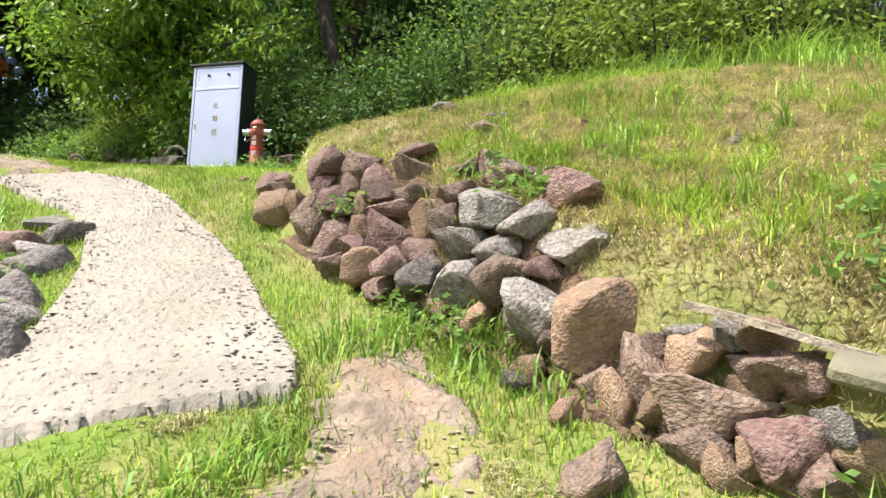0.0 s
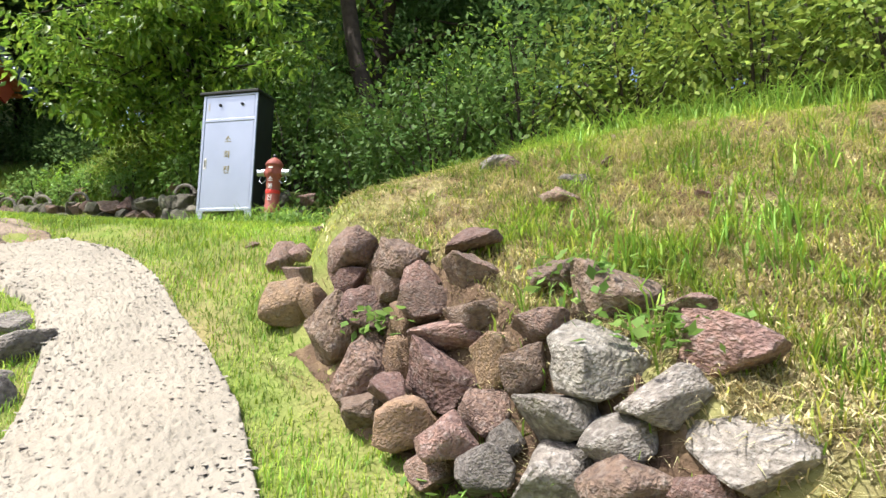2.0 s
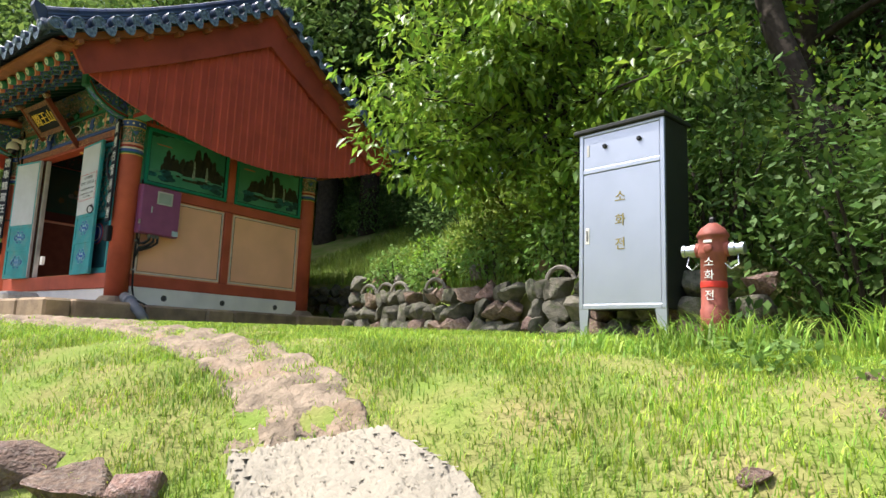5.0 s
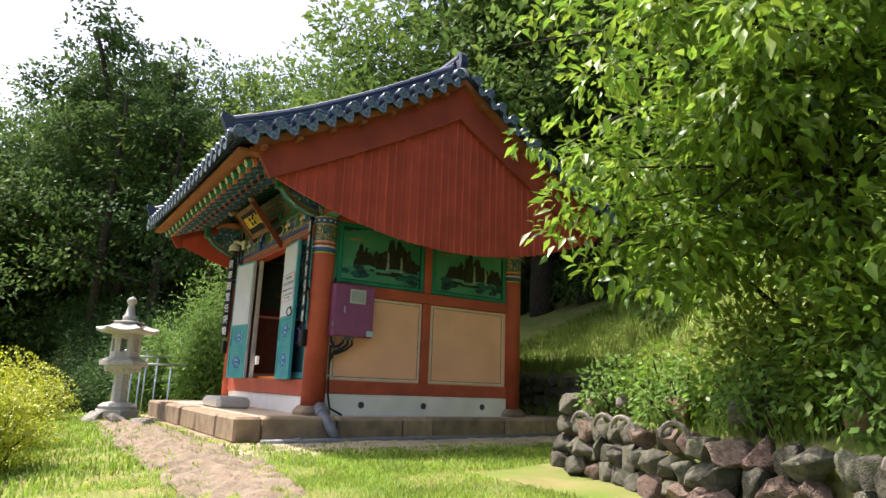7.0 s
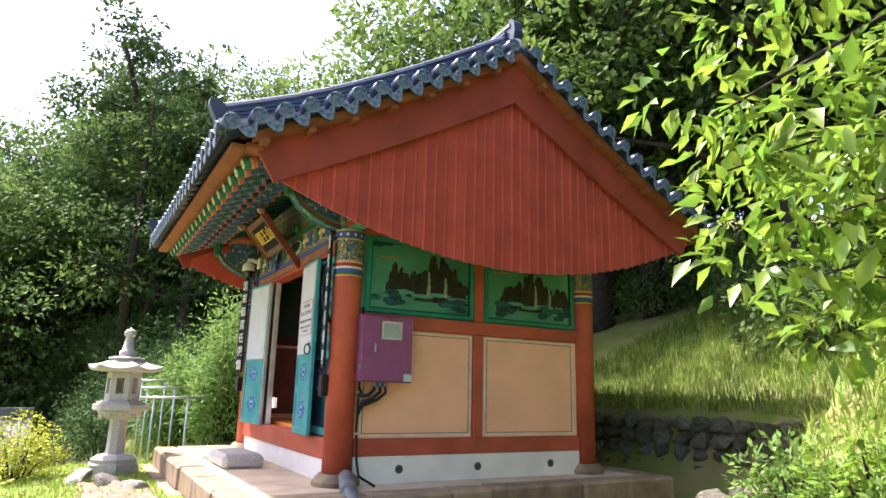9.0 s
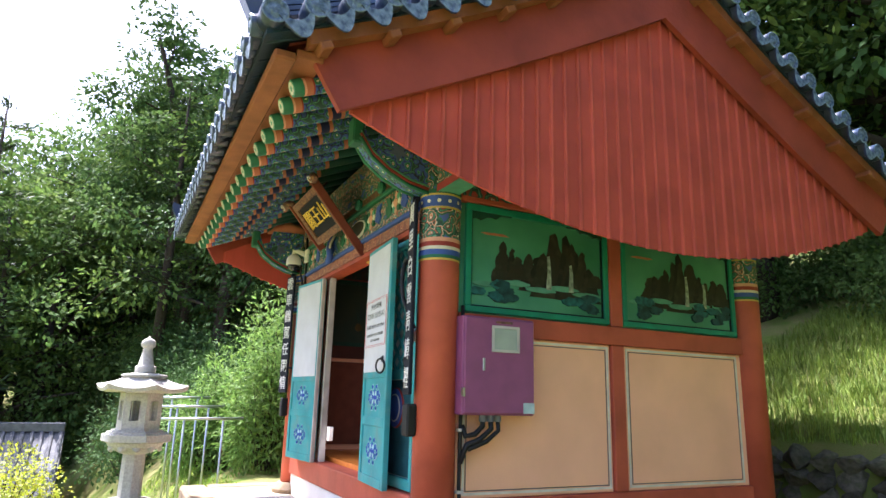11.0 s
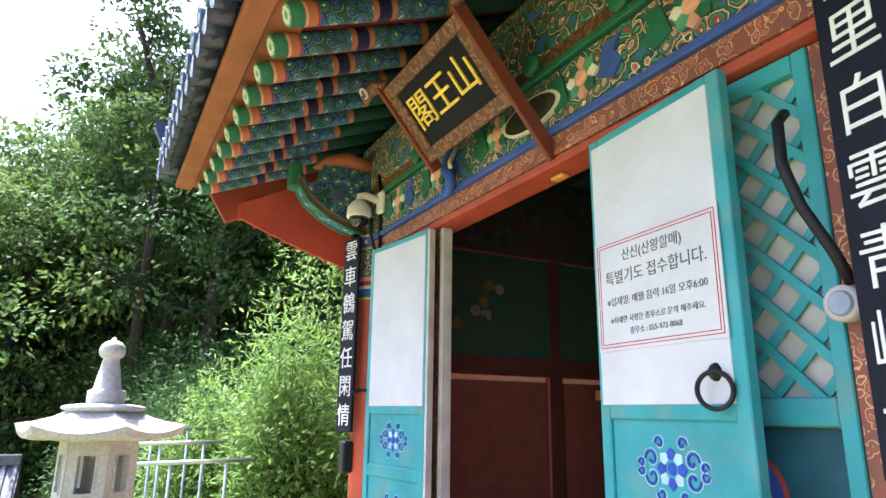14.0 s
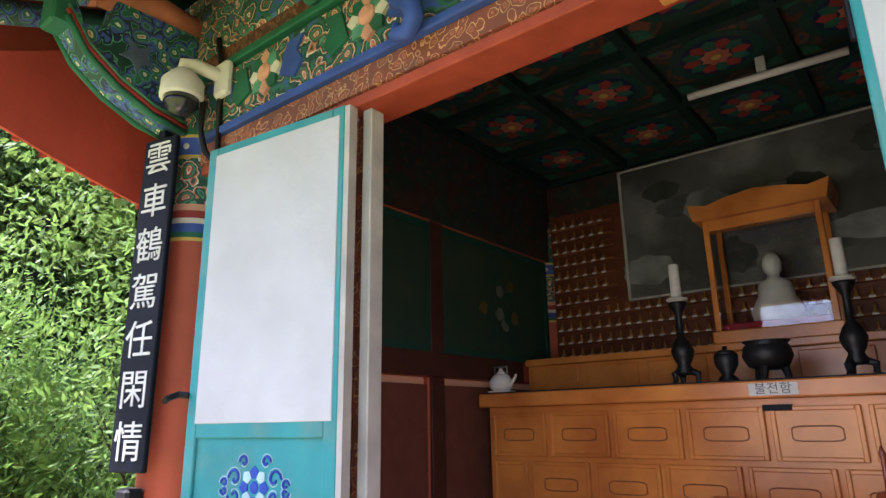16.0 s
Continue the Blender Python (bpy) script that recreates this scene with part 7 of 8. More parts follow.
for sx in (-1, 1):
    nm = Matrix.Translation((0, 0, 0.41)) @ Matrix.Rotation(sx * math.pi / 2, 4, "Y")
    oz = part("outlet", lathe([(0.048, 0.06), (0.048, 0.10), (0.04, 0.105)], 18, None, nm), M_HYD, hyd, "", True)
    part("cap", lathe([(0.038, 0.10), (0.043, 0.105), (0.043, 0.135), (0.034, 0.14), (0.034, 0.17), (0.04, 0.172), (0.04, 0.19), (0.03, 0.195)], 16, None, nm), M_STEEL, oz, "bright steel hose cap")
    part("chain", tube([(sx * 0.15, 0.0, 0.38), (sx * 0.16, -0.02, 0.31), (sx * 0.12, -0.04, 0.28), (sx * 0.08, -0.03, 0.32)], 0.004, 5), M_STEEL, oz)
part("front_nub", lathe([(0.03, 0.07), (0.03, 0.095), (0.02, 0.10)], 14, None, Matrix.Translation((0, 0, 0.41)) @ Matrix.Rotation(math.pi / 2, 4, "X")), M_HYD, hyd, "", True)
for k, ch in enumerate("소화전"):
    letters("lettering", ch, 0.068, M_INK, hyd, Matrix.Translation((0, -0.084, 0.32 - 0.082 * k - (0.045 if k == 2 else 0))) @ NX, 0.002)
part("plate", box(-0.025, 0.025, -0.10, -0.09, 0.445, 0.462), M_INK, hyd)

# ---- stone lantern ----


def lantern(m):
    lan = thing("stone_lantern", "pale granite lantern with a hexagonal roof", "stone lantern", m=m)
    part("foot_slab", lathe([(0.36, -0.15), (0.36, 0.05), (0.34, 0.07)], 6), M_GRANITE, lan)
    part("lotus_base", lathe([(0.30, 0.07), (0.31, 0.12), (0.24, 0.17), (0.14, 0.19)], 12), M_GRANITE, lan)
    part("shaft", lathe([(0.125, 0.19), (0.12, 0.66)], 8), M_GRANITE, lan)
    part("lotus_top", lathe([(0.13, 0.66), (0.20, 0.69), (0.28, 0.74), (0.31, 0.785)], 16), M_GRANITE, lan)
    for k in range(10):
        part("lotus_petal", lathe([(0.05, -0.02), (0.045, 0.012), (0.02, 0.022)], 8), M_GRANITE, lan, "", True, Matrix.Rotation(k * math.pi / 5, 4, "Z") @ Matrix.Translation((0.262, 0, 0.735)) @ Matrix.Rotation(radians(65), 4, "Y"))
    hx = Matrix.Rotation(0.2, 4, "Z")
    part("hexagon_slab", lathe([(0.34, 0.787), (0.385, 0.80), (0.385, 0.875), (0.335, 0.885), (0.335, 0.905), (0.285, 0.912), (0.285, 0.93)], 6, None, hx), M_GRANITE, lan, "stepped hexagonal slab")
    for k in range(6):
        face_m = hx @ Matrix.Rotation(math.pi / 6 + k * math.pi / 3, 4, "Z")
        bm = bmesh.new()
        for y0, y1, z0, z1 in ((-0.122, -0.05, 0.93, 1.335), (0.05, 0.122, 0.93, 1.335), (-0.05, 0.05, 0.93, 1.03), (-0.05, 0.05, 1.25, 1.335)):
            add_box(bm, 0.165, 0.205, y0, y1, z0, z1)
        part("chamber_face", bm, M_GRANITE, lan, "", False, face_m)
        bm = bmesh.new()
        for y0, y1, z0, z1 in ((-0.062, -0.05, 1.02, 1.26), (0.05, 0.062, 1.02, 1.26), (-0.05, 0.05, 1.02, 1.03), (-0.05, 0.05, 1.25, 1.26)):
            add_box(bm, 0.2055, 0.212, y0, y1, z0, z1)
        part("window_moulding", bm, M_GRANITE, lan, "", False, face_m)
    # roof: six concave slopes whose rim rises at the corners
    bm = bmesh.new()
    rings = []
    for r, z, lift in ((0.22, 1.337, 0), (0.44, 1.345, 0.01), (0.50, 1.36, 0.02), (0.515, 1.40, 0.03), (0.40, 1.435, 0.015), (0.30, 1.475, 0.005), (0.22, 1.52, 0)):
        ring = []
        for k in range(36):
            a = 2 * math.pi * k / 36
            q = math.cos(math.pi / 6) / math.cos((a % (math.pi / 3)) - math.pi / 6)
            corner = (q - math.cos(math.pi / 6)) / (1 - math.cos(math.pi / 6))
            ring.append(bm.verts.new((r * q * math.cos(a + 0.2), r * q * math.sin(a + 0.2), z + lift * (1.6 * corner - 0.4))))
        rings.append(ring)
    for r0, r1 in zip(rings, rings[1:]):
        for k in range(36):
            bm.faces.new((r0[k], r0[(k + 1) % 36], r1[(k + 1) % 36], r1[k]))
    bm.faces.new(rings[0][::-1])
    bm.faces.new(rings[-1])
    part("roof", bm, M_GRANITE, lan, "flared hexagonal stone roof")
    part("collar", lathe([(0.22, 1.515), (0.25, 1.53), (0.24, 1.55), (0.13, 1.565)], 20), M_GRANITE, lan, "", True)
    for k in range(12):
        part("collar_petal", lathe([(0.06, 0.0), (0.05, 0.012), (0.02, 0.018)], 8), M_GRANITE, lan, "", True, Matrix.Rotation(k * math.pi / 6, 4, "Z") @ Matrix.Translation((0.195, 0, 1.535)))
    part("finial", lathe([(0.112, 1.56), (0.115, 1.58), (0.115, 1.645), (0.095, 1.655), (0.085, 1.66), (0.052, 1.84), (0.05, 1.855), (0.075, 1.875), (0.083, 1.905), (0.075, 1.94), (0.05, 1.965), (0.018, 1.98), (0.006, 2.0)], 18), M_GRANITE, lan, "turned stone finial", True)
    return lan


lantern(Matrix.Translation((-13.97, 6.20, 3.26)) @ Matrix.Scale(0.965, 4))
for x, y, s in ((-13.3, 5.75, 0.5), (-12.8, 6.05, 0.42), (-12.4, 6.30, 0.36)):
    o = stone(x, y, 3.2, s * 1.3, s, 0.18, None, 1, "", "flat_stone")
    tagged(o, "flat stepping stone by the stone lantern", "stone", "stepping stones")

# railing beyond the lantern
rail = thing("handrail", "galvanised steel pipe handrail on thin posts", "railing", m=Matrix.Translation((-19.0, 7.2, 0)))
for dx, y0, y1, zt in ((1.4, -0.41, 0.91, 4.14), (0.6, -0.38, 0.72, 4.32), (-0.2, -0.36, 0.60, 4.47)):
    part("top_rail", tube([(dx, y0, zt - 0.01), (dx, y1, zt + 0.01)], 0.024, 8), M_STEEL, rail, "", True)
    for py in (y0 + 0.27 * (y1 - y0), y0 + 0.75 * (y1 - y0)):
        part("post", tube([(dx, py, 2.2), (dx, py, zt - 0.01)], 0.018, 8), M_STEEL, rail, "", True)

# lower hall roof beyond
lower = thing("lower_house", "tiled roof of a house lower on the hillside", "house", m=Matrix.Translation((-31.5, 1.2, -0.97)) @ Matrix.Rotation(radians(90), 4, "Z"))
hb = land1(-31.5, 1.2)
part("wall", box(-3.0, 3.0, -2.0, 2.0, hb - 1.0, 2.6), M_ORANGE, lower)
rf = part("roof", prism([(-3.0, 2.45), (0, 4.15), (3.0, 2.45), (3.0, 2.3), (0, 4.0), (-3.0, 2.3)], 8.0, Matrix(((0, 0, 1, -4.0), (1, 0, 0, 0), (0, 1, 0, 0), (0, 0, 0, 1)))), mat("grey_roof_tile", (0.16, 0.16, 0.165), 0.7, vary=0.15, bump=0.2), lower, "grey tiled roof")
bm = bmesh.new()
for k in range(30):
    x = -3.9 + 7.8 * k / 29
    for s in (-1, 1):
        tube([(x, s * 3.0, 2.47), (x, 0, 4.17)], 0.07, 6, bm)
part("cover_tiles", bm, MATS["grey_roof_tile"], rf)
part("ridge", box(-4.0, 4.0, -0.16, 0.16, 4.12, 4.42, 0.03), MATS["grey_roof_tile"], rf)

# ---- plants ----


def leaf_mesh(name, pts, out, size, material, rng, aspect=0.5, droop=0.25, fold=False, jitter=0.6):
    """Leaves as small folded blades at pts; out gives each leaf's rough way of pointing."""
    n = len(pts)
    d = out + rng.normal(0, jitter, (n, 3)) * 0.6
    d[:, 2] -= droop
    d /= np.linalg.norm(d, axis=1, keepdims=True) + 1e-9
    up = rng.normal(0, 0.35, (n, 3)) + np.array([0, 0, 0.8]) + 0.5 * out
    side = np.cross(d, up)
    side /= np.linalg.norm(side, axis=1, keepdims=True) + 1e-9
    nor = np.cross(side, d)
    L = (size * rng.uniform(0.6, 1.25, n))[:, None]
    W = L * aspect * 0.5
    if fold:
        v = np.stack([pts, pts + d * L * 0.42 + side * W + nor * W * 0.45, pts + d * L * 0.45, pts + d * L * 0.42 - side * W + nor * W * 0.45, pts + d * L - nor * L * 0.10], 1).reshape(-1, 3)
        i = np.arange(n)[:, None] * 5
        f = np.concatenate([i + np.array([[0, 2, 1]]), i + np.array([[1, 2, 4]]), i + np.array([[0, 3, 2]]), i + np.array([[3, 4, 2]])], 1).reshape(-1, 3)
    else:
        v = np.stack([pts, pts + d * L * 0.45 + side * W, pts + d * L, pts + d * L * 0.45 - side * W], 1).reshape(-1, 3)
        i = np.arange(n)[:, None] * 4
        f = np.concatenate([i + np.array([[0, 1, 2]]), i + np.array([[0, 2, 3]])], 1).reshape(-1, 3)
    return mesh_np(name, v, f, material)


def crown_points(rng, blobs, per, shell=0.5):
    """Points and outward ways in a set of ellipsoidal clumps (x, y, z, rx, ry, rz)."""
    P_, O_ = [], []
    for b in blobs:
        k = max(8, int(per))
        u = rng.normal(0, 1, (k, 3))
        u /= np.linalg.norm(u, axis=1, keepdims=True)
        r = rng.uniform(shell, 1.0, (k, 1)) ** 0.6
        P_.append(np.array(b[:3]) + u * r * np.array(b[3:6]))
        O_.append(u)
    return np.concatenate(P_), np.concatenate(O_)


def limb_tree(rng, height, spread, trunk_r, n_limb, first, up=0.5):
    """Trunk and limbs: bmesh, and the limb tips with their ways."""
    bm = bmesh.new()
    bend = rng.normal(0, 0.05 * height, 2)
    top = np.array([bend[0], bend[1], height * 0.86])
    spine = [np.array([bend[0] * q * q, bend[1] * q * q, height * 0.86 * q]) for q in np.linspace(0, 1, 7)]
    spine[0][2] = -0.4
    tube([tuple(p) for p in spine], [trunk_r * (1.25 - 1.05 * q) for q in np.linspace(0, 1, 7)], 8, bm)
    tips = []
    for k in range(n_limb):
        q = first + (0.97 - first) * (k + rng.random()) / n_limb
        p0 = np.array([bend[0] * q * q, bend[1] * q * q, height * 0.86 * q])
        a = k * 2.4 + rng.random()
        ln = spread * (1.05 - 0.55 * abs(q - 0.45)) * rng.uniform(0.7, 1.1)
        w = np.array([math.cos(a), math.sin(a), up * rng.uniform(0.5, 1.3)])
        p1, p2 = p0 + w * ln * 0.5 + rng.normal(0, 0.06 * ln, 3), p0 + w * ln + np.array([0, 0, -0.08 * ln])
        r = trunk_r * (1.15 - q) * 0.5
        tube([tuple(p0), tuple(p1), tuple(p2)], [r, r * 0.6, r * 0.22], 6, bm)
        tips += [(p1, ln * 0.42), (p2, ln * 0.5)]
    tips.append((top, spread * 0.4))
    return bm, tips


def broad_tree(name, seed, height, spread, n_limb, leaves, leaf, material, label, first=0.35, flat=0.62, fold=False, droop=0.25, trunk_r=None):
    rng = np.random.default_rng(seed)
    bm, tips = limb_tree(rng, height, spread, trunk_r or height * 0.022, n_limb, first)
    t = thing(name, label, "tree")
    part("trunk", bm, M_BARK, t, "dark furrowed trunk", True)
    blobs = []
    for p, r in tips:
        for k in range(3):
            o = rng.normal(0, 0.45 * r, 3)
            blobs.append((*(p + o), r * rng.uniform(0.5, 0.85), r * rng.uniform(0.5, 0.85), r * flat * rng.uniform(0.4, 0.7)))
    pts, out = crown_points(rng, blobs, leaves / len(blobs))
    cr_ = new("crown", leaf_mesh("crown", pts, out, leaf, material, rng, 0.55, droop, fold))
    cr_.parent = t
    return t


def conifer(name, seed, height, spread, leaves, material, label, first=0.25):
    rng = np.random.default_rng(seed)
    t = thing(name, label, "tree")
    bm = bmesh.new()
    tube([(0, 0, -0.4), (0.1, 0, height * 0.5), (0, 0.1, height)], [height * 0.018, height * 0.011, 0.015], 8, bm)
    P_, O_ = [], []
    n = 34
    for k in range(n):
        q = first + (0.98 - first) * k / n
        a = k * 2.4 + rng.random()
        ln = spread * (1.1 - q) ** 0.8 * rng.uniform(0.55, 1.1)
        w = np.array([math.cos(a), math.sin(a), 0.12])
        p0 = np.array([0, 0, height * q])
        tube([tuple(p0), tuple(p0 + w * ln)], [0.05 * (1.1 - q) + 0.01, 0.008], 5, bm)
        m_ = max(10, int(leaves / n * (1.4 - q)))
        s_ = rng.uniform(0.15, 1.0, (m_, 1))
        P_.append(p0 + w * ln * s_ + rng.normal(0, 0.10 * ln + 0.05, (m_, 3)) * np.array([1, 1, 0.5]))
        O_.append(np.tile(w, (m_, 1)))
    part("trunk", bm, M_BARK, t, "", True)
    c = new("crown", leaf_mesh("crown", np.concatenate(P_), np.concatenate(O_), 0.30, material, rng, 0.17, 0.0))
    c.parent = t
    return t


def place(src, x, y, rot, sc, dz=0.0):
    return copy_thing(src, Matrix.Translation((x, y, land1(x, y) + dz)) @ Matrix.Rotation(rot, 4, "Z") @ Matrix.Scale(sc, 4))


def set_at(t, x, y, rot=0.0, sc=1.0, dz=0.0):
    t.matrix_world = Matrix.Translation((x, y, land1(x, y) + dz)) @ Matrix.Rotation(rot, 4, "Z") @ Matrix.Scale(sc, 4)


FR = random.Random(31)
tA = broad_tree("forest_tree", 1, 11.0, 3.4, 13, 9000, 0.21, M_FOREST, "tall broadleaf forest tree in full summer leaf", 0.25)
tB = broad_tree("forest_tree", 2, 9.0, 3.6, 12, 9000, 0.19, mat("forest_leaf_light", (0.17, 0.27, 0.058), 0.7, vary=0.2, island=0.22, trans=0.40, spec=0.12), "spreading light green broadleaf forest tree", 0.2)
# leaf colour of tC is darkened to stand for the wood's shade
tC = broad_tree("forest_tree", 3, 13.0, 3.0, 15, 9000, 0.22, mat("forest_leaf_dark", (0.07, 0.135, 0.04), 0.75, vary=0.2, island=0.22, trans=0.2, spec=0.1), "tall forest tree on the hillside, shade in its dark leaf colour", 0.2)
tP = conifer("pine_tree", 4, 15.0, 2.6, 5200, M_PINE, "tall dark pine standing above the wood", 0.3)
spots = []
for t_, lo, hi, n, a0, a1 in ((tA, 15, 48, 26, 120, 196), (tB, 15, 40, 20, 122, 194), (tC, 14, 50, 24, 112, 190), (tP, 24, 46, 7, 150, 184)):
    first_one = True
    for k in range(n):
        for tr in range(30):
            a = radians(FR.uniform(a0, a1))
            r = math.sqrt(FR.uniform(lo * lo, hi * hi))
            x, y = -10 + r * math.cos(a), 7.0 + r * math.sin(a)
            low_view = a > radians(176)
            if (low_view and r < 24) or (x > -38 and y < 7.2):
                continue
            if all((x - p) ** 2 + (y - q) ** 2 > 5.5 for p, q in spots):
                break
        spots.append((x, y))
        sc = FR.uniform(0.8, 1.2) * (0.85 if t_ is tP else 1)
        if first_one:
            set_at(t_, x, y, FR.random() * 6, sc, -0.2)
            first_one = False
        else:
            place(t_, x, y, FR.random() * 6, sc, -0.2)
for x, y, top in ((-33.0, 7.8, 20.8), (-35.5, 10.3, 22.9), (-36.0, 1.3, 20.0), (-44.0, 14.0, 25.0)):
    place(tP, x, y, FR.random() * 6, (top - land1(x, y)) / 15.0, -0.2)
for k in range(30):
    place(FR.choice((tA, tB, tA, tC)), -38.5 - 14 * FR.random(), -12 + 24 * (k + FR.random()) / 30, FR.random() * 6, FR.uniform(1.25, 1.6), -0.3)
for x, y, sc in ((-36.0, 14.0, 1.25), (-38.0, 16.0, 1.35), (-34.0, 17.6, 1.3), (-41.0, 11.4, 1.3), (-31.0, 19.5, 1.3)):
    place(FR.choice((tA, tB)), x, y, FR.random() * 6, sc, -0.3)
# the wood behind the bank
for k in range(34):
    a = FR.random()
    x, y = -12 + 26 * (k + FR.random()) / 34, 13.5 + 9 * FR.random() + max(0, -(k - 10)) * 0.2
    y += 6.0 if x < -4.5 else 0.0
    place(FR.choice((tA, tC, tC)), x, y, FR.random() * 6, FR.uniform(0.7, 1.0), -0.3)
for k in range(16):
    place(FR.choice((tA, tC, tB)), -23 + 0.95 * k, (15.0 if k < 10 else 18.0) + 4 * FR.random(), FR.random() * 6, FR.uniform(1.05, 1.3), -0.3)
for x, y in ((2.5, 9.2), (4.6, 8.0), (6.5, 6.0), (7.5, 9.5), (0.5, 10.8), (-2.0, 11.5), (-1.0, 14.5), (-0.2, 17.0)):
    place(tC, x, y, FR.random() * 6, 0.6, -0.4)
lean = thing("leaning_trunk", "dark leaning tree trunk rising out of the shrubs", "tree", m=Matrix.Translation((-1.9, 9.6, land1(-1.9, 9.6))))
part("trunk", tube([(0.5, 0, -0.3), (0.25, 0.05, 1.0), (-0.1, 0.2, 2.2), (-0.35, 0.3, 3.6), (-0.4, 0.3, 6.0)], [0.16, 0.13, 0.12, 0.11, 0.06], 10), M_BARK, lean, "", True)
rngL = np.random.default_rng(77)
pts, out = crown_points(rngL, [(-0.4 + rngL.normal(0, 0.9), 0.3 + rngL.normal(0, 0.9), 4.6 + rngL.normal(0, 0.8), 0.7, 0.7, 0.35) for k in range(26)], 110)
o = new("crown", leaf_mesh("crown", pts, out, 0.15, M_LEAF, rngL, 0.5))
o.parent = lean

# the broadleaf tree that hangs over the low wall
rngT = np.random.default_rng(12)
near = thing("broadleaf_tree", "leafy tree with long fresh green leaves overhanging the wall", "tree", m=Matrix.Translation((-4.2, 9.5, land1(-4.2, 9.5))))
bm = bmesh.new()
tube([(0, 0, -0.4), (0.1, -0.1, 1.0), (0.05, -0.3, 2.2), (-0.1, -0.4, 3.6), (0, -0.3, 5.2)], [0.15, 0.12, 0.10, 0.07, 0.03], 10, bm)
blobs = []
for k in range(34):
    a = rngT.uniform(0, 6.28)
    z0 = rngT.uniform(0.9, 4.6)
    ln = rngT.uniform(1.2, 2.3) * (1.15 - 0.12 * z0)
    w = np.array([math.cos(a), math.sin(a) * 1.05 - 0.15, rngT.uniform(0.0, 0.55)])
    p0 = np.array([0.05, -0.25, z0])
    p1, p2 = p0 + w * ln * 0.55, p0 + w * ln + np.array([0, 0, -0.22 * ln])
    tube([tuple(p0), tuple(p1), tuple(p2)], [0.035, 0.02, 0.006], 5, bm)
    for q in (0.45, 0.7, 0.95, 1.0):
        c = p0 + (p2 - p0) * q + rngT.normal(0, 0.16, 3)
        blobs.append((*c, 0.36, 0.36, 0.20))
zb = land1(-4.2, 9.5)
low_blobs = []
for k in range(22):
    z0 = rngT.uniform(4.4, 7.2) - zb
    p0 = np.array([rngT.uniform(-0.6, 0.6), -0.2, z0])
    p2 = np.array([rngT.uniform(-1.4, 1.9), rngT.uniform(-2.4, -1.1), z0 + rngT.uniform(-0.9, 0.5)])
    p1 = (p0 + p2) / 2 + np.array([0, 0, 0.25])
    tube([tuple(p0), tuple(p1), tuple(p2)], [0.025, 0.015, 0.005], 5, bm)
    for q in (0.3, 0.5, 0.7, 0.85, 1.0):
        low_blobs.append((*(p0 * (1 - q) ** 2 + 2 * p1 * q * (1 - q) + p2 * q * q + rngT.normal(0, 0.10, 3)), 0.28, 0.28, 0.15))
for k in range(16):
    z0 = rngT.uniform(4.7, 6.2) - zb
    p0 = np.array([rngT.uniform(-0.8, 0.2), -0.5, z0])
    p2 = np.array([rngT.uniform(-0.9, 0.5), rngT.uniform(-2.2, -1.2), z0 + rngT.uniform(-0.4, 0.2)])
    p1 = (p0 + p2) / 2 + np.array([0, 0, 0.2])
    tube([tuple(p0), tuple(p1), tuple(p2)], [0.02, 0.012, 0.004], 5, bm)
    for q in (0.3, 0.5, 0.7, 0.85, 1.0):
        low_blobs.append((*(p0 * (1 - q) ** 2 + 2 * p1 * q * (1 - q) + p2 * q * q + rngT.normal(0, 0.10, 3)), 0.28, 0.28, 0.15))
part("trunk", bm, M_BARK, near, "", True)
pts, out = crown_points(rngT, blobs, 76, 0.2)
pts2, out2 = crown_points(rngT, low_blobs, 44, 0.2)
pts, out = np.concatenate([pts, pts2]), np.concatenate([out, out2])
# the crown's underside rises towards the shrine
keep = pts[:, 0] - 4.2 > np.interp(pts[:, 2] + zb, [4.2, 4.5, 5.0], [-4.8, -5.35, -6.2]) - 0.72 * (pts[:, 1] + 9.5 - 8.2)
pts, out = pts[keep], out[keep]
o = new("crown", leaf_mesh("crown", pts, out, 0.12, M_LEAF, rngT, 0.44, 0.45, True))
o.parent = near


def bush(name, label, x, y, r, h, leaves, leaf, material, seed, lumps=12, dz=0.0, aspect=0.5, tight=False, cat="shrub", split=False):
    rng = np.random.default_rng(seed)
    t = thing(name, label, cat, m=Matrix.Translation((x, y, land1(x, y) + dz)))
    bm = bmesh.new()
    blobs = []
    for k in range(lumps):
        a = k * 2.4
        q = math.sqrt((k + 0.5) / lumps)
        px, py = r * 0.75 * q * math.cos(a), r * 0.75 * q * math.sin(a)
        pz = h * (0.35 + 0.4 * (1 - q * q)) * (1 if tight else rng.uniform(0.6, 1.3))
        tube([(px * 0.2, py * 0.2, -0.1), (px * 0.6, py * 0.6, pz * 0.6), (px, py, pz)], [0.02, 0.012, 0.004], 5, bm)
        if split:
            part("stem", bm, M_BARK, t)
            bm = bmesh.new()
        blobs.append((px, py, pz, r * 0.42, r * 0.42, h * 0.32))
        blobs.append((px, py, pz * 0.55, r * 0.42, r * 0.42, h * 0.28))
    if split:
        bm.free()
    else:
        part("stem", bm, M_BARK, t)
    pts, out = crown_points(rng, blobs, leaves / len(blobs), 0.75 if tight else 0.3)
    o = new("leaves", leaf_mesh("leaves", pts, out, leaf, material, rng, aspect))
    o.parent = t
    return t


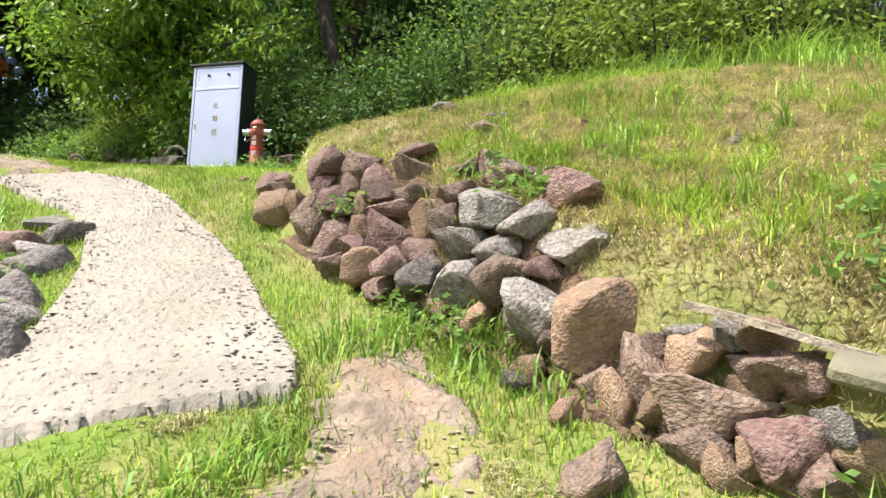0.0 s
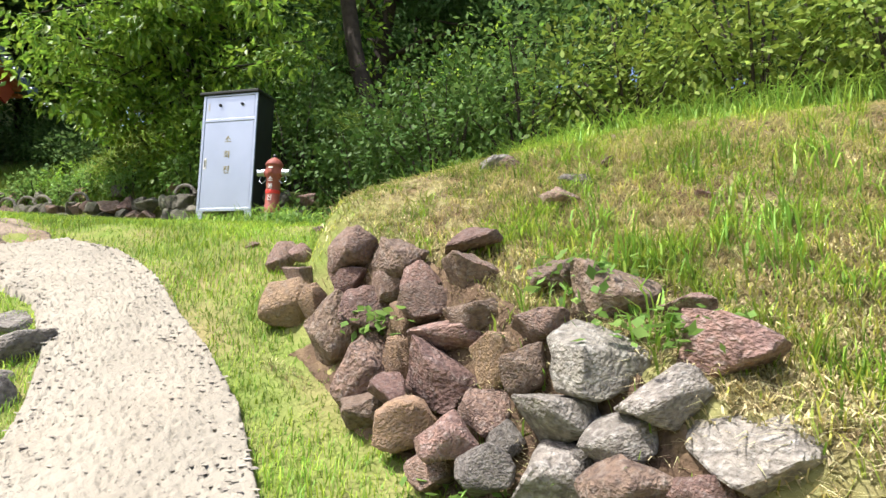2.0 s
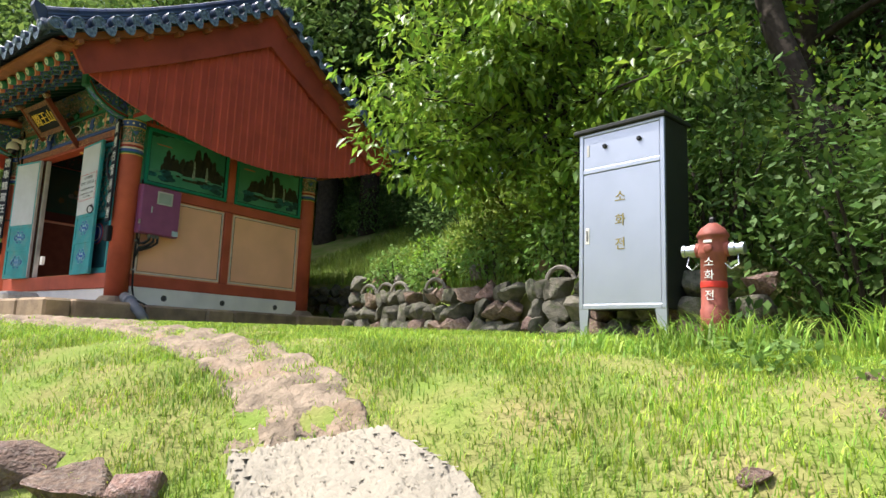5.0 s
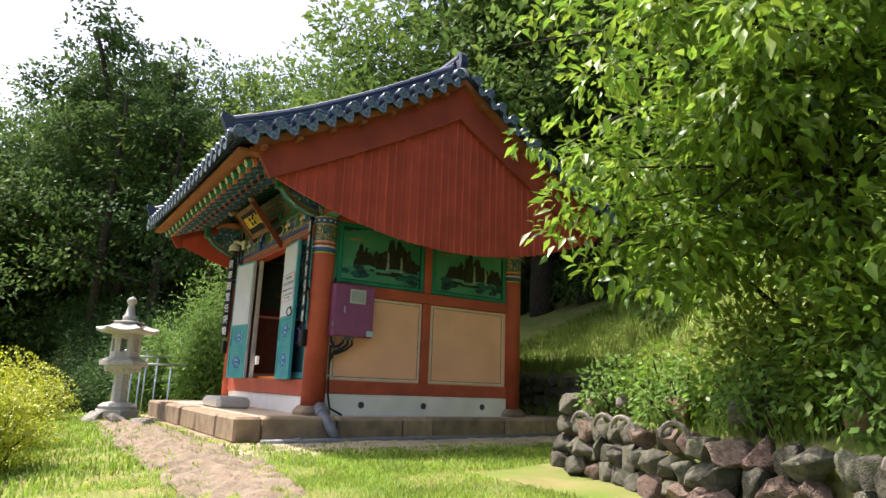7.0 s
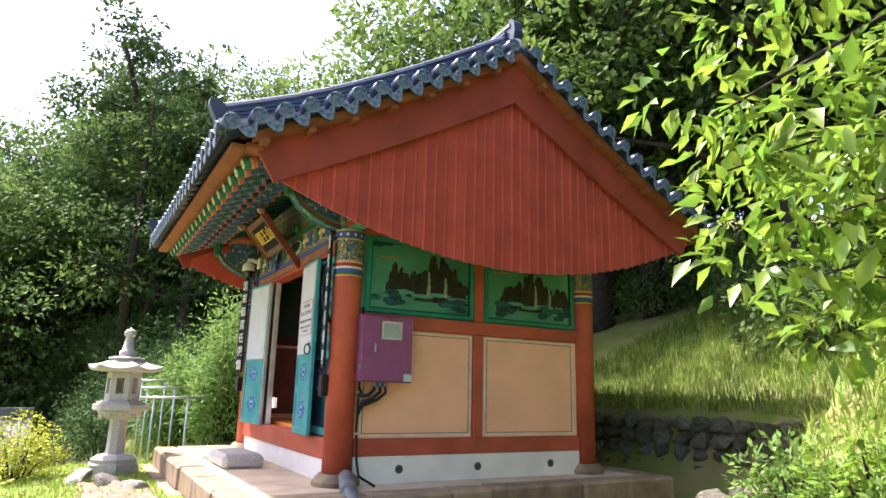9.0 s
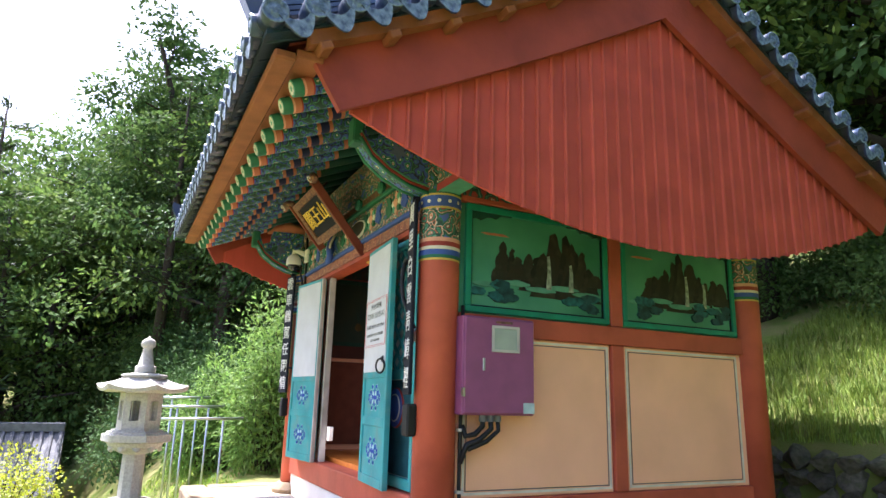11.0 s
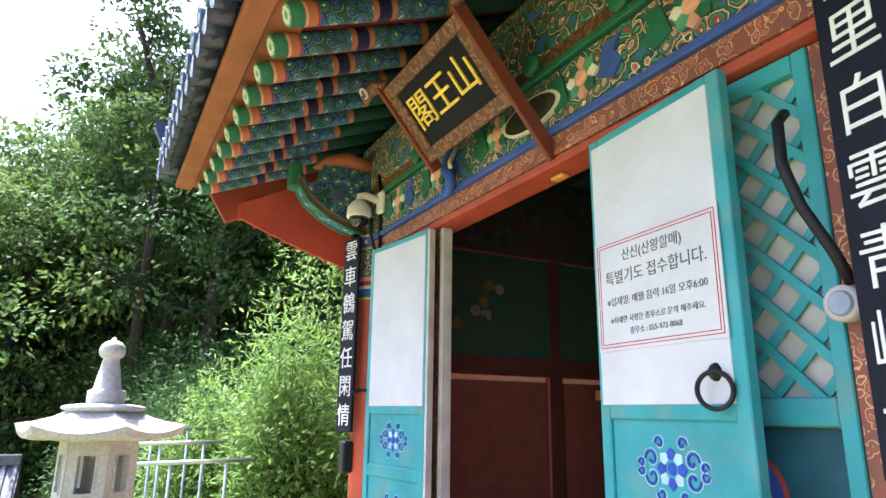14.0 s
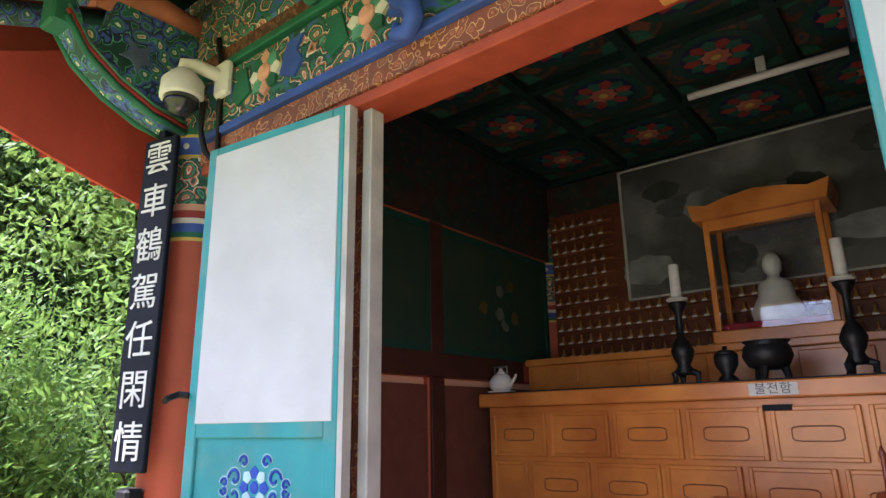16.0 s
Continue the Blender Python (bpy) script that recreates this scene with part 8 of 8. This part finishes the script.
M_CLIP = mat("clipped_bush_leaf", (0.46, 0.52, 0.03), 0.5, vary=0.2, island=0.3, trans=0.3)
M_LIGHT = mat("light_sapling_leaf", (0.20, 0.34, 0.075), 0.6, vary=0.2, island=0.2, trans=0.42, spec=0.15)
bush("clipped_bush", "round clipped yellow-green garden bush", -10.2, 4.50, 0.56, 1.00, 9000, 0.035, M_CLIP, 41, 14, 0, 0.55, True)
bush("clipped_bush", "round clipped yellow-green garden bush", -8.65, 4.42, 0.42, 0.80, 7000, 0.035, M_CLIP, 42, 14, 0, 0.55, True)
bush("clipped_bush", "round clipped yellow-green garden bush", -14.0, 5.05, 0.55, 0.85, 5000, 0.04, M_CLIP, 43, 12, 0, 0.55, True)
# shrubs along the top of the bank
SH = random.Random(8)
M_YEL = mat("yellow_green_shrub_leaf", (0.23, 0.32, 0.05), 0.6, vary=0.2, island=0.3, trans=0.35, spec=0.2)
for k, (x, y, r, h) in enumerate(((-1.3, 7.4, 0.8, 1.5), (-0.5, 7.0, 0.9, 1.6), (0.3, 6.6, 0.9, 1.7), (1.1, 6.2, 0.9, 1.6), (1.9, 5.7, 0.9, 1.6), (2.6, 5.1, 0.8, 1.5), (-0.9, 8.3, 1.0, 2.0), (0.2, 7.8, 1.0, 2.2), (1.4, 7.2, 1.0, 2.2), (2.6, 6.5, 1.0, 2.2), (3.6, 5.5, 1.0, 2.0), (-3.2, 8.3, 0.8, 1.5), (-2.2, 8.0, 0.8, 1.6), (-4.2, 8.8, 0.7, 1.2), (-2.8, 9.6, 1.0, 2.4), (-1.2, 9.8, 1.1, 2.6), (0.6, 9.2, 1.1, 2.6), (3.6, 7.4, 1.1, 2.4))):
    bush("shrub", "dense wild shrub with small green leaves on the bank", x, y, r, h, 3600, 0.075, M_YEL if k in (3, 4, 5, 13) else [M_SHRUB, M_SHRUB, M_FOREST, M_LEAF][k % 4], 60 + k, 13)
for k in range(9):
    x = -5.9 + 0.42 * k
    bush("bed_plant", "low leafy garden plant behind the stone wall", x, float(bed_line(x)) + 0.40 + 0.2 * (k % 2), 0.35, 0.55, 1100, 0.06, [M_LIGHT, M_LEAF][k % 2], 90 + k, 8)
for k, (x, y, r, h) in enumerate(((-19.4, 9.2, 1.5, 4.2), (-17.6, 10.4, 1.5, 4.6), (-20.1, 8.0, 0.9, 2.1), (-15.9, 10.6, 1.0, 3.3), (-18.3, 8.7, 0.8, 2.6))):
    bush("sapling_thicket", "light green feathery sapling thicket beside the shrine", x, y, r, h, 7500, 0.13, M_LIGHT, 120 + k, 24, 0, 0.30, split=True)
under = [bush("undergrowth", "tangled green undergrowth at the edge of the wood", x, y, 1.5, 2.0, 3000, 0.13, mt_, 140 + k, 14) for k, (x, y, mt_) in enumerate(((-36, 8, M_FOREST), (-22.5, 9.5, M_SHRUB), (-8.5, 15.0, M_FOREST)))]
# same darkened leaf: the trees' shade is in the colour
dark_under = [bush("undergrowth", "undergrowth below the wood, shade in its dark leaf colour", x, y, 1.5, 2.0, 3000, 0.12, MATS["forest_leaf_dark"], 150 + k, 14) for k, (x, y) in enumerate(((-33, 9), (-27, 12)))]
for k in range(40):
    place(SH.choice(dark_under), -18.5 - 18 * SH.random(), 8.2 + 7 * SH.random(), SH.random() * 6, SH.uniform(0.8, 1.4))
for k in range(34):
    place(SH.choice(dark_under), -21 - 12 * SH.random(), 8 + 9 * SH.random(), SH.random() * 6, SH.uniform(0.7, 1.3))
for k in range(30):
    place(SH.choice(under), -20 + 17.5 * (k + SH.random()) / 30, 17.2 + 2.5 * SH.random() + (1.2 if k % 3 else 0), SH.random() * 6, SH.uniform(0.6, 1.1))
for k in range(22):
    place(SH.choice(dark_under), -21.5 - 15 * SH.random(), 6.9 + 2.6 * SH.random(), SH.random() * 6, SH.uniform(0.6, 1.1))
for k in range(20):
    place(SH.choice(under), -37 - 3 * SH.random(), -12 + k + SH.random(), SH.random() * 6, SH.uniform(1.0, 1.6))
for k in range(14):
    place(SH.choice(under), -19.5 + 4.5 * SH.random(), 10.5 + 4 * SH.random(), SH.random() * 6, SH.uniform(0.6, 1.1))

# ---- grass ----
M_BANK = mat("bank_grass_blade", (0.42, 0.50, 0.085), 0.6, vary=0.2, scale=1.5, island=0.5, trans=0.4)
M_GRASS2 = mat("tall_grass", (0.26, 0.43, 0.06), 0.5, vary=0.2, scale=2, island=0.35, trans=0.4)


def blades(name, px, py, h, w, lean_, material, rng, label):
    n = len(px)
    z = land(px, py)
    a = rng.uniform(0, 2 * math.pi, n)
    d = np.stack([np.cos(a), np.sin(a)], -1)
    b = np.stack([px, py, z - 0.01], -1)
    s = np.stack([-d[:, 1], d[:, 0], np.zeros(n)], -1) * (w / 2)[:, None]
    l1, l2 = (h * lean_ * 0.3)[:, None], (h * lean_)[:, None]
    m1 = b + np.concatenate([d * l1, (h * 0.6)[:, None]], -1)
    tp = b + np.concatenate([d * l2, (h * (1 - 0.25 * lean_))[:, None]], -1)
    v = np.stack([b - s, b + s, m1 + s * 0.8, m1 - s * 0.8, tp], 1).reshape(-1, 3)
    i = np.arange(n)[:, None] * 5
    f = np.concatenate([i + np.array([[0, 1, 2]]), i + np.array([[0, 2, 3]]), i + np.array([[3, 2, 4]])], 1).reshape(-1, 3)
    return tagged(new(name, mesh_np(name, v, f, material)), label, "grass", kind="stuff")


def field(rng, n, x0, x1, y0, y1, near_pow=1.0):
    px, py = rng.uniform(x0, x1, n), rng.uniform(y0, y1, n)
    worn = inside(px, py, POLY_DIRT) | inside(px, py, POLY_EARTH)
    ok = ~(inside(px, py, POLY_PATH) | (worn & (rng.random(n) < 0.72)))
    q = S.inverted()
    lx, ly = q[0][0] * px + q[0][1] * py + q[0][3], q[1][0] * px + q[1][1] * py + q[1][3]
    ok &= ~((lx > SX0 - 0.15) & (lx < SX1 + 0.25 + 0.75 * (ly > -0.9) * (rng.random(n) < 0.85)) & (ly > SY0 - 0.15) & (ly < SY1 + 0.2))
    patch = np.sin(px * 3.1 + 2 * np.sin(py * 1.7)) * np.sin(py * 2.7 + 1.5 * np.sin(px * 2.3)) + 0.5 * np.sin(px * 7.7 + py * 5.1)
    return px, py, ok, patch


rg = np.random.default_rng(55)
px, py, ok, patch = field(rg, 330000, -7.5, 2.6, 1.2, 7.6)
d_bank = np.minimum((px - WALL_A[0]) * WALL_N[0] + (py - WALL_A[1]) * WALL_N[1], px + 1.18)
lawn = ok & (d_bank < 0.02) & (patch + rg.normal(0, 0.5, len(px)) > -1.0) & (py < bed_line(px) - 0.05)
k = np.where(lawn)[0]
blades("lawn_grass", px[k], py[k], rg.uniform(0.025, 0.07, len(k)), rg.uniform(0.003, 0.006, len(k)), rg.uniform(0.3, 1.1, len(k)), M_GRASS, rg, "short bright lawn grass")
along_wall = (px - WALL_A[0]) * WT.x + (py - WALL_A[1]) * WT.y
green = np.clip(0.95 - 0.36 * np.clip(px, -1.2, 3), 0.16, 1.0)
bank = ok & (d_bank > np.where((along_wall > -1.4) & (along_wall < 0.7), 0.24, 0.03)) & (patch + rg.normal(0, 0.7, len(px)) > -0.2) & (rg.random(len(px)) < 0.85 * green)
k = np.where(bank)[0]
blades("bank_grass", px[k], py[k], rg.uniform(0.03, 0.10, len(k)) * np.clip(0.8 + 0.5 * px[k], 0.4, 1.0), rg.uniform(0.003, 0.007, len(k)), rg.uniform(0.4, 1.4, len(k)), M_BANK, rg, "rough grass on the bank")
# tufts, thick near the lawn and scattered higher up
cxs, cys = rg.uniform(-1.3, 3.2, 2200), rg.uniform(1.3, 7.0, 2200)
dcs = np.minimum((cxs - WALL_A[0]) * WALL_N[0] + (cys - WALL_A[1]) * WALL_N[1], cxs + 1.18)
keep_t = (dcs > 0.3) & (rg.random(2200) < np.clip(0.80 - 0.26 * cxs, 0.22, 1.0))
cxs, cys = cxs[keep_t], cys[keep_t]
rep_ = rg.integers(18, 70, len(cxs))
bx, by = np.repeat(cxs, rep_), np.repeat(cys, rep_)
bh = np.repeat(rg.uniform(0.05, 0.15, len(cxs)) * np.clip(0.8 + 0.5 * cxs, 0.45, 1.0), rep_)
bs = np.repeat(rg.uniform(0.02, 0.06, len(cxs)), rep_)
bx, by = bx + rg.normal(0, 1, len(bx)) * bs, by + rg.normal(0, 1, len(bx)) * bs
blades("grass_tufts", bx, by, bh * rg.uniform(0.4, 1.1, len(bx)), rg.uniform(0.004, 0.008, len(bx)), rg.uniform(0.3, 1.3, len(bx)), M_GRASS, rg, "fresh green grass tufts on the dry bank")
px, py, ok, patch = field(rg, 330000, -1.2, 3.0, 1.4, 6.6)
d_bank = np.minimum((px - WALL_A[0]) * WALL_N[0] + (py - WALL_A[1]) * WALL_N[1], px + 1.18)
k = np.where(ok & (d_bank > 0.08) & (patch + rg.normal(0, 0.5, len(px)) < 0.9) & (rg.random(len(px)) < np.clip((px + 1.2) / 1.6, 0.12, 0.8)))[0]
blades("dry_grass", px[k], py[k], rg.uniform(0.02, 0.055, len(k)), rg.uniform(0.003, 0.008, len(k)), rg.uniform(0.8, 2.8, len(k)), M_STRAW, rg, "dry straw lying flat on the bank")
k = np.where(ok & (d_bank < 0.05) & (patch < -0.5))[0]
blades("dry_grass", px[k], py[k], rg.uniform(0.02, 0.06, len(k)), rg.uniform(0.003, 0.006, len(k)), rg.uniform(0.8, 1.6, len(k)), M_STRAW, rg, "dry straw in the worn lawn")
# tall tufts under the shrubs, on the wall and beside the path
tx, ty, th = [], [], []
for cx, cy, sp, n, hh in [(SH.uniform(-1.4, 3.0), 0, 0.10, 46, 0.30) for _ in range(90)] + [(SH.uniform(0.2, 2.8), -1, 0.06, 40, 0.20) for _ in range(22)]:
    cyy = (6.9 - 0.62 * (cx + 1.0) + SH.uniform(-0.6, 0.4)) if cy == 0 else SH.uniform(2.2, 4.6)
    tx.append(rg.normal(cx, sp, n)), ty.append(rg.normal(cyy, sp, n)), th.append(rg.uniform(0.4, 1.1, n) * hh)
for cx, cy, hh in ((-0.35, 2.62, 0.20), (-0.2, 2.75, 0.18), (-0.5, 2.0, 0.12), (-0.62, 1.85, 0.12), (-0.85, 1.7, 0.12), (-1.1, 1.6, 0.14), (1.0, 1.45, 0.3), (1.1, 1.5, 0.34), (1.15, 1.3, 0.3), (-2.9, 4.05, 0.2), (-2.7, 3.8, 0.2), (-3.1, 4.2, 0.2), (-2.4, 3.2, 0.25), (-2.2, 2.7, 0.25), (-1.9, 2.2, 0.2), (0.12, 2.7, 0.2), (0.25, 2.5, 0.18), (-0.05, 3.1, 0.18), (-2.6, 6.3, 0.16), (-1.8, 6.3, 0.16), (-2.2, 6.1, 0.14), (-2.0, 6.36, 0.24), (-1.85, 6.38, 0.24), (-2.15, 6.38, 0.22), (-1.7, 6.4, 0.24)):
    tx.append(rg.normal(cx, 0.09, 110)), ty.append(rg.normal(cy, 0.09, 110)), th.append(rg.uniform(0.4, 1.1, 110) * hh)
tx, ty, th = np.concatenate(tx), np.concatenate(ty), np.concatenate(th)
blades("tall_grass", tx, ty, th, rg.uniform(0.006, 0.012, len(tx)), rg.uniform(0.3, 1.2, len(tx)), M_GRASS2, rg, "tall arching green grass tufts")
px, py, ok, patch = field(rg, 90000, -24, -7.5, 0.5, 8.0)
k = np.where(ok)[0]
blades("far_lawn", px[k], py[k], rg.uniform(0.04, 0.09, len(k)), rg.uniform(0.008, 0.014, len(k)), rg.uniform(0.2, 0.8, len(k)), M_GRASS, rg, "mown lawn round the lantern")
px, py, ok, patch = field(rg, 90000, -13, -1.0, 8.0, 18.0)
k = np.where(ok & (py > np.where(px > -6.5, bed_line(px) + 0.2, 12.8)))[0]
blades("slope_grass", px[k], py[k], rg.uniform(0.08, 0.3, len(k)), rg.uniform(0.008, 0.016, len(k)), rg.uniform(0.3, 1.0, len(k)), mat("slope_grass", (0.25, 0.36, 0.06), 0.6, vary=0.2, scale=1.2, island=0.35, trans=0.3), rg, "long grass on the slope behind the shrine")
px, py, ok, patch = field(rg, 30000, -8.6, -6.3, 6.5, 12.5)
k = np.where(ok & (px < -6.55))[0]
blades("shade_grass", px[k], py[k], rg.uniform(0.03, 0.08, len(k)), rg.uniform(0.005, 0.009, len(k)), rg.uniform(0.3, 1.0, len(k)), M_GRASS, rg, "short grass between the platform and the low wall")
# low weeds with round leaves among the stones
wp = []
for cx, cy, hh in ((-0.12, 2.95, 0.12), (0.05, 2.72, 0.15), (0.22, 3.2, 0.15), (0.4, 2.9, 0.12), (-0.5, 3.6, 0.1), (1.2, 1.6, 0.2), (1.25, 1.9, 0.2), (1.5, 2.2, 0.2), (1.7, 1.9, 0.2), (-2.2, 3.05, 0.2), (-2.5, 3.4, 0.2), (-2.9, 3.7, 0.22), (-2.0, 2.7, 0.16), (-3.2, 4.15, 0.16), (-1.7, 5.9, 0.12), (-1.2, 5.6, 0.12)):
    n = 150
    wp.append(np.stack([rg.normal(cx, 0.10, n), rg.normal(cy, 0.10, n), land1(cx, cy) + rg.uniform(0.02, 1.0, n) * hh], -1))
wp = np.concatenate(wp)
tagged(new("weeds", leaf_mesh("weeds", wp, rg.normal(0, 1, wp.shape) * np.array([1, 1, 0.3]), 0.05, M_LIGHT, rg, 0.6)), "small broad-leaved weeds among the stones", "weeds", kind="stuff")
